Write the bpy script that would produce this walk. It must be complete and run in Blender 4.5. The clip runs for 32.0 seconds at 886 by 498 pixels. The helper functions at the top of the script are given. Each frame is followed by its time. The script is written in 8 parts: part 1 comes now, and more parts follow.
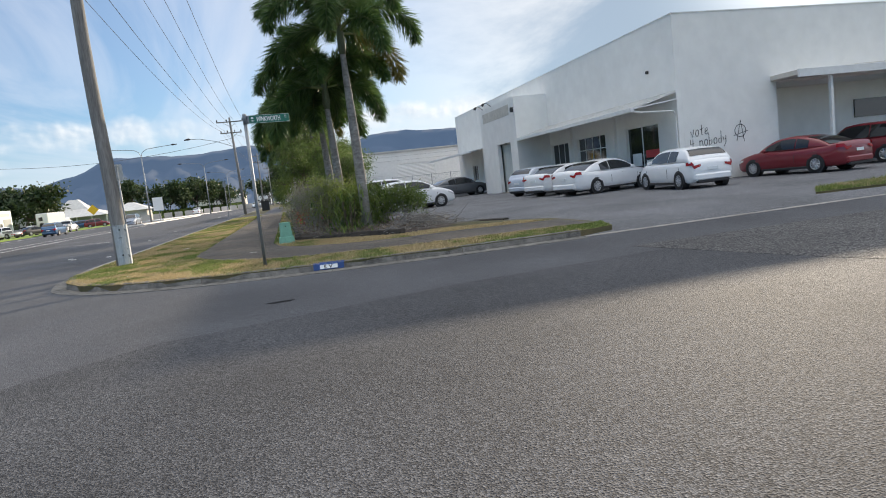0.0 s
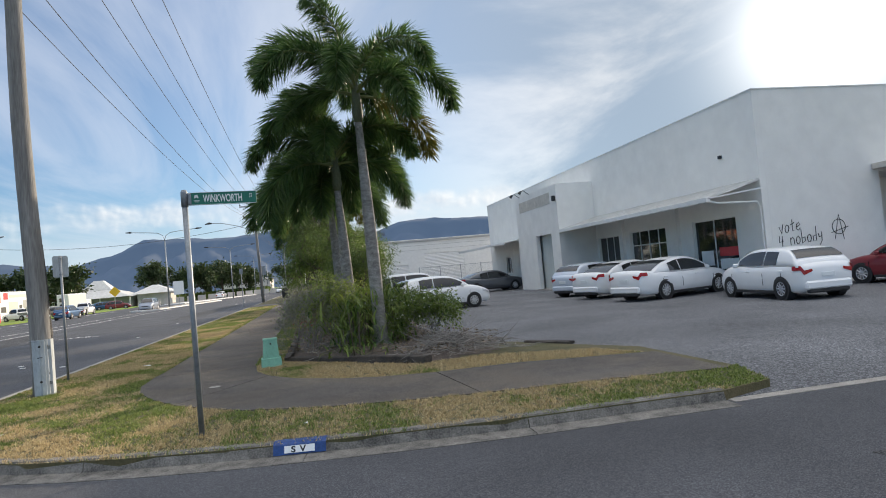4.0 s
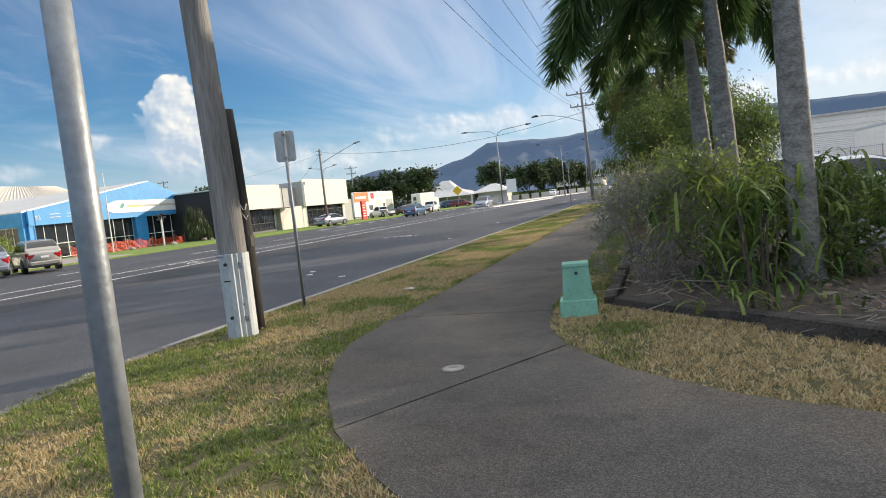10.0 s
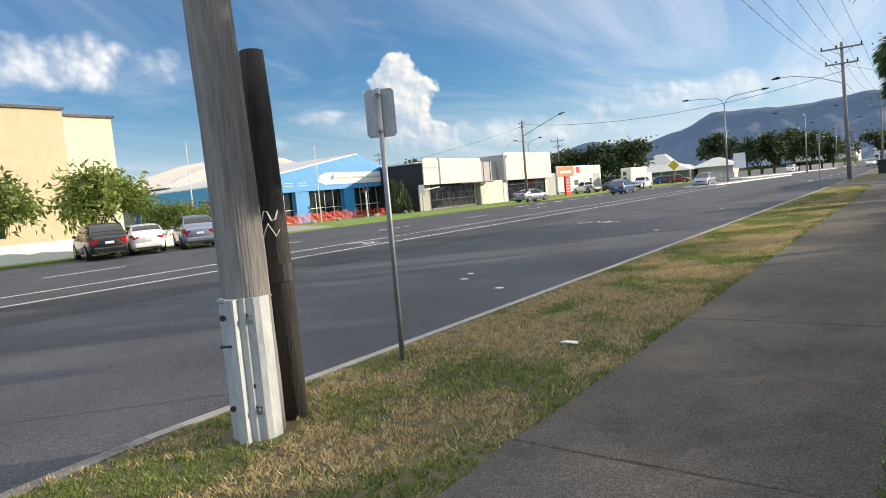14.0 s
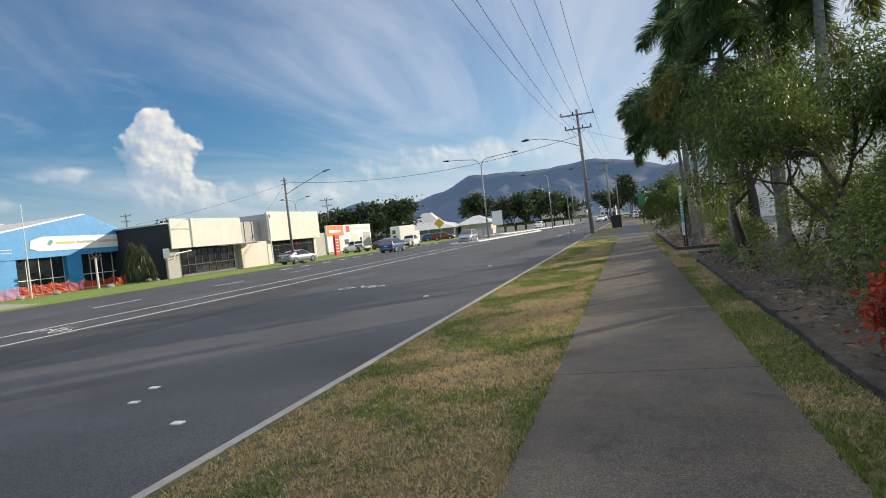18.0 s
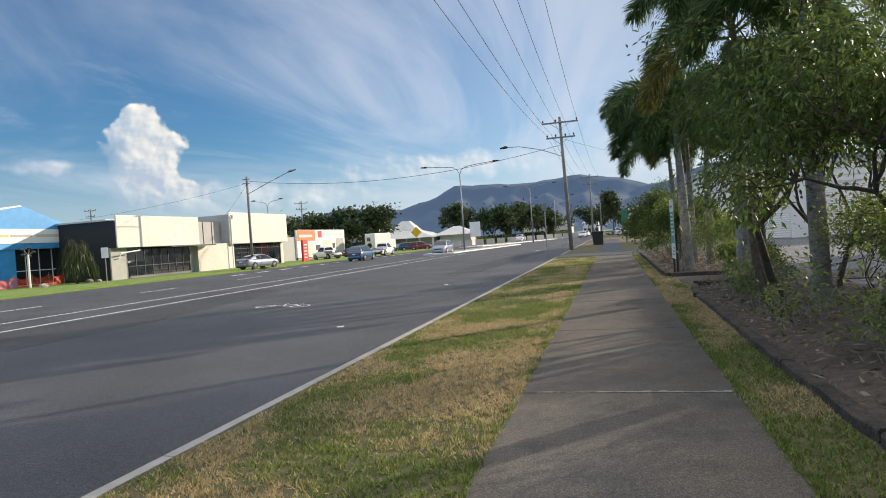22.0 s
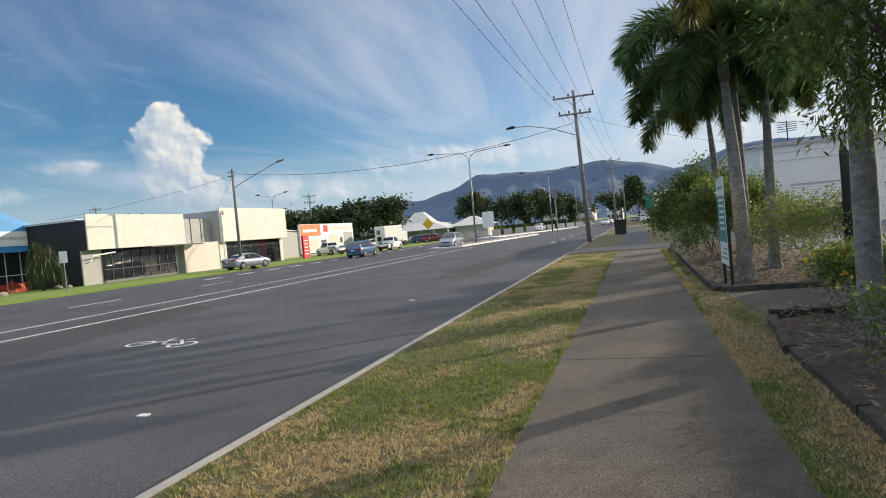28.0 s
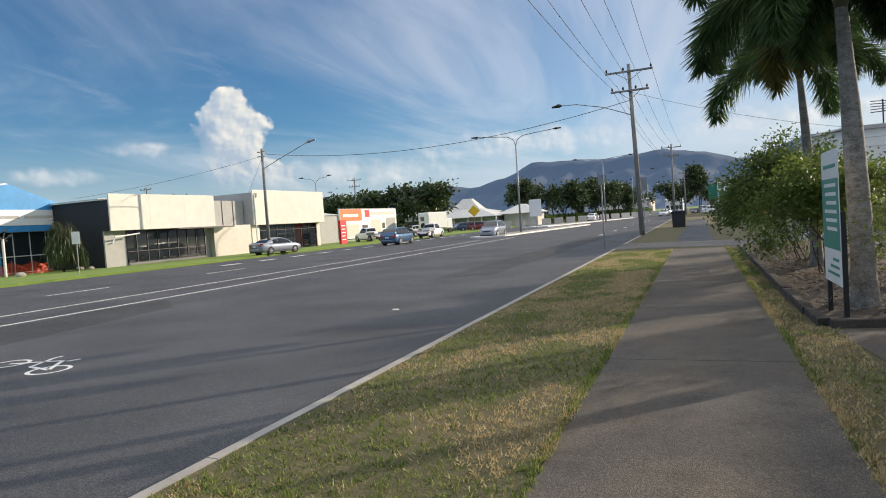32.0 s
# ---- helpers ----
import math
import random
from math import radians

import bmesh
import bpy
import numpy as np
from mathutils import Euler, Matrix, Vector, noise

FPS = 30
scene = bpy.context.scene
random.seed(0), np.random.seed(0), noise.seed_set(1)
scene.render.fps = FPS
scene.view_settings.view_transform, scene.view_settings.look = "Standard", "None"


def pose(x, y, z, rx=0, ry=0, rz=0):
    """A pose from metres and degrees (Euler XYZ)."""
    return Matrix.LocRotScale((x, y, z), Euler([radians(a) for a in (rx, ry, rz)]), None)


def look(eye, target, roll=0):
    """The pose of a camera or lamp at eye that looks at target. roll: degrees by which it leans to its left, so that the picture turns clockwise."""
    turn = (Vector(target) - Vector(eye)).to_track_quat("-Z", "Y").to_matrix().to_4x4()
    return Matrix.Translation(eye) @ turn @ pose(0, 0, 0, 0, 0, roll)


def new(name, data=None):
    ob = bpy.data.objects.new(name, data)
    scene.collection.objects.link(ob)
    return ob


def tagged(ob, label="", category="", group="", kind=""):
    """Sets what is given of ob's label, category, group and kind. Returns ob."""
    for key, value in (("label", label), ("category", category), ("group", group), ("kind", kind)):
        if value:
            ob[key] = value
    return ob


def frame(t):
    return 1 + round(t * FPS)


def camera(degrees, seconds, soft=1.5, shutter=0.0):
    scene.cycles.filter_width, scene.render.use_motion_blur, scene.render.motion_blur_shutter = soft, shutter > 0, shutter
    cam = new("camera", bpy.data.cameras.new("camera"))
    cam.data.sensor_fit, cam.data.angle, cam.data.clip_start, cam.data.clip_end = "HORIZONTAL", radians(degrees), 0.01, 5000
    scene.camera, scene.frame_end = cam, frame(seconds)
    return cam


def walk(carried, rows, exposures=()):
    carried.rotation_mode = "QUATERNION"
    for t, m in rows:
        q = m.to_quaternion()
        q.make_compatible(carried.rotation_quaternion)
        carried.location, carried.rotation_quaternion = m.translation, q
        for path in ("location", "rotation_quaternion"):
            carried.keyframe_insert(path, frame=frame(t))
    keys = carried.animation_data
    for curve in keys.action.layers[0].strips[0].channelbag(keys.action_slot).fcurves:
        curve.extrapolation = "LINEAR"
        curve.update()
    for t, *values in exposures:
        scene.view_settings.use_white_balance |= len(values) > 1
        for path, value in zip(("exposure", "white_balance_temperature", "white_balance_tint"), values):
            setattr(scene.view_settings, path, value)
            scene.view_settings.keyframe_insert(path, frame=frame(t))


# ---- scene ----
cam = camera(69.8, 32.0, 1.0)
# seconds, eye, target, roll
PATH = [
    (0, (2.49, -23.567, 1.195), (2.943, -21.63, 0.986), -6.4),
    (0.5, (2.609, -22.973, 1.265), (3.155, -21.054, 1.132), -4.0),
    (1, (2.735, -22.442, 1.339), (3.294, -20.523, 1.274), -1.6),
    (1.5, (2.784, -21.801, 1.397), (3.29, -19.867, 1.329), -4.0),
    (2, (2.921, -21.32, 1.41), (3.593, -19.44, 1.298), 0.1),
    (2.5, (3.07, -20.76, 1.478), (3.825, -18.909, 1.402), -0.8),
    (3, (3.178, -20.178, 1.554), (3.998, -18.355, 1.495), -2.5),
    (3.5, (3.306, -19.598, 1.594), (3.957, -17.707, 1.587), -1.9),
    (4, (3.338, -19.004, 1.622), (3.74, -17.046, 1.693), -5.1),
    (4.5, (3.377, -18.473, 1.637), (3.607, -16.487, 1.693), -1.7),
    (6.5, (3.361, -16.159, 1.542), (3.273, -14.161, 1.51), -1.2),
    (7, (3.384, -15.554, 1.529), (3.285, -13.557, 1.483), 0.4),
    (7.5, (3.359, -15.053, 1.518), (3.169, -13.062, 1.471), -1.5),
    (8, (3.293, -14.466, 1.522), (3.04, -12.484, 1.588), -3.1),
    (8.5, (3.3, -13.919, 1.472), (2.882, -11.964, 1.475), -2.6),
    (9, (3.23, -13.341, 1.44), (2.843, -11.38, 1.363), -2.3),
    (9.5, (3.241, -12.809, 1.398), (2.672, -10.901, 1.212), -3.9),
    (10, (3.172, -12.349, 1.375), (2.54, -10.458, 1.228), -6.1),
    (10.5, (3.126, -11.668, 1.414), (2.429, -9.794, 1.343), -6.7),
    (11, (3.061, -11.15, 1.474), (2.334, -9.294, 1.304), -8.0),
    (11.5, (2.938, -10.654, 1.576), (2.377, -8.738, 1.451), -5.6),
    (12, (2.842, -10.232, 1.624), (2.198, -8.339, 1.619), -2.4),
    (12.5, (2.68, -9.763, 1.61), (1.871, -7.936, 1.526), -4.2),
    (13, (2.537, -9.323, 1.618), (1.702, -7.508, 1.525), -4.1),
    (13.5, (2.356, -8.896, 1.628), (1.166, -7.299, 1.443), -4.5),
    (15.5, (1.554, -7.197, 1.61), (0.357, -5.6, 1.474), -5.5),
    (16, (1.356, -6.663, 1.618), (0.21, -5.031, 1.461), -5.4),
    (16.5, (1.157, -6.165, 1.592), (0.243, -4.388, 1.521), -8.8),
    (17, (0.998, -5.614, 1.612), (0.193, -3.786, 1.706), -4.5),
    (17.5, (0.938, -5.102, 1.592), (0.196, -3.246, 1.539), -4.5),
    (18, (0.926, -4.506, 1.594), (0.355, -2.59, 1.541), -6.3),
    (18.5, (0.968, -3.997, 1.598), (0.235, -2.138, 1.511), -6.0),
    (19, (0.939, -3.398, 1.596), (0.3, -1.506, 1.499), -7.1),
    (19.5, (0.952, -2.945, 1.583), (0.319, -1.051, 1.479), -5.3),
    (20, (0.952, -2.434, 1.594), (0.282, -0.556, 1.435), -4.7),
    (20.5, (0.909, -1.821, 1.572), (0.323, 0.085, 1.422), -3.8),
    (21, (0.971, -1.28, 1.581), (0.392, 0.633, 1.501), -2.8),
    (21.5, (0.968, -0.684, 1.561), (0.522, 1.264, 1.471), -3.2),
    (22, (0.987, -0.186, 1.562), (0.469, 1.746, 1.534), -3.9),
    (22.5, (0.968, 0.347, 1.557), (0.33, 2.242, 1.501), -2.7),
    (23, (0.924, 0.869, 1.567), (0.335, 2.775, 1.432), -2.6),
    (23.5, (0.954, 1.277, 1.637), (0.199, 3.129, 1.583), -2.0),
    (24, (0.906, 1.749, 1.636), (0.138, 3.596, 1.645), -3.1),
    (24.5, (1.014, 2.404, 1.626), (0.145, 4.206, 1.612), -5.9),
    (26.5, (0.939, 4.255, 1.727), (0.013, 6.027, 1.665), -6.7),
    (27, (0.911, 4.844, 1.727), (0.039, 6.644, 1.697), -6.1),
    (27.5, (1.048, 5.479, 1.735), (0.272, 7.32, 1.652), -5.2),
    (28, (1.085, 6.123, 1.729), (0.494, 8.033, 1.675), -5.2),
    (28.5, (1.129, 6.65, 1.718), (0.54, 8.561, 1.701), -4.3),
    (29, (1.132, 7.214, 1.708), (0.56, 9.13, 1.682), -6.0),
    (29.5, (1.121, 7.739, 1.703), (0.6, 9.669, 1.678), -4.1),
    (30, (1.16, 8.309, 1.714), (0.554, 10.209, 1.572), -3.7),
    (30.5, (1.131, 8.858, 1.697), (0.569, 10.776, 1.63), -3.2),
    (31, (1.148, 9.481, 1.695), (0.563, 11.394, 1.666), -3.5),
    (31.5, (1.122, 9.982, 1.678), (0.45, 11.865, 1.636), -4.0),
    (32, (1.084, 10.52, 1.707), (0.333, 12.372, 1.625), -3.9),
]
EXPOSURES = [(0.0, 0.33), (2.5, 0.33), (5.0, 0.2), (8.0, 0.2), (9.0, 0.2), (11.0, 0.36), (12.0, 0.4), (16.0, 0.1), (18.0, 0.04), (20.0, 0.12), (23.0, 0.14), (24.0, 0.04), (30.0, 0.05), (32.0, 0.05)]
walk(cam, [(t, look(e, g, r)) for t, e, g, r in PATH], EXPOSURES)


# ---- light ----
SUN_AZ, SUN_EL = 44.1, 15.8          # degrees right of +y, degrees up
world = bpy.data.worlds.new("world")
scene.world = world
world.use_nodes = True
wt = world.node_tree
wt.nodes.clear()


def wmath(op, a, b=None, c=None, clamp=False):
    n = wt.nodes.new("ShaderNodeMath")
    n.operation, n.use_clamp = op, clamp
    for i, v in enumerate((a, b, c)):
        if v is None:
            continue
        if isinstance(v, (int, float)):
            n.inputs[i].default_value = v
        else:
            wt.links.new(v, n.inputs[i])
    return n.outputs[0]


def wmix(f, a, b):
    n = wt.nodes.new("ShaderNodeMix")
    n.data_type = "RGBA"
    for sock, v in ((n.inputs["Factor"], f), (n.inputs[6], a), (n.inputs[7], b)):
        if isinstance(v, (int, float)):
            sock.default_value = v
        elif isinstance(v, tuple):
            sock.default_value = (*v, 1)
        else:
            wt.links.new(v, sock)
    return n.outputs[2]


sky = wt.nodes.new("ShaderNodeTexSky")
sky.sky_type = "NISHITA"
sky.sun_disc = False
sky.sun_elevation, sky.sun_rotation = radians(SUN_EL), radians(SUN_AZ)
sky.air_density, sky.dust_density, sky.ozone_density = 1.0, 0.35, 1.8
geo = wt.nodes.new("ShaderNodeTexCoord")
sep = wt.nodes.new("ShaderNodeSeparateXYZ")
wt.links.new(geo.outputs["Generated"], sep.inputs[0])
dx, dy, dz = sep.outputs
# flat cloud layer: the direction carried to a plane overhead
den = wmath("ADD", wmath("MAXIMUM", dz, 0.0), 0.10)
comb = wt.nodes.new("ShaderNodeCombineXYZ")
wt.links.new(wmath("DIVIDE", dx, den), comb.inputs[0])
wt.links.new(wmath("DIVIDE", dy, den), comb.inputs[1])


def wnoise(scale, detail, rough, warp, stretch, turn=0.0, off=0.0):
    m = wt.nodes.new("ShaderNodeMapping")
    m.inputs["Scale"].default_value = stretch
    m.inputs["Rotation"].default_value = (0, 0, radians(turn))
    m.inputs["Location"].default_value = (off, off * 0.7, 0)
    wt.links.new(comb.outputs[0], m.inputs[0])
    n = wt.nodes.new("ShaderNodeTexNoise")
    n.inputs["Scale"].default_value, n.inputs["Detail"].default_value = scale, detail
    n.inputs["Roughness"].default_value, n.inputs["Distortion"].default_value = rough, warp
    wt.links.new(m.outputs[0], n.inputs["Vector"])
    return n.outputs["Fac"]


def wramp(v, a, b):
    n = wt.nodes.new("ShaderNodeMapRange")
    n.interpolation_type = "SMOOTHSTEP"
    n.inputs["From Min"].default_value, n.inputs["From Max"].default_value = a, b
    wt.links.new(v, n.inputs["Value"])
    return n.outputs[0]


# compass degrees: azimuth and elevation
A = wmath("MULTIPLY", wmath("ARCTAN2", dx, dy), 57.2958)
E = wmath("MULTIPLY", wmath("ARCSINE", dz), 57.2958)
# high ice cloud in long streaks, thicker towards the street's end
lean = wmath("MULTIPLY_ADD", wramp(A, -46.0, 0.0), 0.2, wmath("MULTIPLY", wramp(E, 8.0, 24.0), 0.05))
broad = wramp(wmath("ADD", wnoise(0.50, 8, 0.58, 1.3, (1.0, 0.40, 1), 24, 3.1), lean), 0.43, 0.80)
wisps = wramp(wmath("ADD", wnoise(1.5, 9, 0.62, 1.6, (1.0, 0.36, 1), 30, 9.4), wmath("MULTIPLY", lean, 0.6)), 0.50, 0.90)
# brighter towards the sun
sdir = Vector((math.sin(radians(SUN_AZ)) * math.cos(radians(SUN_EL)), math.cos(radians(SUN_AZ)) * math.cos(radians(SUN_EL)), math.sin(radians(SUN_EL))))
dot = wt.nodes.new("ShaderNodeVectorMath")
dot.operation = "DOT_PRODUCT"
wt.links.new(geo.outputs["Generated"], dot.inputs[0])
dot.inputs[1].default_value = sdir
toward = wramp(dot.outputs["Value"], 0.62, 0.995)
core = wmath("POWER", wmath("MAXIMUM", dot.outputs["Value"], 0.0), 200.0)
cover = wmath("MAXIMUM", wmath("MULTIPLY", broad, 0.72), wmath("MULTIPLY", wisps, 0.4))
cover = wmath("MAXIMUM", cover, wmath("MULTIPLY", wramp(dot.outputs["Value"], 0.35, 0.72), 0.34))
cover = wmath("MAXIMUM", cover, wmath("MULTIPLY", toward, 0.93))
# added cloud sheet, thicker overhead out of view, to brighten the shaded ground
fill_sheet = wramp(dz, 0.42, 0.9)
cover = wmath("MAXIMUM", cover, wmath("MULTIPLY", fill_sheet, 0.95))
cloud_col = wmix(toward, wmix(fill_sheet, (6.2, 6.6, 7.4), (14.0, 13.9, 13.9)), wmix(wramp(wnoise(0.6, 8, 0.6, 0.5, (1.0, 0.6, 1), 75, 5.0), 0.40, 0.62), (2.9, 3.5, 4.3), (6.9, 6.9, 6.9)))
bluer = wt.nodes.new("ShaderNodeMix")
bluer.data_type, bluer.blend_type = "RGBA", "MULTIPLY"
bluer.inputs["Factor"].default_value = 1.0
wt.links.new(sky.outputs[0], bluer.inputs[6])
bluer.inputs[7].default_value = (0.47, 0.775, 1.04, 1)
haze = wmath("MULTIPLY", wramp(dz, 0.17, 0.0), 0.72)
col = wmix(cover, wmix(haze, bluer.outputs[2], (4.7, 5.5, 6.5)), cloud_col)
# cumulus clouds


def billow(oa, oe):
    """Height of the cloud's lumps at an offset in degrees."""
    c = wt.nodes.new("ShaderNodeCombineXYZ")
    wt.links.new(wmath("ADD", A, oa), c.inputs[0])
    wt.links.new(wmath("ADD", E, oe), c.inputs[1])
    n = wt.nodes.new("ShaderNodeTexNoise")
    n.inputs["Scale"].default_value, n.inputs["Detail"].default_value, n.inputs["Roughness"].default_value, n.inputs["Distortion"].default_value = 0.40, 6, 0.48, 0.15
    v = wt.nodes.new("ShaderNodeTexVoronoi")
    v.feature = "SMOOTH_F1"
    v.inputs["Scale"].default_value, v.inputs["Smoothness"].default_value, v.inputs["Detail"].default_value, v.inputs["Roughness"].default_value = 0.62, 0.8, 2, 0.45
    for m in (n, v):
        wt.links.new(c.outputs[0], m.inputs["Vector"])
    return wmath("SUBTRACT", wmath("MULTIPLY", n.outputs["Fac"], 1.3), wmath("MULTIPLY", v.outputs["Distance"], 0.34))


here = billow(0.0, 0.0)
lit = wmath("SUBTRACT", here, billow(0.30, 0.22))
rough_edge = wmath("MULTIPLY", wmath("SUBTRACT", here, 0.34), 2.9)
# the tower leans on a broad foot; its crown is narrower
side_l = wmath("SUBTRACT", A, wmath("MULTIPLY_ADD", wmath("MAXIMUM", wmath("SUBTRACT", E, 10.6), 0.0), 1.25, -42.7))
foot = wmath("MULTIPLY_ADD", wmath("SUBTRACT", E, 3.8), -1.1, -33.2)
head = wmath("MINIMUM", wmath("MULTIPLY_ADD", wmath("SUBTRACT", E, 10.2), -0.9, -36.9), -36.7)
side_r = wmath("SUBTRACT", wmath("MAXIMUM", foot, head), A)
crown = wmath("MULTIPLY", wmath("SUBTRACT", 12.9, E), 0.9)
tower = wmath("ADD", wmath("MINIMUM", wmath("MINIMUM", side_l, side_r), crown), rough_edge)
tower_a = wmath("MULTIPLY", wramp(tower, 0.15, 0.75), wramp(E, 3.0, 6.4))
tower_a = wmath("MULTIPLY", tower_a, wmath("MAXIMUM", wramp(side_l, -0.6, 2.4), wramp(E, 7.5, 10.5)))
shade = wmath("ADD", wmath("MULTIPLY_ADD", lit, 2.6, 0.24), wmath("MULTIPLY", wmath("SUBTRACT", side_l, side_r), 0.05))
shade = wmath("ADD", shade, wmath("MULTIPLY", wmath("SUBTRACT", E, 7.0), 0.04), clamp=True)


def bank(ca, ce, ra, re):
    """A flat ragged cloud round a point of the sky."""
    p = wmath("POWER", wmath("DIVIDE", wmath("SUBTRACT", A, ca), ra), 2.0)
    q = wmath("POWER", wmath("DIVIDE", wmath("SUBTRACT", E, ce), re), 2.0)
    return wramp(wmath("ADD", wmath("SUBTRACT", 1.0, wmath("ADD", p, q)), wmath("MULTIPLY", rough_edge, 0.6)), 0.2, 1.6)


banks = wmath("MAXIMUM", wmath("MULTIPLY", bank(-66.0, 12.4, 9.0, 2.4), 0.95), wmath("MULTIPLY", wmath("MAXIMUM", bank(-47.0, 7.6, 3.6, 0.8), bank(-52.5, 5.6, 4.0, 1.0)), 0.6))
banks = wmath("MAXIMUM", banks, wmath("MULTIPLY", wmath("MAXIMUM", bank(-14.0, 6.6, 14.0, 1.5), bank(10.0, 6.4, 14.0, 1.3)), 0.7))
banks = wmath("MAXIMUM", banks, wmath("MULTIPLY", bank(-28.0, 5.0, 9.0, 1.8), 0.6))
col = wmix(banks, col, wmix(wmath("MULTIPLY_ADD", lit, 2.5, 0.6, True), (5.0, 5.5, 6.2), (8.4, 8.3, 8.1)))
col = wmix(tower_a, col, wmix(shade, (4.0, 4.8, 5.8), (8.5, 8.15, 7.3)))
glow = wt.nodes.new("ShaderNodeMix")
glow.data_type, glow.blend_type = "RGBA", "ADD"
glow.inputs["Factor"].default_value = 1.0
wt.links.new(col, glow.inputs[6])
wt.links.new(wmix(core, (0, 0, 0), (11, 10.2, 9)), glow.inputs[7])
bg = wt.nodes.new("ShaderNodeBackground")
bg.inputs["Strength"].default_value = 0.11
wt.links.new(glow.outputs[2], bg.inputs[0])
wo = wt.nodes.new("ShaderNodeOutputWorld")
wt.links.new(bg.outputs[0], wo.inputs[0])

sun = new("sun", bpy.data.lights.new("sun", "SUN"))
sun.data.energy, sun.data.angle, sun.data.color = 5.0, radians(0.6), (1.0, 0.84, 0.64)
sun.matrix_world = look((0, 0, 60), Vector((0, 0, 60)) - sdir)


# ---- materials ----
def node_mat(name):
    m = bpy.data.materials.new(name)
    m.use_nodes = True
    nt = m.node_tree
    return m, nt, nt.nodes["Principled BSDF"]


def surf(name, col, rough=0.6, metal=0.0, vary=0.12, scale=6.0, fine=60.0, bump=0.0, col2=None, spec=0.5, stretch=(1, 1, 1), each=0.0, coat=0.0, big=0.5):
    """A surface with stains at a large scale, grain at a fine one, and relief."""
    m, nt, b = node_mat(name)
    tc = nt.nodes.new("ShaderNodeTexCoord")
    mp = nt.nodes.new("ShaderNodeMapping")
    mp.inputs["Scale"].default_value = stretch
    nt.links.new(tc.outputs["Object"], mp.inputs[0])
    n1 = nt.nodes.new("ShaderNodeTexNoise")
    n1.inputs["Scale"].default_value, n1.inputs["Detail"].default_value, n1.inputs["Roughness"].default_value = big, 6, 0.6
    n2 = nt.nodes.new("ShaderNodeTexNoise")
    n2.inputs["Scale"].default_value, n2.inputs["Detail"].default_value = fine, 3
    n3 = nt.nodes.new("ShaderNodeTexNoise")
    n3.inputs["Scale"].default_value, n3.inputs["Detail"].default_value = scale, 5
    for n in (n1, n2, n3):
        nt.links.new(mp.outputs[0], n.inputs["Vector"])
    add = nt.nodes.new("ShaderNodeMath")
    add.operation = "ADD"
    nt.links.new(n1.outputs["Fac"], add.inputs[0])
    nt.links.new(n3.outputs["Fac"], add.inputs[1])
    add2 = nt.nodes.new("ShaderNodeMath")
    add2.operation = "ADD"
    nt.links.new(add.outputs[0], add2.inputs[0])
    nt.links.new(n2.outputs["Fac"], add2.inputs[1])
    mr = nt.nodes.new("ShaderNodeMapRange")
    mr.inputs["From Min"].default_value, mr.inputs["From Max"].default_value = 1.1, 1.9
    nt.links.new(add2.outputs[0], mr.inputs["Value"])
    mix = nt.nodes.new("ShaderNodeMix")
    mix.data_type = "RGBA"
    c2 = col2 or tuple(max(0.0, c * (1 - 2.2 * vary)) for c in col)
    mix.inputs[6].default_value = (*c2, 1)
    mix.inputs[7].default_value = (*[min(1, c * (1 + vary)) for c in col], 1) if col2 is None else (*col, 1)
    nt.links.new(mr.outputs[0], mix.inputs["Factor"])
    out = mix.outputs[2]
    if each:
        oi = nt.nodes.new("ShaderNodeObjectInfo")
        hs = nt.nodes.new("ShaderNodeHueSaturation")
        r2 = nt.nodes.new("ShaderNodeMapRange")
        r2.inputs["To Min"].default_value, r2.inputs["To Max"].default_value = 1 - each, 1 + each
        nt.links.new(oi.outputs["Random"], r2.inputs["Value"])
        nt.links.new(r2.outputs[0], hs.inputs["Value"])
        nt.links.new(out, hs.inputs["Color"])
        out = hs.outputs[0]
    nt.links.new(out, b.inputs["Base Color"])
    b.inputs["Roughness"].default_value, b.inputs["Metallic"].default_value = rough, metal
    b.inputs["Specular IOR Level"].default_value = spec
    b.inputs["Coat Weight"].default_value = coat
    if bump:
        bp = nt.nodes.new("ShaderNodeBump")
        bp.inputs["Strength"].default_value, bp.inputs["Distance"].default_value = bump, 0.02
        nt.links.new(n2.outputs["Fac"], bp.inputs["Height"])
        nt.links.new(bp.outputs[0], b.inputs["Normal"])
    return m


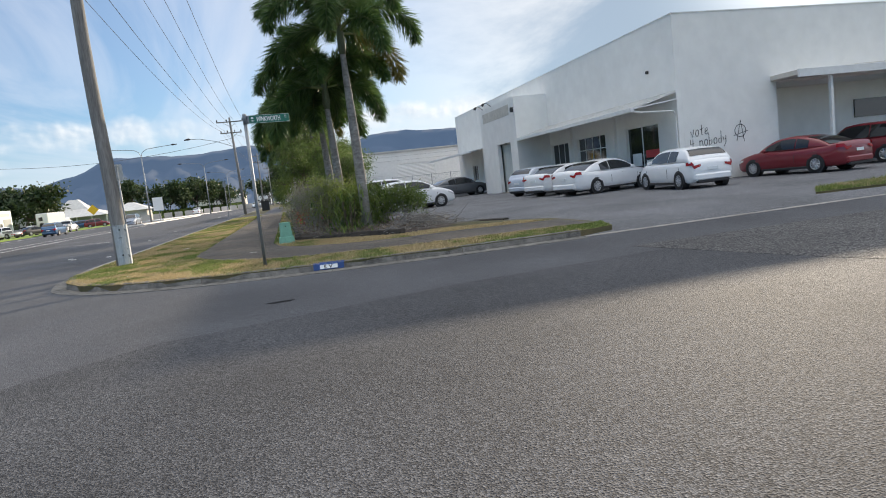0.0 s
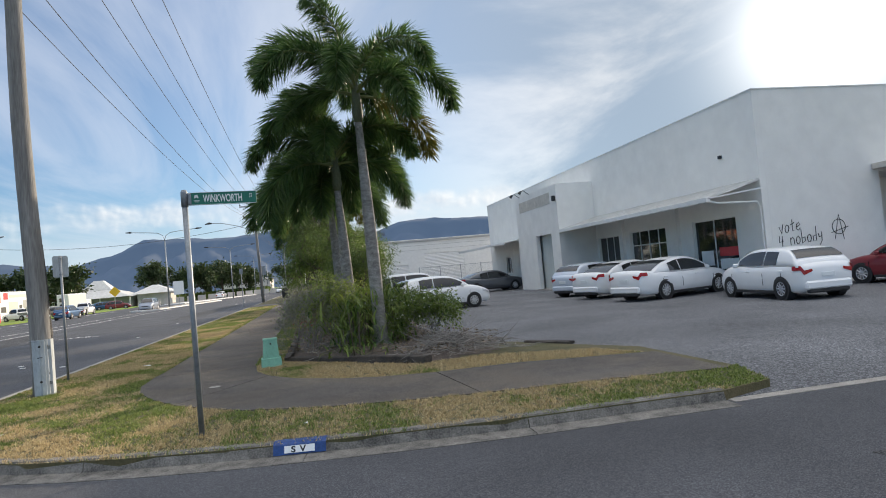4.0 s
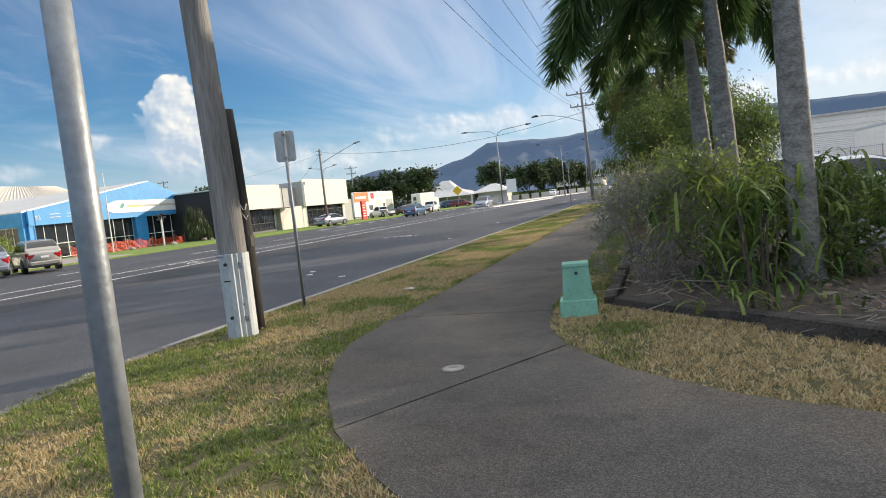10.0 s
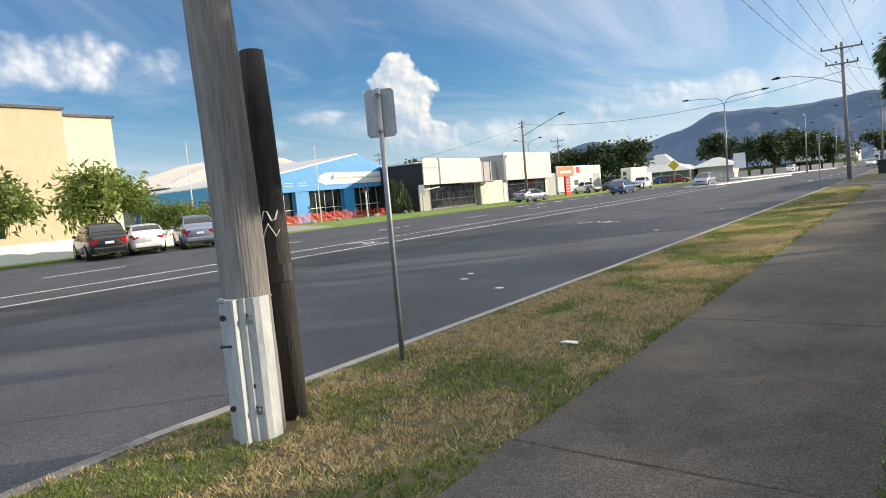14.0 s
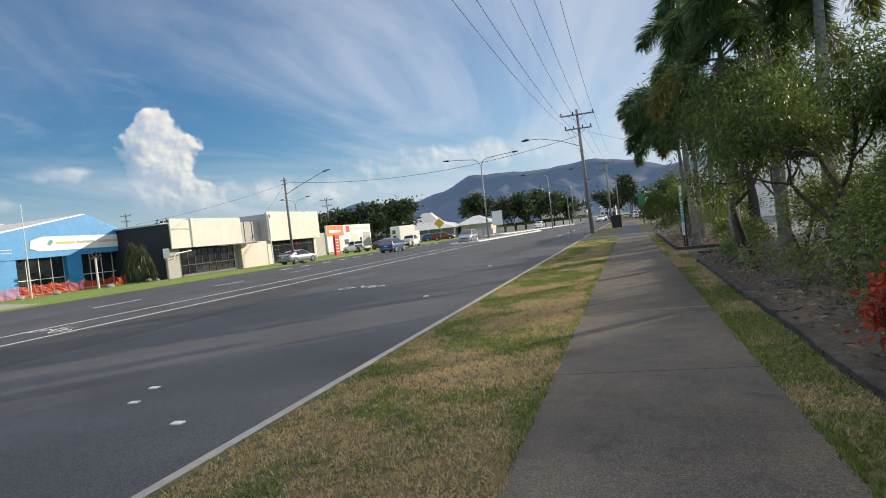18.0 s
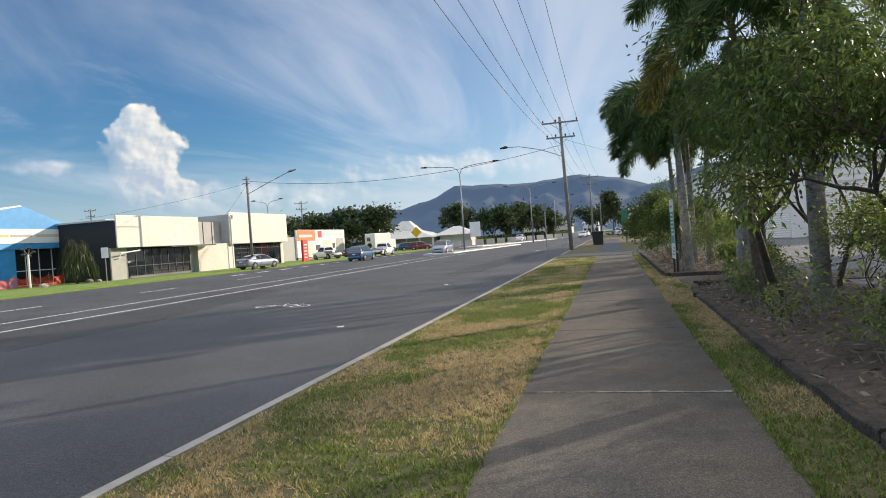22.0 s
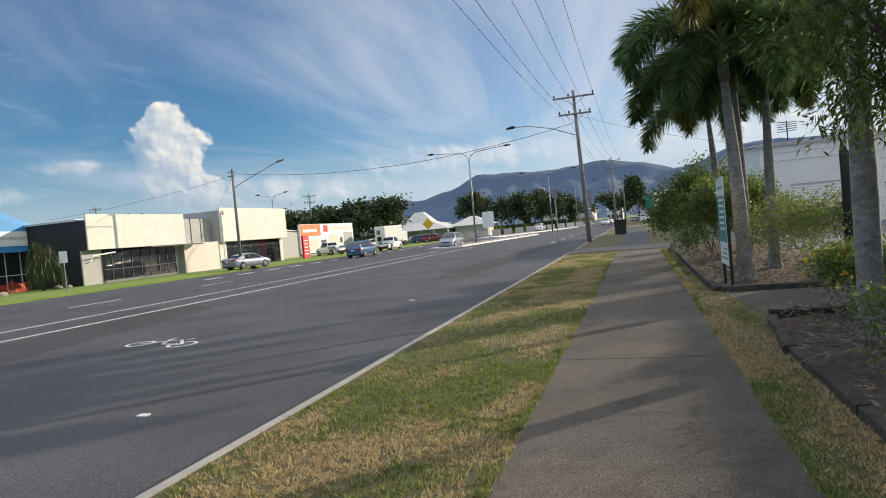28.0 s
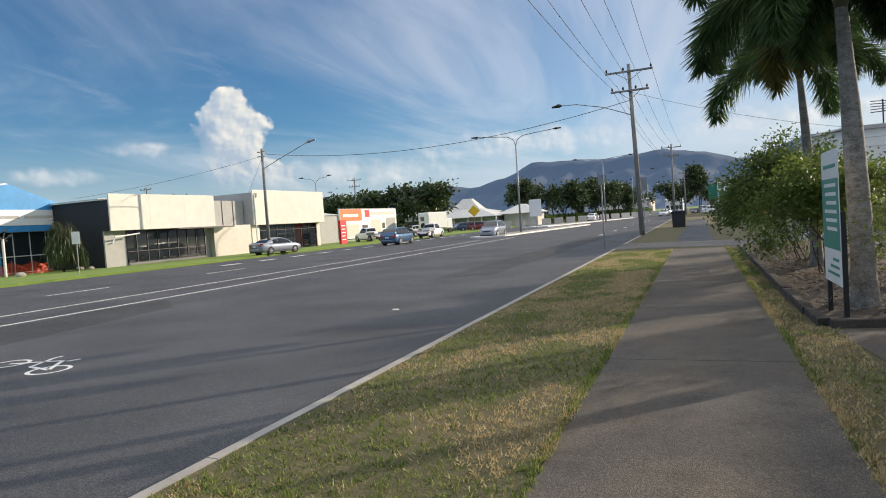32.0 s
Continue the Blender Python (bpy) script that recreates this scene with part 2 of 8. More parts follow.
def asphalt(name, dark, light, chip=90.0, bump=0.7, rough=0.75):
    """Bitumen with pale stone chips showing."""
    m, nt, b = node_mat(name)
    tc = nt.nodes.new("ShaderNodeTexCoord")
    v = nt.nodes.new("ShaderNodeTexVoronoi")
    v.inputs["Scale"].default_value = chip
    n1 = nt.nodes.new("ShaderNodeTexNoise")
    n1.inputs["Scale"].default_value, n1.inputs["Detail"].default_value = 0.35, 7
    n2 = nt.nodes.new("ShaderNodeTexNoise")
    n2.inputs["Scale"].default_value, n2.inputs["Detail"].default_value = chip * 0.7, 2
    for n in (v, n1, n2):
        nt.links.new(tc.outputs["Object"], n.inputs["Vector"])
    bw = nt.nodes.new("ShaderNodeRGBToBW")
    nt.links.new(v.outputs["Color"], bw.inputs[0])
    mr = nt.nodes.new("ShaderNodeMapRange")
    mr.inputs["From Min"].default_value, mr.inputs["From Max"].default_value = 0.35, 0.95
    nt.links.new(bw.outputs[0], mr.inputs["Value"])
    mix = nt.nodes.new("ShaderNodeMix")
    mix.data_type = "RGBA"
    mix.inputs[6].default_value, mix.inputs[7].default_value = (*dark, 1), (*light, 1)
    nt.links.new(mr.outputs[0], mix.inputs["Factor"])
    st = nt.nodes.new("ShaderNodeMapRange")
    st.inputs["From Min"].default_value, st.inputs["From Max"].default_value = 0.3, 0.7
    st.inputs["To Min"].default_value, st.inputs["To Max"].default_value = 0.72, 1.18
    nt.links.new(n1.outputs["Fac"], st.inputs["Value"])
    hs = nt.nodes.new("ShaderNodeHueSaturation")
    nt.links.new(st.outputs[0], hs.inputs["Value"])
    nt.links.new(mix.outputs[2], hs.inputs["Color"])
    nt.links.new(hs.outputs[0], b.inputs["Base Color"])
    b.inputs["Roughness"].default_value = rough
    b.inputs["Specular IOR Level"].default_value = 0.25
    bp = nt.nodes.new("ShaderNodeBump")
    bp.inputs["Strength"].default_value, bp.inputs["Distance"].default_value = bump, 0.012
    nt.links.new(v.outputs["Distance"], bp.inputs["Height"])
    nt.links.new(bp.outputs[0], b.inputs["Normal"])
    return m


def pavement(name, dark, light):
    """Old concrete: fine aggregate, brown stains, pale scuffs and small dark spots."""
    m = asphalt(name, dark, light, 140, 0.3, 0.9)
    nt = m.node_tree
    b = nt.nodes["Principled BSDF"]
    base = b.inputs["Base Color"].links[0].from_socket
    tc = nt.nodes.new("ShaderNodeTexCoord")
    out = base
    for scale, lo, hi, tint, amount, warp in ((0.8, 0.42, 0.66, (1.38, 1.28, 1.13, 1), 0.8, 0.6), (2.6, 0.50, 0.68, (0.66, 0.66, 0.68, 1), 0.7, 0.3), (16.0, 0.60, 0.72, (1.6, 1.55, 1.5, 1), 0.55, 0.0), (45.0, 0.62, 0.74, (0.5, 0.5, 0.5, 1), 0.6, 0.0)):
        n = nt.nodes.new("ShaderNodeTexNoise")
        n.inputs["Scale"].default_value, n.inputs["Detail"].default_value, n.inputs["Roughness"].default_value, n.inputs["Distortion"].default_value = scale, 6, 0.6, warp
        nt.links.new(tc.outputs["Object"], n.inputs["Vector"])
        r = nt.nodes.new("ShaderNodeMapRange")
        r.inputs["From Min"].default_value, r.inputs["From Max"].default_value, r.inputs["To Max"].default_value = lo, hi, amount
        nt.links.new(n.outputs["Fac"], r.inputs["Value"])
        mx = nt.nodes.new("ShaderNodeMix")
        mx.data_type, mx.blend_type = "RGBA", "MULTIPLY"
        nt.links.new(r.outputs[0], mx.inputs["Factor"])
        nt.links.new(out, mx.inputs[6])
        mx.inputs[7].default_value = tint
        out = mx.outputs[2]
    nt.links.new(out, b.inputs["Base Color"])
    return m


def leafy(name, a, b_, trans=0.35, rough=0.5):
    """Leaves, each a little different, that let some light through."""
    m, nt, b = node_mat(name)
    g = nt.nodes.new("ShaderNodeNewGeometry")
    mix = nt.nodes.new("ShaderNodeMix")
    mix.data_type = "RGBA"
    mix.inputs[6].default_value, mix.inputs[7].default_value = (*a, 1), (*b_, 1)
    nt.links.new(g.outputs["Random Per Island"], mix.inputs["Factor"])
    nt.links.new(mix.outputs[2], b.inputs["Base Color"])
    b.inputs["Roughness"].default_value = rough
    b.inputs["Specular IOR Level"].default_value = 0.4
    tr = nt.nodes.new("ShaderNodeBsdfTranslucent")
    nt.links.new(mix.outputs[2], tr.inputs["Color"])
    ms = nt.nodes.new("ShaderNodeMixShader")
    ms.inputs[0].default_value = trans
    nt.links.new(b.outputs[0], ms.inputs[1])
    nt.links.new(tr.outputs[0], ms.inputs[2])
    nt.links.new(ms.outputs[0], nt.nodes["Material Output"].inputs["Surface"])
    return m


def glass_dark(name, tint=(0.02, 0.025, 0.03), rough=0.04):
    m, nt, b = node_mat(name)
    b.inputs["Base Color"].default_value = (*tint, 1)
    b.inputs["Roughness"].default_value = rough
    b.inputs["Specular IOR Level"].default_value = 0.8
    return m


M = {}
M["asphalt"] = asphalt("asphalt", (0.05, 0.052, 0.06), (0.14, 0.144, 0.156), 110, 0.4)
M["seal"] = asphalt("chip_seal", (0.03, 0.03, 0.032), (0.23, 0.225, 0.22), 55, 0.6, 0.85)
M["seal_dark"] = asphalt("old_chip_seal", (0.030, 0.031, 0.035), (0.140, 0.144, 0.156), 95, 0.45, 0.82)
M["lot"] = asphalt("parking_asphalt", (0.085, 0.088, 0.096), (0.27, 0.278, 0.295), 50, 0.6, 0.8)
M["path"] = pavement("path_concrete", (0.074, 0.068, 0.063), (0.178, 0.164, 0.15))
M["concrete"] = surf("kerb_concrete", (0.36, 0.34, 0.31), 0.85, vary=0.22, scale=5, fine=90, bump=0.4, each=0.06)
M["kerb_pale"] = surf("pale_kerb", (0.36, 0.345, 0.32), 0.85, vary=0.12, scale=5, fine=90, bump=0.3, each=0.05)
M["shop_cream"] = surf("shop_cream", (0.72, 0.70, 0.645), 0.85, vary=0.05, scale=1.5, big=0.3)
M["kerb_old"] = surf("old_kerb", (0.27, 0.255, 0.23), 0.9, vary=0.3, scale=7, fine=60, bump=0.5, col2=(0.04, 0.039, 0.036), big=2.2)
M["concrete_dark"] = surf("stained_concrete", (0.16, 0.15, 0.14), 0.9, vary=0.3, scale=6, fine=70, bump=0.5)
M["paint"] = surf("road_paint", (0.72, 0.72, 0.70), 0.6, vary=0.14, scale=12, fine=80, bump=0.2)
M["wall"] = surf("cream_render", (0.86, 0.85, 0.815), 0.85, vary=0.05, scale=1.5, fine=40, bump=0.1, big=0.12)
M["wall_grey"] = surf("grey_panel", (0.42, 0.42, 0.41), 0.8, vary=0.06, scale=2)
M["pier_grey"] = surf("pier_grey", (0.20, 0.205, 0.21), 0.8, vary=0.06, scale=2)
M["black_wall"] = surf("black_paint", (0.02, 0.021, 0.025), 0.6, vary=0.1, scale=3)
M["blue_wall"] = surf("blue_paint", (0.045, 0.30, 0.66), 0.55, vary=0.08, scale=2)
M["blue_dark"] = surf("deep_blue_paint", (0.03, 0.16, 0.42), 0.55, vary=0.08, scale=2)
M["roof"] = surf("metal_roof", (0.66, 0.65, 0.62), 0.5, 0.2, vary=0.08, scale=2)
M["white"] = surf("white_paint", (0.78, 0.78, 0.76), 0.5, vary=0.05, scale=4)
M["trim"] = surf("beige_trim", (0.62, 0.58, 0.52), 0.6, vary=0.06, scale=4)
M["glass"] = glass_dark("window_glass")
M["frame"] = surf("dark_frame", (0.03, 0.03, 0.032), 0.4, 0.2, vary=0.1)
M["steel"] = surf("galvanised_steel", (0.27, 0.295, 0.32), 0.48, 0.4, vary=0.14, scale=8, fine=40, bump=0.1)
M["splint"] = surf("bright_galvanised", (0.50, 0.54, 0.57), 0.5, 0.25, vary=0.14, scale=8, fine=40, bump=0.1, stretch=(1, 1, 0.3))
M["timber"] = surf("weathered_timber", (0.25, 0.244, 0.236), 0.85, vary=0.24, scale=8, fine=50, bump=0.5, stretch=(1, 1, 0.08), big=1.5)
M["timber_dark"] = surf("dark_timber", (0.045, 0.04, 0.037), 0.85, vary=0.3, scale=8, fine=50, bump=0.5, stretch=(1, 1, 0.1))
M["sleeper"] = surf("old_sleeper", (0.08, 0.068, 0.058), 0.9, vary=0.4, scale=6, fine=40, bump=0.7)
M["soil"] = surf("bark_mulch", (0.125, 0.10, 0.082), 0.95, vary=0.35, scale=9, fine=60, bump=0.9)
M["grass_base"] = surf("dry_lawn", (0.14, 0.112, 0.058), 0.95, vary=0.2, scale=1.9, fine=35, bump=0.8, col2=(0.06, 0.065, 0.026), big=0.6)
M["lawn"] = surf("green_lawn", (0.20, 0.26, 0.05), 0.95, vary=0.2, scale=1.6, fine=35, bump=0.8, col2=(0.10, 0.19, 0.03), big=0.3)
M["green_sign"] = surf("sign_green", (0.01, 0.16, 0.11), 0.4, vary=0.05)
M["box_green"] = surf("pillar_green", (0.22, 0.48, 0.36), 0.55, vary=0.12, scale=5, fine=40, bump=0.1)
M["white_sign"] = surf("sign_white", (0.82, 0.84, 0.84), 0.4, vary=0.03)
M["red"] = surf("red_paint", (0.62, 0.03, 0.04), 0.4, vary=0.06)
M["orange"] = surf("orange_paint", (0.85, 0.16, 0.03), 0.5, vary=0.06)
M["rubber"] = surf("tyre_rubber", (0.02, 0.02, 0.021), 0.8, vary=0.15)
M["plastic"] = surf("black_plastic", (0.025, 0.025, 0.027), 0.5, vary=0.1)
M["alloy"] = surf("alloy", (0.55, 0.56, 0.58), 0.3, 0.9, vary=0.08)
M["tail"] = surf("tail_lamp_red", (0.35, 0.008, 0.01), 0.15, vary=0.05)
M["lamp"] = surf("clear_lamp", (0.7, 0.72, 0.75), 0.12, 0.3, vary=0.04)
M["wire"] = surf("cable", (0.07, 0.072, 0.078), 0.6, vary=0.05)
M["sv_blue"] = surf("kerb_blue_paint", (0.015, 0.065, 0.24), 0.6, vary=0.25, scale=14)
M["graffiti"] = surf("spray_paint", (0.05, 0.05, 0.055), 0.8, vary=0.2)


# ---- kit ----
def mesh_of(name, bm, mat, smooth=False):
    me = bpy.data.meshes.new(name)
    bm.to_mesh(me)
    bm.free()
    for m in (mat if isinstance(mat, (list, tuple)) else [mat]):
        me.materials.append(m)
    if smooth:
        me.polygons.foreach_set("use_smooth", [True] * len(me.polygons))
    return me


def part(name, bm, material, parent, label="", smooth=False):
    ob = new(name, mesh_of(name, bm, material, smooth))
    ob.parent = parent
    if label:
        ob["label"] = label
    return ob


def thing(name, label, category, group="", at=(0, 0, 0), rz=0.0):
    ob = new(name)
    ob.empty_display_size = 0.2
    ob.matrix_basis = pose(*at, 0, 0, rz)
    return tagged(ob, label, category, group)


def solo(name, bm, material, label, category, group="", kind="", smooth=False, at=(0, 0, 0), rz=0.0):
    ob = new(name, mesh_of(name, bm, material, smooth))
    ob.matrix_basis = pose(*at, 0, 0, rz)
    return tagged(ob, label, category, group, kind)


def B():
    return bmesh.new()


def box(bm, x0, x1, y0, y1, z0, z1, bevel=0.0, mi=0):
    vs = [bm.verts.new(p) for p in ((x0, y0, z0), (x1, y0, z0), (x1, y1, z0), (x0, y1, z0), (x0, y0, z1), (x1, y0, z1), (x1, y1, z1), (x0, y1, z1))]
    fs = [bm.faces.new([vs[i] for i in f]) for f in ((3, 2, 1, 0), (4, 5, 6, 7), (0, 1, 5, 4), (1, 2, 6, 5), (2, 3, 7, 6), (3, 0, 4, 7))]
    for f in fs:
        f.material_index = mi
    if bevel:
        es = list({e for f in fs for e in f.edges})
        r = bmesh.ops.bevel(bm, geom=es, offset=bevel, segments=1, affect="EDGES", profile=0.5)
        for f in r["faces"]:
            f.material_index = mi
    return bm


def prism(bm, poly, z0, z1, mi=0, axis="z"):
    """A polygon pushed from z0 to z1 along an axis. axis x: the polygon is (y, z); axis y: (x, z)."""
    def P(p, h):
        return {"z": (p[0], p[1], h), "x": (h, p[0], p[1]), "y": (p[0], h, p[1])}[axis]
    lo, hi = [bm.verts.new(P(p, z0)) for p in poly], [bm.verts.new(P(p, z1)) for p in poly]
    n = len(poly)
    fs = [bm.faces.new(lo[::-1]), bm.faces.new(hi)] + [bm.faces.new((lo[i], lo[(i + 1) % n], hi[(i + 1) % n], hi[i])) for i in range(n)]
    for f in fs:
        f.material_index = mi
    bmesh.ops.recalc_face_normals(bm, faces=fs)
    return bm


def tube(bm, pts, rads, n=8, caps=True, mi=0):
    """A round bar along points."""
    pts = [Vector(p) for p in pts]
    if isinstance(rads, (int, float)):
        rads = [rads] * len(pts)
    rings, up = [], None
    for i, p in enumerate(pts):
        d = (pts[min(i + 1, len(pts) - 1)] - pts[max(i - 1, 0)]).normalized()
        if up is None:
            up = Vector((1, 0, 0)) if abs(d.z) > 0.7 else Vector((0, 0, 1))
        a = d.cross(up).normalized()
        b = a.cross(d).normalized()
        up = b
        rings.append([bm.verts.new(p + (a * math.cos(2 * math.pi * k / n) + b * math.sin(2 * math.pi * k / n)) * rads[i]) for k in range(n)])
    for r0, r1 in zip(rings, rings[1:]):
        for k in range(n):
            bm.faces.new((r0[k], r0[(k + 1) % n], r1[(k + 1) % n], r1[k])).material_index = mi
    if caps:
        bm.faces.new(rings[0][::-1]).material_index = mi
        bm.faces.new(rings[-1]).material_index = mi
    return bm


def disc(bm, c, r, h, n=20, axis="z", mi=0):
    c = Vector(c)
    d = {"x": Vector((h, 0, 0)), "y": Vector((0, h, 0)), "z": Vector((0, 0, h))}[axis]
    return tube(bm, [c, c + d], [r, r], n, mi=mi)


def raw(name, verts, faces, mat, smooth=False):
    me = bpy.data.meshes.new(name)
    me.from_pydata(verts, [], faces)
    for m in (mat if isinstance(mat, (list, tuple)) else [mat]):
        me.materials.append(m)
    if smooth:
        me.polygons.foreach_set("use_smooth", [True] * len(me.polygons))
    return me


def quads(name, P, mat):
    """A mesh of loose quads or triangles from an (n, k, 3) array."""
    n, k, _ = P.shape
    me = bpy.data.meshes.new(name)
    me.vertices.add(n * k)
    me.vertices.foreach_set("co", np.ascontiguousarray(P, np.float32).ravel())
    me.loops.add(n * k)
    me.loops.foreach_set("vertex_index", np.arange(n * k, dtype=np.int32))
    me.polygons.add(n)
    me.polygons.foreach_set("loop_start", np.arange(0, n * k, k, dtype=np.int32))
    me.polygons.foreach_set("loop_total", np.full(n, k, np.int32))
    me.materials.append(mat)
    me.update(calc_edges=True)
    return me


def text_part(name, body, size, mat, parent, m, depth=0.002, label="", squeeze=1.0, bold=0.0):
    """Lettering as a mesh under parent; m places its lower left, x along the line, y up the letters."""
    cu = bpy.data.curves.new(name, "FONT")
    cu.body, cu.size, cu.extrude, cu.offset = body, size, depth, bold
    tmp = bpy.data.objects.new(name, cu)
    scene.collection.objects.link(tmp)
    dg = bpy.context.evaluated_depsgraph_get()
    me = bpy.data.meshes.new_from_object(tmp.evaluated_get(dg))
    bpy.data.objects.remove(tmp)
    me.materials.clear()
    me.materials.append(mat)
    ob = new(name, me)
    ob.parent = parent
    ob.matrix_basis = m @ Matrix.Diagonal((squeeze, 1, 1, 1))
    if label:
        ob["label"] = label
    return ob


# ---- ground, road, kerbs, path ----
ROAD_Z = -0.13
bm = B()
box(bm, -4600, 4600, -4600, 4600, -0.6, -0.3)
solo("ground", bm, M["lawn"], "flat green ground out to the hills", "ground", kind="structure")
bm = B()
box(bm, -33.0, 90, -120, 520, -0.3, ROAD_Z)
solo("road", bm, M["asphalt"], "wide dark asphalt main road with worn patches", "road", kind="structure")


# corner line of the kerb top: down the main road, round the corner, along the side street
CORNER = [(-2.6, 420.0), (-2.6, 60.0), (-2.6, -6.2)] + [(-2.45, -7.8), (-2.1, -9.2), (-1.55, -10.2), (-0.8, -10.9), (0.2, -11.45), (1.2, -11.8), (2.3, -12.05), (3.6, -12.25), (5.2, -12.4), (7.8, -12.45)]
bm = B()
prism(bm, CORNER + [(8.6, -12.2), (8.9, -11.2), (8.9, -8.5), (8.2, -7.3), (7.6, -6.2), (4.6, 0.0), (4.6, 420.0)], -0.3, -0.012)
solo("verge", bm, M["grass_base"], "patchy half-dry grass verge beside the footpath", "grass", kind="structure")
bm = B()
prism(bm, [(8.9, -10.75), (90, -10.75), (90, 80), (4.6, 80), (4.6, 0.0), (8.0, -8.3), (8.9, -8.9)], -0.3, -0.03)
solo("parking_lot", bm, M["lot"], "grey asphalt parking lot in front of the warehouse", "parking lot", kind="structure")
bm = B()
prism(bm, [(-33, -120), (-33, 26), (-34, 40), (-35, 520), (-400, 520), (-400, -120)], -0.3, -0.03)
solo("far_verge", bm, M["lawn"], "bright green lawn across the road", "grass", kind="structure")
bm = B()
prism(bm, [(-2.6, -120), (90, -120), (90, -36), (-2.6, -36)], -0.3, -0.02)
solo("near_verge", bm, M["grass_base"], "grass verge on the near side of the side street", "grass", kind="structure")

# footpath: slabs with open joints
slab_group = thing("footpath", "grey concrete footpath with straight joints", "footpath")
tagged(slab_group, kind="structure")
CURVE_IN = [(2.0, -5.1), (2.1, -6.0), (2.4, -6.75), (2.9, -7.55), (3.6, -8.15), (4.3, -8.5), (5.1, -8.68)]
CURVE_OUT = [(0.0, -5.1), (0.05, -6.3), (0.2, -7.0), (0.6, -7.95), (1.13, -8.82), (1.64, -9.4), (2.2, -9.93), (3.2, -10.4), (4.4, -10.72), (5.35, -10.85)]
ys = [-5.08, -1.2, 2.04, 6.04, 10.0, 14.06, 18.0, 22.0, 26.0, 30.0, 34.0, 38.0]
for a, b in zip(ys, ys[1:]):
    bm = B()
    box(bm, 0.0, 2.0, a + 0.011, b - 0.011, -0.1, 0.0, 0.006)
    part("slab", bm, M["path"], slab_group)
# chalky line along one joint
bm = B()
rnd = random.Random(8)
for i in range(26):
    x = 0.1 + 1.85 * i / 26
    w_ = rnd.uniform(0.008, 0.035) * (1.8 if i > 14 else 1.0)
    prism(bm, [(x, 6.055 + rnd.uniform(0, 0.012)), (x + 0.085, 6.055), (x + 0.08, 6.057 + w_), (x + 0.01, 6.057 + w_ * rnd.uniform(0.5, 1))], -0.01, 0.0015)
part("chalk_line", bm, M["concrete"], slab_group, "chalky white mortar smear along a joint")["kind"] = "stuff"
bm = B()
prism(bm, CURVE_OUT[:5] + [(2.35, -6.75)] + CURVE_IN[1::-1], -0.1, 0.0)
part("slab", bm, M["path"], slab_group)
bm = B()
prism(bm, [(1.14, -8.84)] + CURVE_OUT[5:] + [(5.15, -8.7)] + CURVE_IN[5:2:-1] + [(2.37, -6.78)], -0.1, 0.0)
part("slab", bm, M["path"], slab_group)
bm = B()
prism(bm, [(5.37, -10.86), (7.2, -11.05), (8.7, -11.3), (8.75, -9.3), (6.5, -8.72), (5.17, -8.7)], -0.1, 0.0)
part("slab", bm, M["path"], slab_group)

bm = B()
box(bm, 0.03, 1.97, -5.2, 38.0, -0.2, -0.008)
solo("path_bed", bm, M["soil"], "dark dirt showing in the footpath joints", "soil", kind="structure")


# kerbs: lengths of concrete with a sloping channel, each a piece
def kerb_run(owner, pts, piece, h_top=0.0, width=0.16, pan=0.32, mat="concrete"):
    """Kerb pieces along a line; the road lies to the right of the way the line runs."""
    P = [Vector((*p, 0)) for p in pts]
    segs, acc = [], 0.0
    lens = [(b - a).length for a, b in zip(P, P[1:])]
    total = sum(lens)

    def at(s):
        for (a, b), l in zip(zip(P, P[1:]), lens):
            if s <= l or (a, b) == (P[-2], P[-1]):
                return a + (b - a) * (s / l), (b - a).normalized()
            s -= l
    n = max(1, round(total / piece))
    for i in range(n):
        s0, s1 = total * i / n + 0.006, total * (i + 1) / n - 0.006
        bm = B()
        rings = []
        for k in range(4):
            p, d = at(s0 + (s1 - s0) * k / 3)
            r = Vector((d.y, -d.x, 0))
            prof = [(-width, -0.2), (-width, h_top), (-0.03, h_top + 0.004), (0.0, h_top - 0.025), (0.035, ROAD_Z + 0.012), (pan, ROAD_Z + 0.006), (pan, -0.2)]
            rings.append([bm.verts.new(p + r * a + Vector((0, 0, z))) for a, z in prof])
        m = len(rings[0])
        for r0, r1 in zip(rings, rings[1:]):
            for j in range(m - 1):
                bm.faces.new((r0[j], r1[j], r1[j + 1], r0[j + 1]))
        bm.faces.new(rings[0])
        bm.faces.new(rings[-1][::-1])
        bmesh.ops.recalc_face_normals(bm, faces=bm.faces[:])
        part("kerb_piece", bm, M[mat], owner)


kerb = thing("kerb", "weathered concrete kerb and channel round the corner", "kerb")
tagged(kerb, kind="structure")
kerb_run(kerb, CORNER[2:], 2.4, mat="kerb_old")
kerb_main = thing("kerb_main", "low pale concrete kerb along the main road", "kerb")
tagged(kerb_main, kind="structure")
kerb_run(kerb_main, [(-2.6, 40.0), (-2.6, -6.2)], 2.5, h_top=-0.002, width=0.13, pan=0.1, mat="kerb_pale")
kerb_run(kerb_main, [(-2.6, 140.0), (-2.6, 44.5)], 8.0, h_top=-0.002, width=0.13, pan=0.1, mat="kerb_pale")
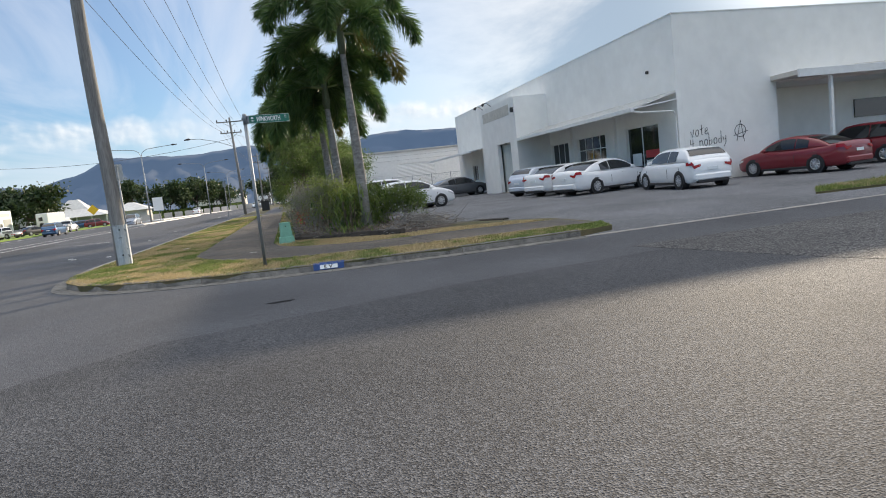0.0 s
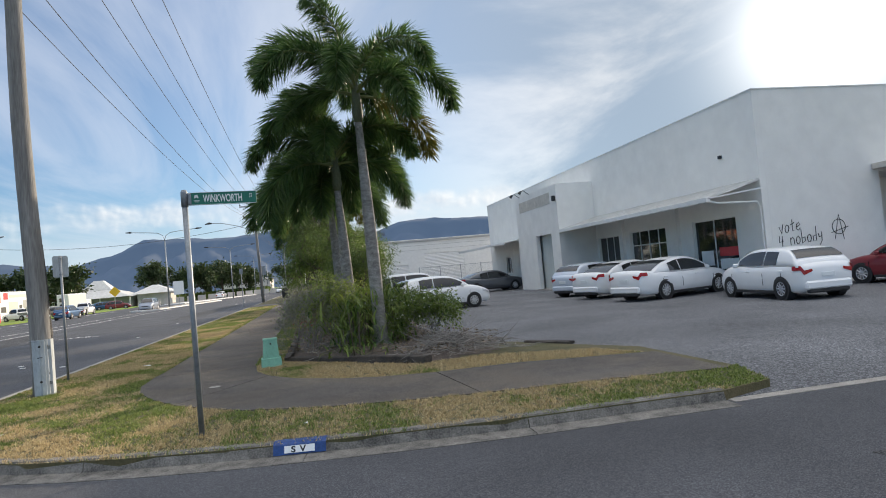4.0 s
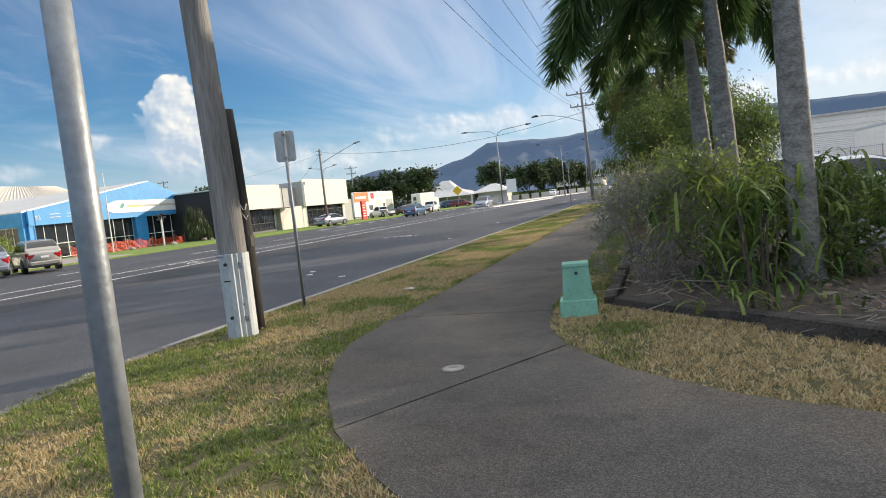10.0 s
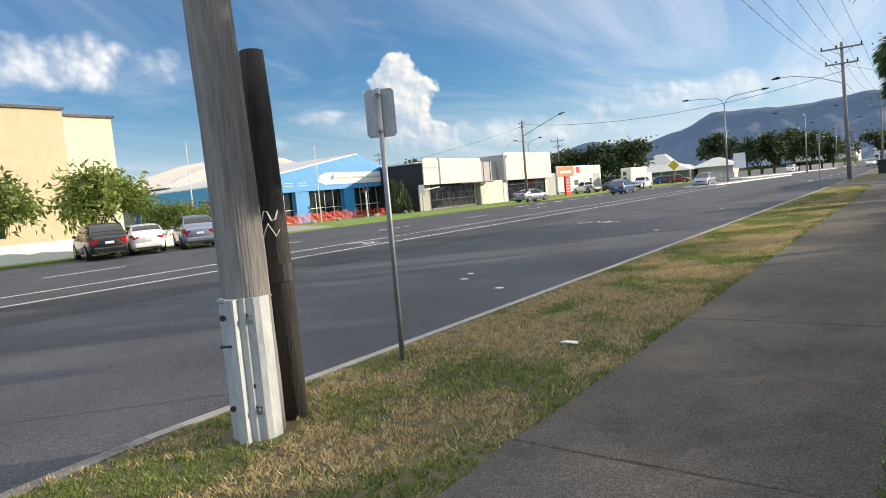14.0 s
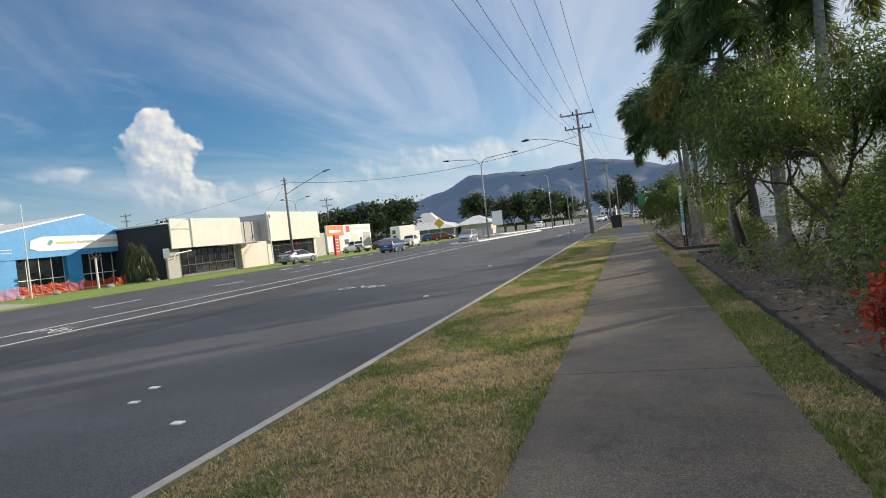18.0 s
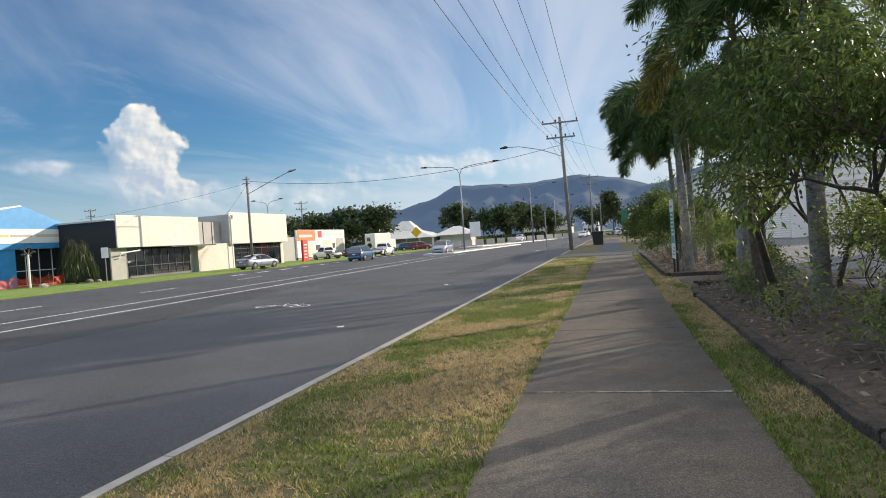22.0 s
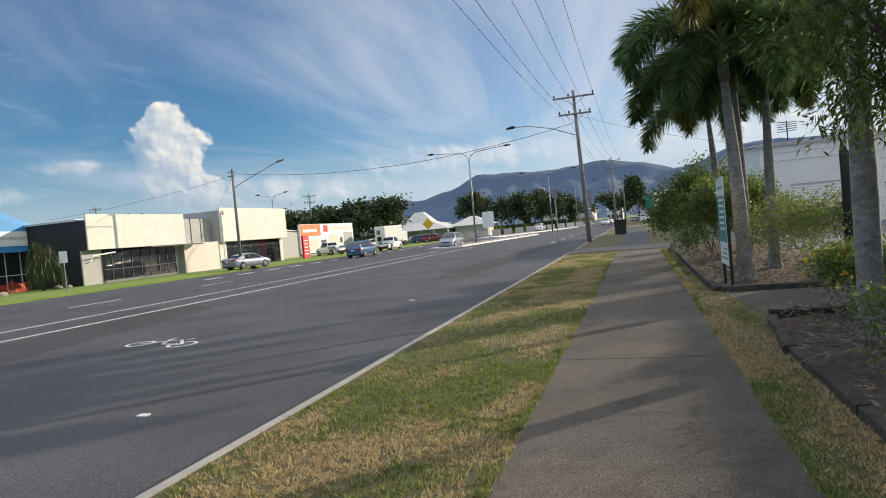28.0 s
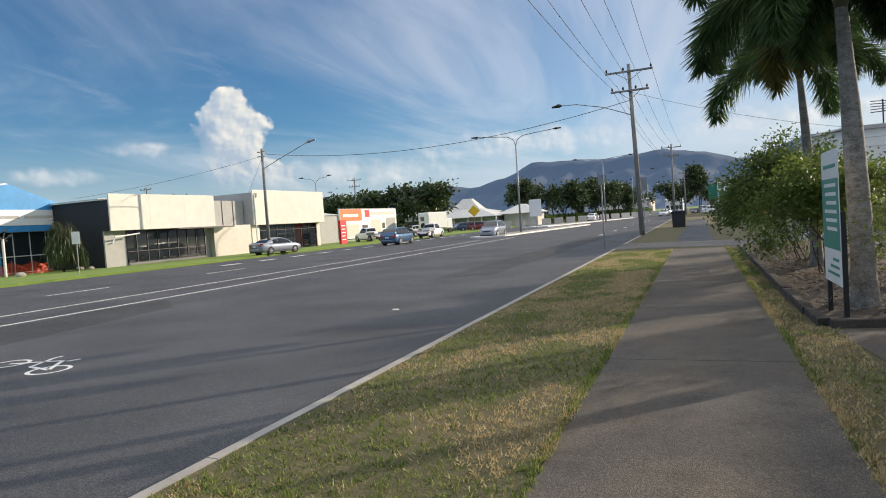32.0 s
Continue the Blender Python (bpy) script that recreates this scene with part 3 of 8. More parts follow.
# crossing lip and dish channel of the driveway
bm = B()
prism(bm, [(7.85, -12.4), (24, -12.4), (24, -12.58), (7.85, -12.58)], -0.28, ROAD_Z + 0.008)
solo("gutter", bm, M["concrete"], "pale concrete gutter across the driveway mouth", "gutter", kind="structure")
bm = B()
V = [(7.9, -12.405, ROAD_Z + 0.012), (18.3, -12.405, ROAD_Z + 0.012), (18.6, -10.7, -0.022), (8.75, -10.7, -0.022)]
vs = [bm.verts.new(q) for q in V + [(x, y, -0.25) for x, y, z in V]]
for q in ((0, 1, 2, 3), (7, 6, 5, 4), (0, 4, 5, 1), (1, 5, 6, 2), (2, 6, 7, 3), (3, 7, 4, 0)):
    bm.faces.new([vs[j] for j in q])
solo("driveway_apron", bm, M["lot"], "worn asphalt apron of the driveway", "driveway", kind="structure")
# coarse old seal over the near part of the side street
bm = B()
prism(bm, [(-3.5, -36.0), (-3.0, -24.0), (-1.2, -18.6), (1.0, -16.6), (4.5, -15.7), (9.0, -15.2), (60, -14.9), (60, -36.0)], -0.2, ROAD_Z + 0.0015)
solo("old_seal", bm, M["seal_dark"], "coarse dark chip-seal surface of the side street", "road", kind="structure")
# newer chip seal in the side street
bm = B()
prism(bm, [(7.6, -14.6), (8.3, -17.6), (9.0, -19.6), (60, -30.0), (60, -14.6)], -0.2, ROAD_Z + 0.004)
solo("road_patch", bm, M["seal"], "pale chip-seal surface of the side street", "road", kind="structure")
bm = B()
STRIP = [(14.4, -11.2), (15.6, -9.95), (19.0, -9.7), (60, -9.2), (60, -12.2), (19.5, -12.2), (17.0, -11.5)]
prism(bm, STRIP, -0.2, -0.008)
solo("grass_strip", bm, M["grass_base"], "rough grass strip beside the driveway", "grass", kind="structure")

# side crossing of the footpath further on, and what lies past it
bm = B()
prism(bm, [(-2.6, 40.0), (5.2, 38.2), (5.2, 43.0), (-2.6, 44.5)], -0.15, -0.004)
solo("driveway", bm, M["concrete_dark"], "pale concrete driveway crossing the footpath", "driveway", kind="structure")
bm = B()
box(bm, 0.0, 1.7, 44.0, 95, -0.2, -0.004)
solo("far_path", bm, M["asphalt"], "dark asphalt footpath beyond the driveway", "footpath", kind="structure")
bm = B()
prism(bm, [(2.9, 16.95), (7.5, 16.95), (7.5, 19.95), (2.6, 19.95)], -0.15, -0.004)
solo("walkway", bm, M["path"], "concrete walkway between the garden beds", "walkway", kind="structure")
bm = B()
prism(bm, [(-2.0, 112), (90, 112), (90, 126), (-2.0, 126)], -0.2, -0.02)
solo("red_crossing", bm, surf("red_asphalt", (0.42, 0.12, 0.09), 0.8, vary=0.1, scale=2), "brick-red paved crossing far down the street", "road", kind="structure")

# garden beds
BED = [(2.72, -4.9), (4.15, -6.2), (5.2, -7.3), (6.6, -7.0), (7.4, -5.0), (6.4, -1.0), (6.0, 4.0), (6.0, 16.7), (2.95, 16.7), (2.68, 14.0), (2.62, 4.0)]


def mound(poly, top, name, label, n=26, seed=3):
    """An uneven heap of soil filling a polygon."""
    xs, ys_ = [p[0] for p in poly], [p[1] for p in poly]
    from_x, to_x, from_y, to_y = min(xs), max(xs), min(ys_), max(ys_)
    E = [(Vector((*a, 0)), Vector((*b, 0))) for a, b in zip(poly, poly[1:] + poly[:1])]

    def inside(x, y):
        c = False
        for a, b in E:
            if (a.y > y) != (b.y > y) and x < (b.x - a.x) * (y - a.y) / (b.y - a.y) + a.x:
                c = not c
        return c

    def edge(x, y):
        p, best = Vector((x, y, 0)), 9.0
        for a, b in E:
            d = b - a
            t = max(0, min(1, (p - a).dot(d) / d.length_squared))
            best = min(best, (p - a - d * t).length)
        return best
    step = 0.22
    nx, ny = int((to_x - from_x) / step) + 2, int((to_y - from_y) / step) + 2
    V, idx, F = [], {}, []
    for j in range(ny):
        for i in range(nx):
            x, y = from_x + i * step, from_y + j * step
            d = edge(x, y)
            if not inside(x, y):
                d = -d
            if d > -0.17:
                idx[i, j] = len(V)
                d = max(d, 0.01)
                V.append((x, y, -0.01 + top * min(1, d / 0.9) + 0.035 * noise.noise((x * 2.2, y * 2.2, seed)) * min(1, d / 0.3)))
    for (i, j) in idx:
        q = [(i, j), (i + 1, j), (i + 1, j + 1), (i, j + 1)]
        if all(k in idx for k in q):
            F.append([idx[k] for k in q])
    me = raw(name, V, F, M["soil"], True)
    ob = new(name, me)
    return tagged(ob, label, "soil", kind="structure")


mound(BED, 0.17, "garden_bed", "brown bark and leaf litter in the garden bed")
BED2 = [(2.62, 20.25), (6.2, 20.25), (6.2, 37.5), (2.5, 37.5)]
mound(BED2, 0.15, "garden_bed_far", "leaf-strewn soil of the second garden bed", seed=8)


# ---- street furniture at the corner ----
def sleeper(a, b, w=0.2, h=0.17, z0=-0.02, lift=0.0, seed=0):
    a, b = Vector(a), Vector(b)
    d = b - a
    L = d.length
    bm = B()
    rnd = random.Random(seed)
    n = max(3, int(L / 0.35))
    rings = []
    for i in range(n + 1):
        x = L * i / n
        e = 0.016
        w2, hh = w / 2 * (1 + rnd.uniform(-.09, .06)), h * (1 + rnd.uniform(-.10, .06))
        o = rnd.uniform(-.012, .012)
        ring = [(-w2, 0), (-w2, hh - e), (-w2 + e, hh), (w2 - e, hh + rnd.uniform(-.012, .01)), (w2, hh - e), (w2, 0)]
        rings.append([bm.verts.new((x, y + o, z)) for y, z in ring])
    for r0, r1 in zip(rings, rings[1:]):
        for k in range(6):
            bm.faces.new((r0[k], r0[(k + 1) % 6], r1[(k + 1) % 6], r1[k]))
    bm.faces.new(rings[0])
    bm.faces.new(rings[-1])
    bmesh.ops.recalc_face_normals(bm, faces=bm.faces[:])
    ob = solo("timber_sleeper", bm, M["sleeper"], "dark weathered timber sleeper edging the garden bed", "sleeper", "bed edging sleepers")
    ob.matrix_basis = pose(a.x, a.y, z0, 0, 0, math.degrees(math.atan2(d.y, d.x)))
    return ob


sleeper((2.75, -4.9), (4.25, -6.25), h=0.11, seed=1)
sleeper((4.1, -6.35), (5.25, -7.5), w=0.2, h=0.15, seed=2)
sleeper((7.6, -6.15), (8.2, -7.1), h=0.05, seed=33)
y = -4.85
k = 4
while y < 16.0:
    y2 = min(y + 2.35, 16.35)
    x0, x1 = 2.66 - 0.03 * math.sin(y), 2.66 - 0.03 * math.sin(y2)
    if y2 > 14:
        x1 = 2.66 + (y2 - 14) * 0.08
    sleeper((x0, y + 0.03, 0), (x1, y2, 0), w=0.15, h=0.11, seed=k)
    y, k = y2 + 0.02, k + 1
sleeper((2.85, 16.6), (4.6, 16.62), w=0.16, h=0.15, seed=40)
for i in range(7):
    sleeper((2.52, 21.2 + 2.4 * i), (2.5, 23.5 + 2.4 * i), w=0.16, h=0.13, seed=50 + i)
sleeper((2.62, 20.12), (4.5, 20.2), w=0.2, h=0.13, seed=41)
sleeper((2.56, 20.2), (2.53, 21.15), w=0.15, h=0.13, seed=42)

# street name sign
SPX, SPY = 1.93, -11.2
s = thing("street_sign", "green street name blade on a galvanised post", "street sign", at=(SPX, SPY, -0.02))
bm = B()
tube(bm, [(0, 0, -0.05), (0, 0, 2.72)], 0.032, 18)
part("post", bm, M["steel"], s, "dull galvanised round post", True)
bm = B()
tube(bm, [(0, 0, 2.66), (0, 0, 2.82), (0, 0, 2.85), (0, 0, 2.86)], [0.04, 0.04, 0.032, 0.012], 18)
part("cap", bm, M["steel"], s, "cast clamp cap", True)
bm = B()
box(bm, 0.036, 0.075, -0.03, 0.03, 2.675, 2.815, 0.006)
for zz in (2.70, 2.79):
    disc(bm, (0.058, -0.036, zz), 0.009, 0.008, 8, "y")
clamp = part("clamp", bm, M["steel"], s)
bm = B()
box(bm, 0.055, 0.93, -0.012, 0.012, 2.672, 2.822, 0.005)
blade = part("blade", bm, M["green_sign"], s, "green aluminium blade with white edge")
bm = B()
for sy in (-0.0145, 0.0145):
    box(bm, 0.06, 0.925, sy - 0.0015, sy + 0.0015, 2.674, 2.678)
    box(bm, 0.06, 0.925, sy - 0.0015, sy + 0.0015, 2.816, 2.820)
part("edge_line", bm, M["white_sign"], blade)
up = Matrix.Rotation(radians(90), 4, "X")
text_part("lettering", "WINKWORTH", 0.125, M["white_sign"], blade, Matrix.Translation((0.235, -0.014, 2.703)) @ up, 0.0015, squeeze=0.62, bold=0.002)
text_part("lettering", "ST", 0.07, M["white_sign"], blade, Matrix.Translation((0.83, -0.014, 2.742)) @ up, 0.0015, squeeze=0.62)
bm = B()
for i in range(7):
    a = radians(-20 + 36 * i)
    c = Vector((0.15, -0.0145, 2.765))
    tube(bm, [c, c + Vector((math.cos(a), 0, math.sin(a))) * 0.026], [0.003, 0.009], 6)
box(bm, 0.115, 0.19, -0.0155, -0.0125, 2.722, 2.727)
box(bm, 0.125, 0.18, -0.0155, -0.0125, 2.708, 2.713)
part("emblem", bm, M["white_sign"], blade, "small white fan-shaped emblem")
blade.scale = (0.87, 1, 1)
s.rotation_euler = (0, 0, radians(9))

# timber power pole with a steel splint
PX, PY = -1.81, -5.70
p = thing("power_pole", "grey timber power pole with a bolted steel splint", "power pole", at=(PX, PY, -0.03))
bm = B()
pts, rads = [], []
for i in range(25):
    z = -0.1 + 11.6 * i / 24
    pts.append((0.02 * math.sin(z * 0.9) - 0.012 * z, 0.02 * math.cos(z * 0.7), z))
    rads.append((0.178 - 0.0048 * z) * (1 + 0.012 * math.sin(z * 5.1)))
tube(bm, pts, rads, 20)
pole = part("pole", bm, M["timber"], p, "weathered grey round timber", True)
bm = B()
# splint: a corrugated channel hugging the pole on two faces
prof = [(-0.225, -0.05), (-0.225, -0.12), (-0.17, -0.165), (-0.115, -0.2), (-0.10, -0.245), (-0.02, -0.25), (-0.005, -0.2), (0.045, -0.2), (0.06, -0.185), (0.12, -0.175), (0.16, -0.14), (0.2, -0.06), (0.185, -0.05), (0.15, -0.125), (0.11, -0.155), (0.04, -0.175), (-0.02, -0.18), (-0.10, -0.18), (-0.16, -0.14), (-0.205, -0.05)]
prof = [(0.84 * x + 0.04, y_) for x, y_ in prof]
prism(bm, prof, -0.08, 1.05)
splint = part("steel_splint", bm, M["splint"], p, "galvanised steel reinforcing channel")
for x, yy, zz in ((-0.06, -0.252, 0.93), (-0.06, -0.252, 0.28), (0.075, -0.187, 0.93), (0.075, -0.187, 0.42), (0.075, -0.187, 0.26)):
    bm = B()
    disc(bm, (x, yy + 0.004, zz), 0.022, -0.010, 10, "y")
    part("bolt_hole", bm, M["plastic"], splint, "dark bolt hole")
for x, yy, zz in ((0.10, -0.182, 0.90), (0.10, -0.182, 0.24)):
    bm = B()
    box(bm, x - 0.03, x + 0.03, yy - 0.008, yy, zz - 0.03, zz + 0.03, 0.002)
    disc(bm, (x, yy - 0.006, zz), 0.018, -0.016, 6, "y")
    part("bolt", bm, M["steel"], splint)
bm = B()
tube(bm, [(0.19 * math.cos(radians(a)), 0.19 * math.sin(radians(a)) - 0.01, 1.03) for a in range(0, 361, 20)], 0.008, 6)
part("strap", bm, M["steel"], splint)
bm = B()
prism(bm, [(-0.10, -0.258), (-0.02, -0.258), (-0.02, -0.247), (-0.10, -0.247)], 0.72, 0.735)
part("dark_slot", bm, M["plastic"], splint)
splint.rotation_euler = (0, 0, radians(30))
# old stub post leaning behind the pole
p2 = thing("stub_post", "dark tarred stub post with scribbled paint beside the pole", "post", at=(-1.86, -5.37, -0.03))
bm = B()
tube(bm, [(0.03, 0.02, -0.1), (0.03, 0.02, 1.2), (0.0, 0.02, 2.4), (-0.02, 0.02, 2.86)], [0.11, 0.105, 0.095, 0.09], 16)
part("post", bm, M["timber_dark"], p2, smooth=True)
bm = B()
tube(bm, [(0.03, 0.02, 1.10), (0.03, 0.02, 1.24)], 0.116, 16)
part("band", bm, M["plastic"], p2)
bm = B()
rnd = random.Random(5)
for i in range(2):
    z = 1.5 + 0.11 * i
    c = [Vector((0.03 + 0.104 * math.cos(radians(-75 + a)), 0.02 - 0.104 * abs(math.sin(radians(-75 + a))) - 0.004, z + 0.05 * math.sin(radians(a * 6 + 50 * i)))) for a in range(-30, 61, 15)]
    tube(bm, c, 0.006, 4)
part("scribble", bm, M["white_sign"], p2, "pale scribbled paint marks")

# back of a parking sign
n = thing("parking_sign", "grey back of a parking sign on a thin steel post", "road sign", at=(-2.06, -3.75, -0.03))
bm = B()
tube(bm, [(0, 0, -0.05), (0, 0, 2.74)], 0.026, 14)
part("post", bm, M["steel"], n, "", True)
bm = B()
r = 0.03
pl = [(-0.15 + r, 2.27), (0.15 - r, 2.27), (0.15, 2.27 + r), (0.15, 2.74 - r), (0.15 - r, 2.74), (-0.15 + r, 2.74), (-0.15, 2.74 - r), (-0.15, 2.27 + r)]
prism(bm, pl, 0.030, 0.033, axis="y")
plate = part("plate", bm, M["splint"], n, "plain aluminium plate seen from behind")
for zz in (2.33, 2.68):
    bm = B()
    tube(bm, [(0.032 * math.cos(radians(a)), 0.032 * math.sin(radians(a)), zz) for a in range(0, 361, 30)], 0.006, 6)
    box(bm, -0.012, 0.012, -0.042, -0.03, zz - 0.012, zz + 0.012)
    part("clamp", bm, M["steel"], n)
n.rotation_euler = (0, 0, radians(28))

# green service pillar
g = thing("service_pillar", "pale green plastic service pillar beside the path", "utility box", at=(2.33, -5.35, -0.015), rz=6)
bm = B()
def taper(bm, w0, d0, w1, d1, z0, z1, bev):
    vs = [bm.verts.new(q) for q in ((-w0, -d0, z0), (w0, -d0, z0), (w0, d0, z0), (-w0, d0, z0), (-w1, -d1, z1), (w1, -d1, z1), (w1, d1, z1), (-w1, d1, z1))]
    fs = [bm.faces.new([vs[i] for i in f]) for f in ((3, 2, 1, 0), (4, 5, 6, 7), (0, 1, 5, 4), (1, 2, 6, 5), (2, 3, 7, 6), (3, 0, 4, 7))]
    bmesh.ops.bevel(bm, geom=list({e for f in fs for e in f.edges}), offset=bev, segments=2, affect="EDGES", profile=0.5)
taper(bm, 0.205, 0.17, 0.195, 0.16, -0.05, 0.19, 0.012)
part("base", bm, M["box_green"], g, "wider green base")
bm = B()
taper(bm, 0.165, 0.135, 0.135, 0.115, 0.185, 0.55, 0.012)
body = part("body", bm, M["box_green"], g)
bm = B()
taper(bm, 0.145, 0.122, 0.142, 0.118, 0.54, 0.585, 0.010)
part("lid", bm, M["box_green"], g, "lighter lid with a lip")
bm = B()
disc(bm, (0.0, -0.135, 0.48), 0.018, -0.01, 10, "y")
part("lock", bm, M["plastic"], body)

# round cover let into the path
c = thing("service_cover", "small round pale metal cover in the footpath", "cover", at=(1.52, -7.46, 0.0))
bm = B()
tube(bm, [(0, 0, -0.02), (0, 0, 0.004)], 0.115, 24)
part("ring", bm, M["concrete_dark"], c)
bm = B()
tube(bm, [(0, 0, 0.0), (0, 0, 0.008), (0, 0, 0.012)], [0.09, 0.09, 0.07], 24)
part("lid", bm, M["concrete"], c)
bm = B()
box(bm, -0.03, 0.03, -0.006, 0.006, 0.011, 0.014)
part("key_slot", bm, M["plastic"], c)

# painted stop valve mark on the kerb
kv = thing("kerb_mark", "blue kerb mark with a white valve panel", "kerb mark", at=(3.05, -12.172, 0), rz=-8.5)
bm = B()
prism(bm, [(0.14, 0.002), (0.03, 0.006), (0.0, -0.02), (-0.034, -0.112), (-0.040, -0.110), (-0.007, -0.016), (0.026, 0.011), (0.14, 0.008)], -0.27, 0.27, axis="x")
part("blue_panel", bm, M["sv_blue"], kv)
bm = B()
box(bm, -0.155, 0.155, -0.036, 0.036, 0.004, 0.0095)
wp = part("white_panel", bm, M["white_sign"], kv)
wp.matrix_basis = Matrix.Translation((0.0, -0.0215, -0.062)) @ Matrix.Rotation(radians(70), 4, "X")
for ch, x in (("S", -0.085), ("V", 0.005)):
    text_part("letter", ch, 0.085, M["plastic"], wp, Matrix.Translation((x, -0.03, 0.0105)), 0.001, squeeze=1.15, bold=0.003)

# gutter grate and scraps of litter
bm = B()
rnd = random.Random(11)
# flat ragged patch; its dark colour stands in for shade inside the hole
prism(bm, [(2.02, -15.0), (2.22, -14.95), (2.42, -14.97), (2.36, -15.07), (2.12, -15.09)], ROAD_Z - 0.02, ROAD_Z + 0.003)
solo("pothole", bm, surf("pothole_dark", (0.026, 0.026, 0.028), 1.0, vary=0.3, scale=20, spec=0.05), "small dark ragged hole in the asphalt", "pothole", kind="structure")
for i, (x, yy, a) in enumerate(((-0.72, -2.7, 20), (-0.85, -9.6, 70), (3.1, -11.3, 40))):
    bm = B()
    rnd = random.Random(i)
    g0 = [[bm.verts.new((-0.09 + 0.06 * j, -0.045 + 0.03 * l, 0.035 + rnd.uniform(0, 0.03))) for j in range(4)] for l in range(4)]
    for l in range(3):
        for j in range(3):
            bm.faces.new((g0[l][j], g0[l][j + 1], g0[l + 1][j + 1], g0[l + 1][j]))
    sc = 1.0 if i == 0 else 0.5
    ob = solo("paper_scrap", bm, M["white_sign"], "crumpled white paper scrap lying in the grass", "litter", "litter", at=(x, yy, -0.025), rz=a)
    ob.scale = (sc, sc, sc)


# ---- plants ----
M["frond"] = leafy("palm_leaflet", (0.04, 0.095, 0.03), (0.12, 0.19, 0.055), 0.42, 0.4)
M["frond_old"] = leafy("palm_leaflet_old", (0.20, 0.16, 0.03), (0.10, 0.12, 0.03), 0.3, 0.5)
M["rachis"] = surf("palm_stalk", (0.16, 0.19, 0.06), 0.5, vary=0.1)
M["shaft"] = surf("palm_crownshaft", (0.13, 0.15, 0.085), 0.6, vary=0.25, scale=5, stretch=(1, 1, 0.2))
M["bark_palm"] = surf("palm_bark", (0.40, 0.385, 0.36), 0.9, vary=0.3, scale=9, fine=30, bump=0.5, col2=(0.11, 0.10, 0.092), stretch=(1, 1, 1.6), big=2.6)
M["bark"] = surf("tree_bark", (0.10, 0.08, 0.06), 0.9, vary=0.3, scale=12, fine=60, bump=0.7)
M["leaf_dark"] = leafy("leaf_dark", (0.05, 0.09, 0.02), (0.15, 0.21, 0.05), 0.48)
M["leaf_mid"] = leafy("leaf_mid", (0.08, 0.135, 0.028), (0.24, 0.30, 0.075), 0.46)
M["leaf_light"] = leafy("leaf_light", (0.12, 0.18, 0.038), (0.31, 0.37, 0.095), 0.4)
M["strap"] = leafy("strap_leaf", (0.04, 0.10, 0.018), (0.24, 0.30, 0.065), 0.35)
M["leaf_sage"] = leafy("sage_leaf", (0.15, 0.18, 0.08), (0.36, 0.39, 0.19), 0.35)
M["twig"] = surf("dry_twig", (0.31, 0.29, 0.265), 0.9, vary=0.25, scale=10)
M["petal_yellow"] = leafy("yellow_petal", (0.75, 0.5, 0.02), (0.85, 0.62, 0.05), 0.3)
M["petal_white"] = leafy("white_petal", (0.75, 0.75, 0.7), (0.85, 0.85, 0.8), 0.3)
RNG = np.random.default_rng(7)


def unit(v):
    return v / np.maximum(np.linalg.norm(v, axis=-1, keepdims=True), 1e-9)


def kites(base, way, length, width, sag=0.0, rng=RNG):
    """Leaves as kites: base points, directions, lengths, widths."""
    n = len(base)
    way = unit(way)
    side = unit(np.cross(way, unit(rng.normal(size=(n, 3)))))
    L, W = np.asarray(length).reshape(-1, 1), np.asarray(width).reshape(-1, 1)
    down = np.array([0, 0, -1.0]) * L * sag
    mid = base + way * L * 0.45 + down * 0.25
    return np.stack([base, mid + side * W / 2, base + way * L + down, mid - side * W / 2], 1)


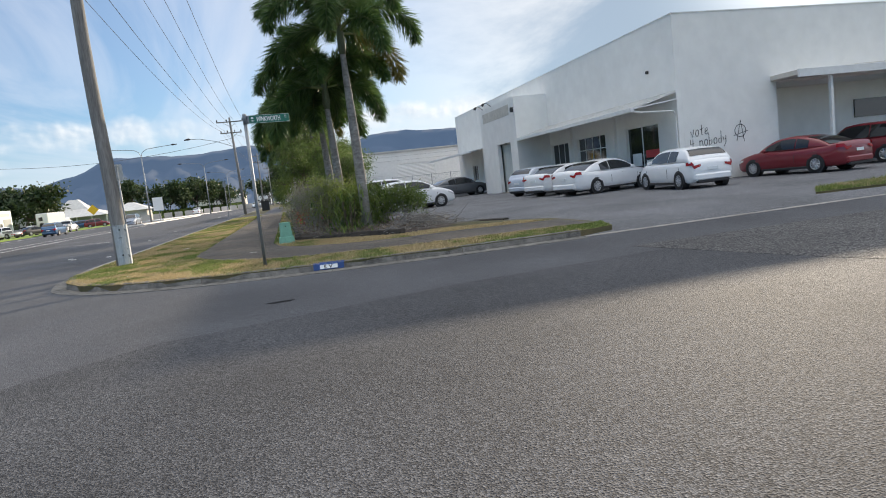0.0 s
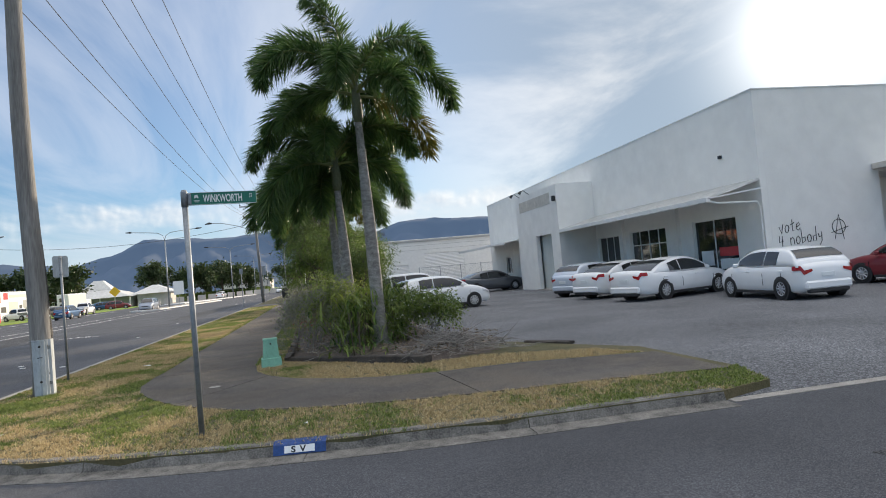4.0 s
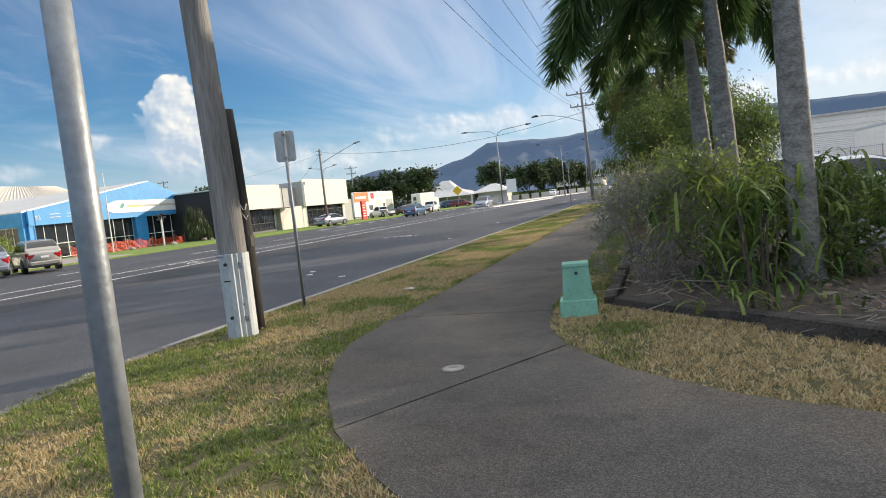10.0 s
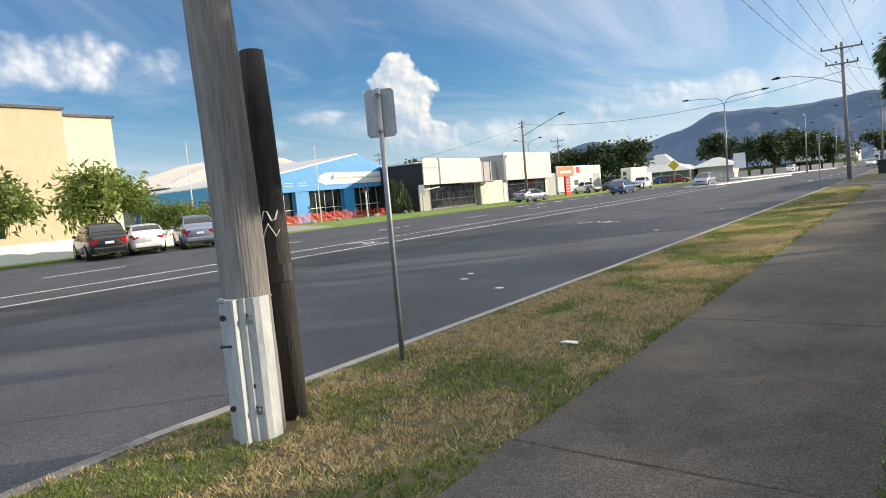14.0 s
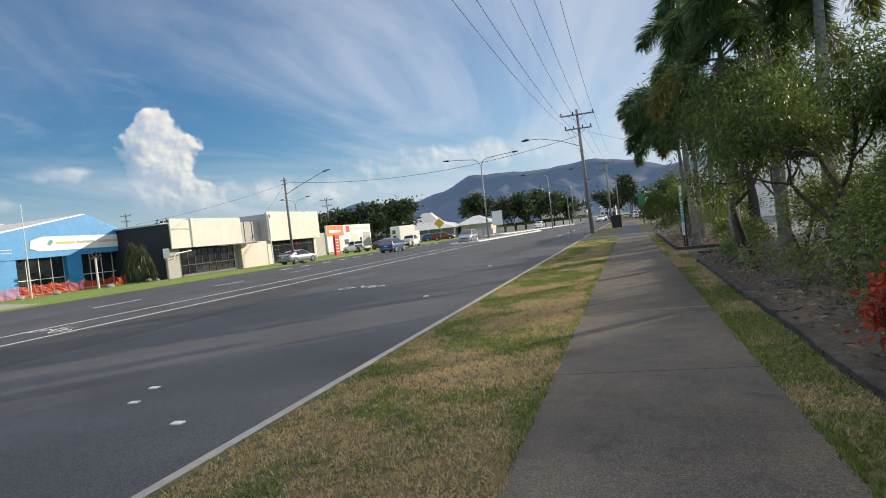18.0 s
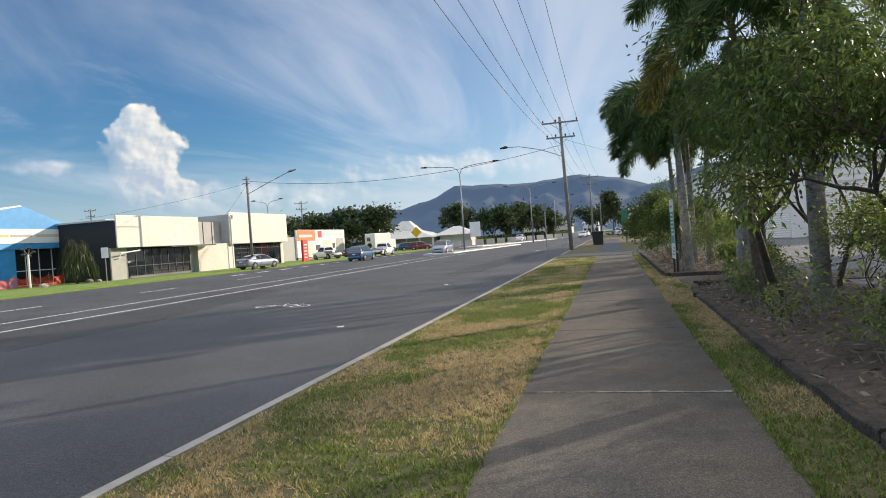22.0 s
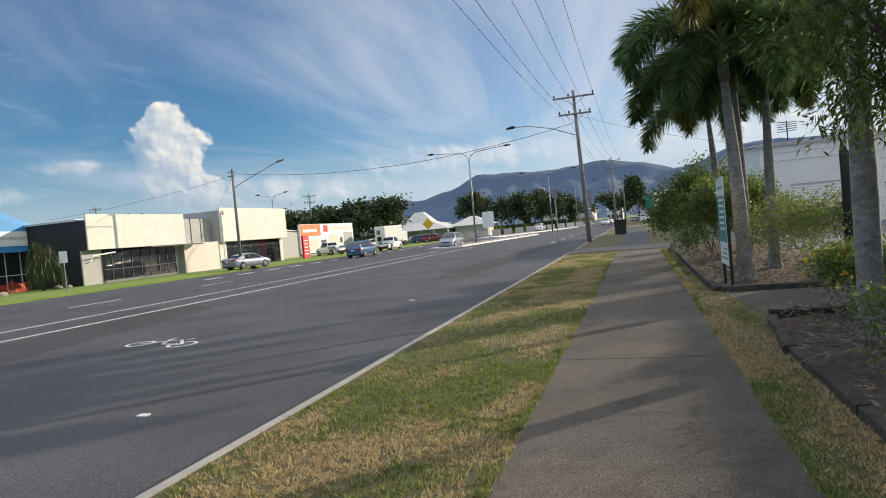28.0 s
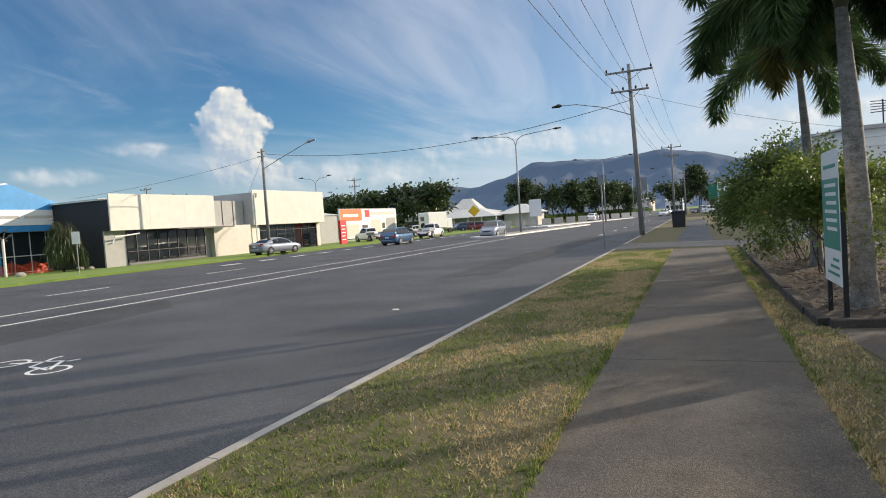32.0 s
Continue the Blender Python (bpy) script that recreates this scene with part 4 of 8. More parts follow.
def frond_mesh(name, L, e0, e1, count, mat, seed):
    """A bottle-brush frond along +x: the stalk rises at e0 degrees and bends to e1."""
    rng = np.random.default_rng(seed)
    n = 40
    ang = np.radians(e0 + (e1 - e0) * np.linspace(0, 1, n) ** 1.35)
    step = L / (n - 1)
    pts = np.zeros((n, 3))
    pts[1:, 0], pts[1:, 2] = np.cumsum(np.cos(ang[:-1]) * step), np.cumsum(np.sin(ang[:-1]) * step)
    bm = B()
    tube(bm, [tuple(p) for p in pts[::3]], [0.035 * (1 - 0.9 * i / 13) + 0.003 for i in range(len(pts[::3]))], 5)
    me_stalk = mesh_of(name, bm, [M["rachis"], mat])
    s = rng.uniform(0.16, 1.0, count)
    i = (s * (n - 1)).astype(int).clip(0, n - 2)
    f = (s * (n - 1) - i)[:, None]
    base = pts[i] * (1 - f) + pts[i + 1] * f
    tan = np.stack([np.cos(ang[i]), 0 * i, np.sin(ang[i])], 1)
    nor = np.stack([-np.sin(ang[i]), 0 * i, np.cos(ang[i])], 1)
    th = rng.uniform(0, 2 * np.pi, count)
    rad = nor * np.cos(th)[:, None] + np.array([0, 1.0, 0]) * np.sin(th)[:, None] * 1.25
    way = unit(rad) * 0.85 + tan * rng.uniform(0.45, 0.9, (count, 1))
    ll = (0.54 * np.sin(np.pi * (0.12 + 0.82 * s)) ** 0.7 + 0.05) * rng.uniform(0.75, 1.15, count)
    K = kites(base, way, ll, np.full(count, 0.027) * rng.uniform(0.7, 1.3, count), 0.3, rng)
    me2 = quads(name + "_leaf", K, mat)
    # join stalk and leaflets in one mesh
    V = np.empty(len(me_stalk.vertices) * 3, np.float32)
    me_stalk.vertices.foreach_get("co", V)
    V = V.reshape(-1, 3)
    F = [list(p.vertices) for p in me_stalk.polygons]
    k = len(V)
    allV = np.concatenate([V, K.reshape(-1, 3)])
    allF = F + [[k + 4 * j, k + 4 * j + 1, k + 4 * j + 2, k + 4 * j + 3] for j in range(count)]
    me = bpy.data.meshes.new(name)
    me.from_pydata([tuple(v) for v in allV], [], allF)
    me.materials.append(M["rachis"])
    me.materials.append(mat)
    me.polygons.foreach_set("material_index", [0] * len(F) + [1] * count)
    bpy.data.meshes.remove(me_stalk)
    bpy.data.meshes.remove(me2)
    return me


FRONDS = [frond_mesh("frond", 2.75, 66, -80, 900, M["frond"], 1), frond_mesh("frond", 2.8, 45, -92, 900, M["frond"], 2),
          frond_mesh("frond", 2.6, 15, -95, 860, M["frond"], 3), frond_mesh("frond", 2.2, 80, 0, 700, M["frond"], 4),
          frond_mesh("frond", 2.5, 5, -95, 640, M["frond_old"], 5)]


def palm(x, y, z0, trunk_h, r=0.16, lean=(0, 0), turn=0.0, size=1.0, old=1, n=12, label="foxtail palm with a smooth grey trunk and arching bushy fronds"):
    t = thing("palm_tree", label, "palm tree", "palms in the garden beds", at=(x, y, z0))
    bm = B()
    N = 22
    pts, rr = [], []
    for i in range(N + 1):
        u = i / N
        z = -0.1 + (trunk_h + 0.1) * u
        flare = 0.55 * math.exp(-u * trunk_h / 0.22)
        belly = 0.06 * math.exp(-((u - 0.62) / 0.22) ** 2)
        pts.append((lean[0] * u ** 1.4, lean[1] * u ** 1.4, z))
        rr.append(r * (0.92 + flare + belly - 0.42 * max(0, u - 0.35) / 0.65) * (1.03 if i % 2 else 1.0))
    tube(bm, pts, rr, 14)
    part("trunk", bm, M["bark_palm"], t, "pale ringed trunk", True)
    top = Vector((lean[0], lean[1], trunk_h))
    bm = B()
    tube(bm, [top - Vector((0, 0, 0.03)), top + Vector((0, 0, 0.15)), top + Vector((0, 0, 0.5)), top + Vector((0, 0, 0.95))], [r * 0.54, r * 0.78, r * 0.66, r * 0.34], 12)
    part("crownshaft", bm, M["shaft"], t, "grey-green crownshaft", True)
    rnd = random.Random(int(x * 100 + y * 7))
    for k in range(n):
        u = k / n
        me = FRONDS[3] if u > 0.88 else FRONDS[0] if u > 0.6 else FRONDS[1] if u > 0.3 else FRONDS[2]
        if k < old:
            me = FRONDS[4]
        ob = new("frond", me)
        ob.parent = t
        s = size * rnd.uniform(0.9, 1.1)
        ob.matrix_basis = Matrix.Translation(top + Vector((0, 0, 0.55 + 0.38 * u))) @ pose(0, 0, 0, 0, rnd.uniform(-8, 8), turn + 137.5 * k + rnd.uniform(-9, 9)) @ Matrix.Diagonal((s, s, s, 1))
        if me == FRONDS[4]:
            ob["label"] = "yellowing old frond"
    return t


palm(4.68, -4.8, 0.12, 5.0, 0.155, (-0.12, -0.15), 20, 1.02, 1, 13, "tall foxtail palm rising from the corner bed")
palm(4.15, -3.5, 0.14, 3.7, 0.15, (-0.1, 0.1), 75, 0.98, 0, 12)
palm(4.05, -1.5, 0.14, 3.5, 0.15, (-0.15, 0.0), 130, 0.98, 0, 12)
palm(4.2, 11.3, 0.12, 4.9, 0.15, (0.0, 0.1), 10, 1.0, 1, 11)
palm(4.5, 8.8, 0.12, 5.2, 0.15, (0.1, 0.0), 50, 1.0, 1, 11)
palm(3.75, 15.1, 0.1, 4.9, 0.155, (0.05, 0.0), 33, 1.0, 2, 12, "foxtail palm with a mottled trunk near the walkway")
palm(3.25, 21.2, 0.1, 4.35, 0.16, (-0.12, 0.2), 100, 1.0, 1, 14, "foxtail palm leaning beside the sign board")
palm(4.15, 23.0, 0.1, 4.5, 0.13, (0.1, 0.2), 160, 1.0, 2, 14)
palm(3.8, 24.4, 0.1, 4.6, 0.12, (0.0, 0.3), 220, 1.0, 1, 11)
palm(3.6, 27.5, 0.1, 4.4, 0.13, (-0.2, 0.0), 15, 1.0, 0, 11)


def grow(rng, p, d, length, r, level, levels, spread, segs, tips, tubes, up=0.15, droop=0.0):
    """Branches by splitting; collects tubes and the outer twigs."""
    pts, cur, way = [p], np.array(p, float), np.array(d, float)
    k = 4
    for i in range(k):
        way = unit(way + rng.normal(size=3) * 0.16 + np.array([0, 0, up if level < levels - 1 else -droop]))
        cur = cur + way * length / k
        pts.append(tuple(cur))
    tubes.append((pts, [r * (1 - 0.4 * i / k) for i in range(k + 1)]))
    if level >= levels - 3 + (levels < 5):
        tips.append((np.array(pts[1]), np.array(pts[-1])))
    if level < levels:
        for j in range(segs):
            a = rng.normal(size=3)
            a -= a.dot(way) * way
            nd = unit(way * (1 - spread * 0.5) + unit(a) * spread)
            at = cur if j < 2 else np.array(pts[2 + j % 3])
            grow(rng, tuple(at), nd, length * rng.uniform(0.62, 0.85), r * 0.6, level + 1, levels, spread, segs, tips, tubes, up, droop)


def bush(name, label, category, at, height, levels=3, stems=3, segs=3, spread=0.75, r=0.03, leaf=(0.06, 0.02), leaves=4000, mat="leaf_mid", scatter=0.12,
         seed=1, squash=(1, 1, 1), droop=0.0, up=0.12, wood="bark", group="", lean=(0, 0), first=None, flowers=None, sag=0.15):
    rng = np.random.default_rng(seed)
    t = thing(name, label, category, group, at=at)
    tips, tubes = [], []
    for i in range(stems):
        a = 2 * np.pi * (i + rng.uniform(0, 0.6)) / stems
        tilt = 0.12 if stems == 1 else 0.45
        d = unit(np.array([np.cos(a) * tilt + lean[0], np.sin(a) * tilt + lean[1], 1.0]))
        b = (0.08 * np.cos(a) * (stems > 1), 0.08 * np.sin(a) * (stems > 1), -0.1)
        grow(rng, b, d, first or height * 0.42, r, 0, levels, spread, segs, tips, tubes, up, droop)
    S = np.array(squash)
    zmax = max(p[1][2] for p in tips)
    S = S * height / zmax
    bm = B()
    for pts, rads in tubes:
        tube(bm, [tuple(np.array(p) * S) for p in pts], [max(x, 0.0025) for x in rads], 5, caps=False)
    part("branch_frame", bm, M[wood], t, smooth=True)
    if leaves:
        A = np.array([a for a, b in tips]) * S
        Bq = np.array([b for a, b in tips]) * S
        i = rng.integers(0, len(A), leaves)
        u = rng.uniform(0, 1.1, (leaves, 1))
        base = A[i] + (Bq[i] - A[i]) * u + rng.normal(size=(leaves, 3)) * scatter
        base[:, 2] = np.maximum(base[:, 2], 0.05)
        way = unit(Bq[i] - A[i]) * 0.7 + rng.normal(size=(leaves, 3)) * 0.6 + np.array([0, 0, -droop])
        K = kites(base, way, leaf[0] * rng.uniform(0.6, 1.3, leaves), leaf[1] * rng.uniform(0.7, 1.3, leaves), sag, rng)
        ob = new("foliage", quads("foliage", K, M[mat]))
        ob.parent = t
    if flowers:
        fm, count, size = flowers
        i = rng.integers(0, len(tips), count)
        C = np.array([tips[j][1] for j in i]) * S + rng.normal(size=(count, 3)) * 0.05
        P = np.repeat(C, 6, 0)
        K = kites(P, rng.normal(size=(len(P), 3)) + np.array([0, 0, 0.5]), np.full(len(P), size), np.full(len(P), size * 0.7), 0, rng)
        ob = new("flowers", quads("flowers", K, M[fm]))
        ob.parent = t
        ob["kind"] = "stuff"
    return t


# corner bed
bush("dry_shrub", "half-bare shrub of grey twigs in the corner bed", "shrub", (3.12, -4.0, 0.05), 1.6, 5, 9, 3, 0.62, 0.011, (0.05, 0.022), 2800, "leaf_sage", 0.05, 2, (0.85, 0.85, 1), wood="twig", first=0.7)
bush("dry_shrub", "half-bare shrub of grey twigs in the corner bed", "shrub", (3.25, -2.6, 0.05), 1.7, 5, 7, 3, 0.62, 0.011, (0.045, 0.02), 2000, "leaf_sage", 0.06, 21, (0.8, 0.8, 1), wood="twig", first=0.7)
bush("leafy_shrub", "bushy yellow-green shrub among the palms", "shrub", (3.8, -3.9, 0.08), 1.8, 4, 6, 3, 0.7, 0.012, (0.07, 0.028), 4200, "leaf_light", 0.09, 3, (0.85, 0.85, 1), wood="twig", first=0.7)
bush("leafy_shrub", "bushy green shrub behind the palms", "shrub", (3.75, -1.0, 0.08), 1.8, 4, 6, 3, 0.7, 0.012, (0.07, 0.028), 4600, "leaf_mid", 0.08, 31, (0.75, 0.75, 1), wood="bark", first=0.7)
bush("flowering_shrub", "open green shrub with a few white flowers", "shrub", (5.9, -4.9, 0.08), 1.2, 4, 6, 3, 0.8, 0.014, (0.085, 0.03), 5200, "leaf_mid", 0.08, 4, (1.15, 1.0, 1), wood="twig", first=0.6, flowers=("petal_white", 60, 0.035))
bush("flowering_shrub", "open green shrub with a few white flowers", "shrub", (5.4, -3.1, 0.08), 1.25, 4, 6, 3, 0.8, 0.014, (0.08, 0.03), 5200, "leaf_mid", 0.08, 41, (1.1, 1.0, 1), wood="twig", first=0.6, flowers=("petal_white", 40, 0.035))


def strap_clump(at, n, length, seed, label="clump of arching yellow-striped strap leaves"):
    rng = np.random.default_rng(seed)
    t = thing("strap_plant", label, "plant", "strap-leaved plants", at=at)
    V, F = [], []
    for k in range(n):
        c = np.array([rng.normal() * 0.35, rng.normal() * 0.35, rng.uniform(0.0, 1.15 if n > 100 else 0.2)])
        a, e = rng.uniform(0, 2 * np.pi), rng.uniform(0.5, 1.35)
        L, w = length * rng.uniform(0.6, 1.2), rng.uniform(0.011, 0.023)
        side = np.array([-np.sin(a), np.cos(a), 0])
        p = c.copy()
        m = 7
        i0 = len(V)
        for i in range(m + 1):
            u = i / m
            ww = w * (1 - u ** 2.2) + 0.001
            V += [tuple(p + side * ww), tuple(p - side * ww)]
            ang = e - 2.5 * u ** 1.4
            p = p + np.array([np.cos(a) * np.cos(ang), np.sin(a) * np.cos(ang), np.sin(ang)]) * L / m
            p[2] = max(p[2], 0.02)
        for i in range(m):
            F.append((i0 + 2 * i, i0 + 2 * i + 1, i0 + 2 * i + 3, i0 + 2 * i + 2))
    ob = new("leaves", raw("leaves", V, F, M["strap"], True))
    ob.parent = t
    bm = B()
    for k in range(5):
        a = 1.26 * k
        tube(bm, [(0.1 * math.cos(a), 0.1 * math.sin(a), -0.05), (0.18 * math.cos(a), 0.18 * math.sin(a), 0.9)], [0.013, 0.008], 6)
    part("stem", bm, M["bark"], t)
    return t


strap_clump((4.2, -4.95, 0.08), 190, 0.75, 5)
strap_clump((4.3, -4.4, 0.08), 190, 0.8, 6)
strap_clump((5.0, -4.3, 0.08), 120, 0.7, 7)
strap_clump((4.1, -5.75, 0.05), 50, 0.4, 8, "small low tuft of strap leaves")


def twig_pile(at, n, rad, seed):
    rng = np.random.default_rng(seed)
    bm = B()
    for k in range(n):
        a, d = rng.uniform(0, 6.28), abs(rng.normal()) * rad * 0.6
        c = np.array([np.cos(a) * d * 1.4, np.sin(a) * d, 0.02 + 0.32 * np.exp(-(d / rad) ** 2 * 2) * rng.uniform(0, 1)])
        w = unit(np.array([*rng.normal(size=2), rng.normal() * 0.18]))
        L = rng.uniform(0.25, 0.9)
        m = c + w * L / 2 + rng.normal(size=3) * 0.04
        pts = [np.maximum(q, [-9, -9, 0.01]) for q in (c, m, c + w * L)]
        tube(bm, [tuple(q) for q in pts], [0.006, 0.005, 0.002], 4, caps=False)
    return solo("twig_pile", bm, M["twig"], "heap of dry grey palm twigs and sticks", "twigs", kind="stuff", at=at)


twig_pile((6.0, -6.4, 0.05), 420, 0.8, 9)
twig_pile((3.2, -5.0, 0.05), 16, 0.4, 10)
twig_pile((3.6, 13.6, 0.12), 110, 0.7, 12)

# trees along the first bed
TREE = "dark weeping tree with fine foliage in the garden bed"
bush("street_tree", TREE, "tree", (3.4, 10.2, 0.1), 5.1, 5, 2, 3, 0.62, 0.085, (0.10, 0.026), 25000, "leaf_dark", 0.15, 13, (1.15, 1.15, 1), droop=0.25, up=0.18, first=1.9, group="garden bed trees")
bush("street_tree", TREE, "tree", (3.9, 5.6, 0.1), 4.0, 5, 2, 3, 0.66, 0.07, (0.10, 0.028), 24000, "leaf_dark", 0.15, 14, (1.1, 1.1, 1), droop=0.25, up=0.15, first=1.6, group="garden bed trees")
bush("street_tree", TREE, "tree", (4.8, 2.4, 0.1), 2.7, 5, 2, 3, 0.66, 0.05, (0.10, 0.026), 18000, "leaf_dark", 0.18, 15, (1.0, 1.0, 1), droop=0.25, up=0.15, first=1.4, group="garden bed trees")
bush("street_tree", TREE, "tree", (5.0, 13.2, 0.1), 4.6, 5, 2, 3, 0.62, 0.06, (0.10, 0.024), 20000, "leaf_dark", 0.16, 16, (0.9, 0.9, 1), droop=0.2, up=0.18, first=1.5, group="garden bed trees")
bush("low_shrub", "small fresh green shrub in the mulch", "shrub", (3.3, 9.0, 0.1), 0.6, 3, 5, 3, 0.8, 0.008, (0.07, 0.035), 420, "leaf_light", 0.05, 17, wood="twig")
bush("low_shrub", "small fresh green shrub in the mulch", "shrub", (3.5, 6.6, 0.1), 0.75, 3, 5, 3, 0.8, 0.008, (0.07, 0.035), 560, "leaf_light", 0.05, 18, wood="twig")
bush("low_shrub", "small fresh green shrub in the mulch", "shrub", (3.25, 11.6, 0.1), 0.7, 3, 5, 3, 0.8, 0.008, (0.06, 0.03), 900, "leaf_mid", 0.07, 19, wood="twig")
bush("low_shrub", "small fresh green shrub in the mulch", "shrub", (3.7, 13.4, 0.1), 0.8, 3, 6, 3, 0.8, 0.008, (0.06, 0.03), 1500, "leaf_mid", 0.08, 20, wood="twig")
bush("hedge_shrub", "dense green shrub below the trees", "shrub", (4.3, 3.6, 0.1), 2.0, 4, 6, 3, 0.75, 0.015, (0.07, 0.03), 8000, "leaf_mid", 0.1, 22, (1, 1, 1), first=0.6)
bush("hedge_shrub", "dense green shrub below the trees", "shrub", (4.9, 7.2, 0.1), 2.2, 4, 6, 3, 0.75, 0.015, (0.07, 0.03), 8000, "leaf_mid", 0.1, 23, (1, 1, 1), first=0.6)
bush("hedge_shrub", "dense green shrub below the trees", "shrub", (4.9, 10.6, 0.1), 1.8, 4, 6, 3, 0.75, 0.015, (0.07, 0.03), 7000, "leaf_light", 0.1, 24, (1, 1, 1), first=0.6)
bush("flower_bush", "low bush with yellow flowers at the bed's end", "shrub", (3.9, 16.0, 0.1), 1.05, 4, 7, 3, 0.75, 0.01, (0.07, 0.035), 5200, "leaf_mid", 0.08, 25, (1.05, 1.0, 1), wood="twig", first=0.45, flowers=("petal_yellow", 110, 0.06))
M["leaf_red"] = leafy("red_leaf", (0.30, 0.03, 0.015), (0.62, 0.10, 0.04), 0.4)
bush("red_shrub", "shrub with red and green leaves beside the path", "shrub", (3.35, 1.5, 0.1), 0.95, 4, 6, 3, 0.75, 0.01, (0.09, 0.045), 2000, "leaf_red", 0.07, 44, (0.8, 0.8, 1), wood="twig", first=0.5)
bush("low_shrub", "low twiggy green shrub along the bed edge", "shrub", (3.7, 0.5, 0.1), 1.0, 4, 6, 3, 0.75, 0.008, (0.06, 0.028), 2200, "leaf_mid", 0.06, 45, (0.85, 0.85, 1), wood="twig", first=0.4)
bush("low_shrub", "low twiggy green shrub along the bed edge", "shrub", (3.45, -0.2, 0.1), 1.1, 4, 6, 3, 0.75, 0.008, (0.06, 0.028), 2400, "leaf_light", 0.06, 46, (0.85, 0.85, 1), wood="twig", first=0.45)
bush("low_shrub", "low twiggy green shrub along the bed edge", "shrub", (3.6, 3.1, 0.1), 0.9, 4, 6, 3, 0.75, 0.008, (0.06, 0.028), 2000, "leaf_mid", 0.06, 47, (0.9, 0.9, 1), wood="twig", first=0.4)
# second bed
bush("leafy_shrub", "spreading light green shrub beside the palms", "shrub", (4.7, 22.0, 0.1), 1.9, 4, 6, 3, 0.8, 0.014, (0.08, 0.035), 6500, "leaf_light", 0.1, 26, (1.15, 1.1, 1), wood="twig", first=0.7)
bush("hedge_shrub", "dense dark shrub in the second bed", "shrub", (3.5, 25.6, 0.1), 2.6, 4, 6, 3, 0.75, 0.016, (0.10, 0.045), 17000, "leaf_mid", 0.12, 27, (0.95, 0.95, 1), first=0.8)
bush("hedge_shrub", "dense dark shrub in the second bed", "shrub", (3.6, 29.0, 0.1), 3.4, 4, 6, 3, 0.75, 0.016, (0.11, 0.05), 20000, "leaf_dark", 0.14, 28, (0.9, 0.9, 1), first=1.0)
bush("hedge_shrub", "dense dark shrub in the second bed", "shrub", (3.7, 32.6, 0.1), 3.0, 4, 6, 3, 0.75, 0.016, (0.11, 0.05), 18000, "leaf_dark", 0.14, 29, (0.9, 0.9, 1), first=0.9)
bush("red_shrub", "low reddish-leaved shrub at the bed's far end", "shrub", (3.3, 36.2, 0.1), 1.2, 3, 6, 3, 0.8, 0.01, (0.12, 0.04), 1500, "strap", 0.1, 30, wood="twig")
# dead palm stump
bm = B()
tube(bm, [(0, 0, -0.1), (0.02, 0, 0.8), (0.0, 0, 1.8), (-0.07, 0, 2.6), (-0.1, 0, 2.85)], [0.24, 0.2, 0.16, 0.09, 0.02], 12)
solo("palm_stump", bm, M["timber_dark"], "dark pointed stump of a dead palm", "stump", smooth=True, at=(5.27, 21.0, 0.0))
bm = B()
box(bm, 5.0, 5.6, 20.7, 21.3, -0.1, 0.02, 0.02)
solo("stump_base", bm, M["concrete_dark"], "low concrete footing under the stump", "footing")

# lawn blades on the verges near the path
def in_poly(px, py, poly):
    c = np.zeros(len(px), bool)
    for (ax, ay), (bx, by) in zip(poly, poly[1:] + poly[:1]):
        hit = ((ay > py) != (by > py))
        with np.errstate(divide="ignore", invalid="ignore"):
            c ^= hit & (px < (bx - ax) * (py - ay) / (by - ay) + ax)
    return c


def blades(n, x0, x1, y0, y1, keep, seed, tall=(0.016, 0.042)):
    rng = np.random.default_rng(seed)
    px, py = rng.uniform(x0, x1, n), rng.uniform(y0, y1, n)
    k = keep(px, py) & (px > -2.42)
    px, py = px[k], py[k]
    # tufts: blades stand thick in clumps with worn gaps between
    tuft = np.array([noise.noise((x * 9.0, yy * 9.0, 4.0)) + 0.6 * noise.noise((x * 23.0, yy * 23.0, 1.0)) for x, yy in zip(px, py)])
    k = tuft + rng.normal(size=len(px)) * 0.12 > -0.22
    px, py, tuft = px[k], py[k], tuft[k]
    n = len(px)
    dry = np.array([1.2 * noise.noise((x * 0.9, yy * 0.6, 2.0)) + 0.8 * noise.noise((x * 0.25, yy * 0.2, 9.0)) + 0.8 * noise.noise((x * 2.1, yy * 1.7, 5.0)) + 0.35 * noise.noise((x * 7.0, yy * 7.0, 8.0)) for x, yy in zip(px, py)]) + rng.normal(size=n) * 0.24
    dry = dry + 0.08 + 0.22 * ((px < 2.2) & (py < -6.5) & (px > -1.2)) + 1.1 * in_poly(px, py, INSIDE[:15]) * (py < -4.9) - 0.15 * ((px > 2.2) & (py < -10.6))
    a = rng.uniform(0, 2 * np.pi, n)
    h = rng.uniform(*tall, n) * (0.75 + 0.9 * np.clip(tuft + 0.2, 0, 1))
    w = rng.uniform(0.004, 0.009, n)
    base = np.stack([px, py, np.full(n, -0.014)], 1)
    side = np.stack([np.cos(a), np.sin(a), 0 * a], 1) * w[:, None]
    tip = base + np.stack([rng.normal(size=n) * 0.02, rng.normal(size=n) * 0.02, h], 1)
    T = np.stack([base - side, base + side, tip], 1)
    return T, dry


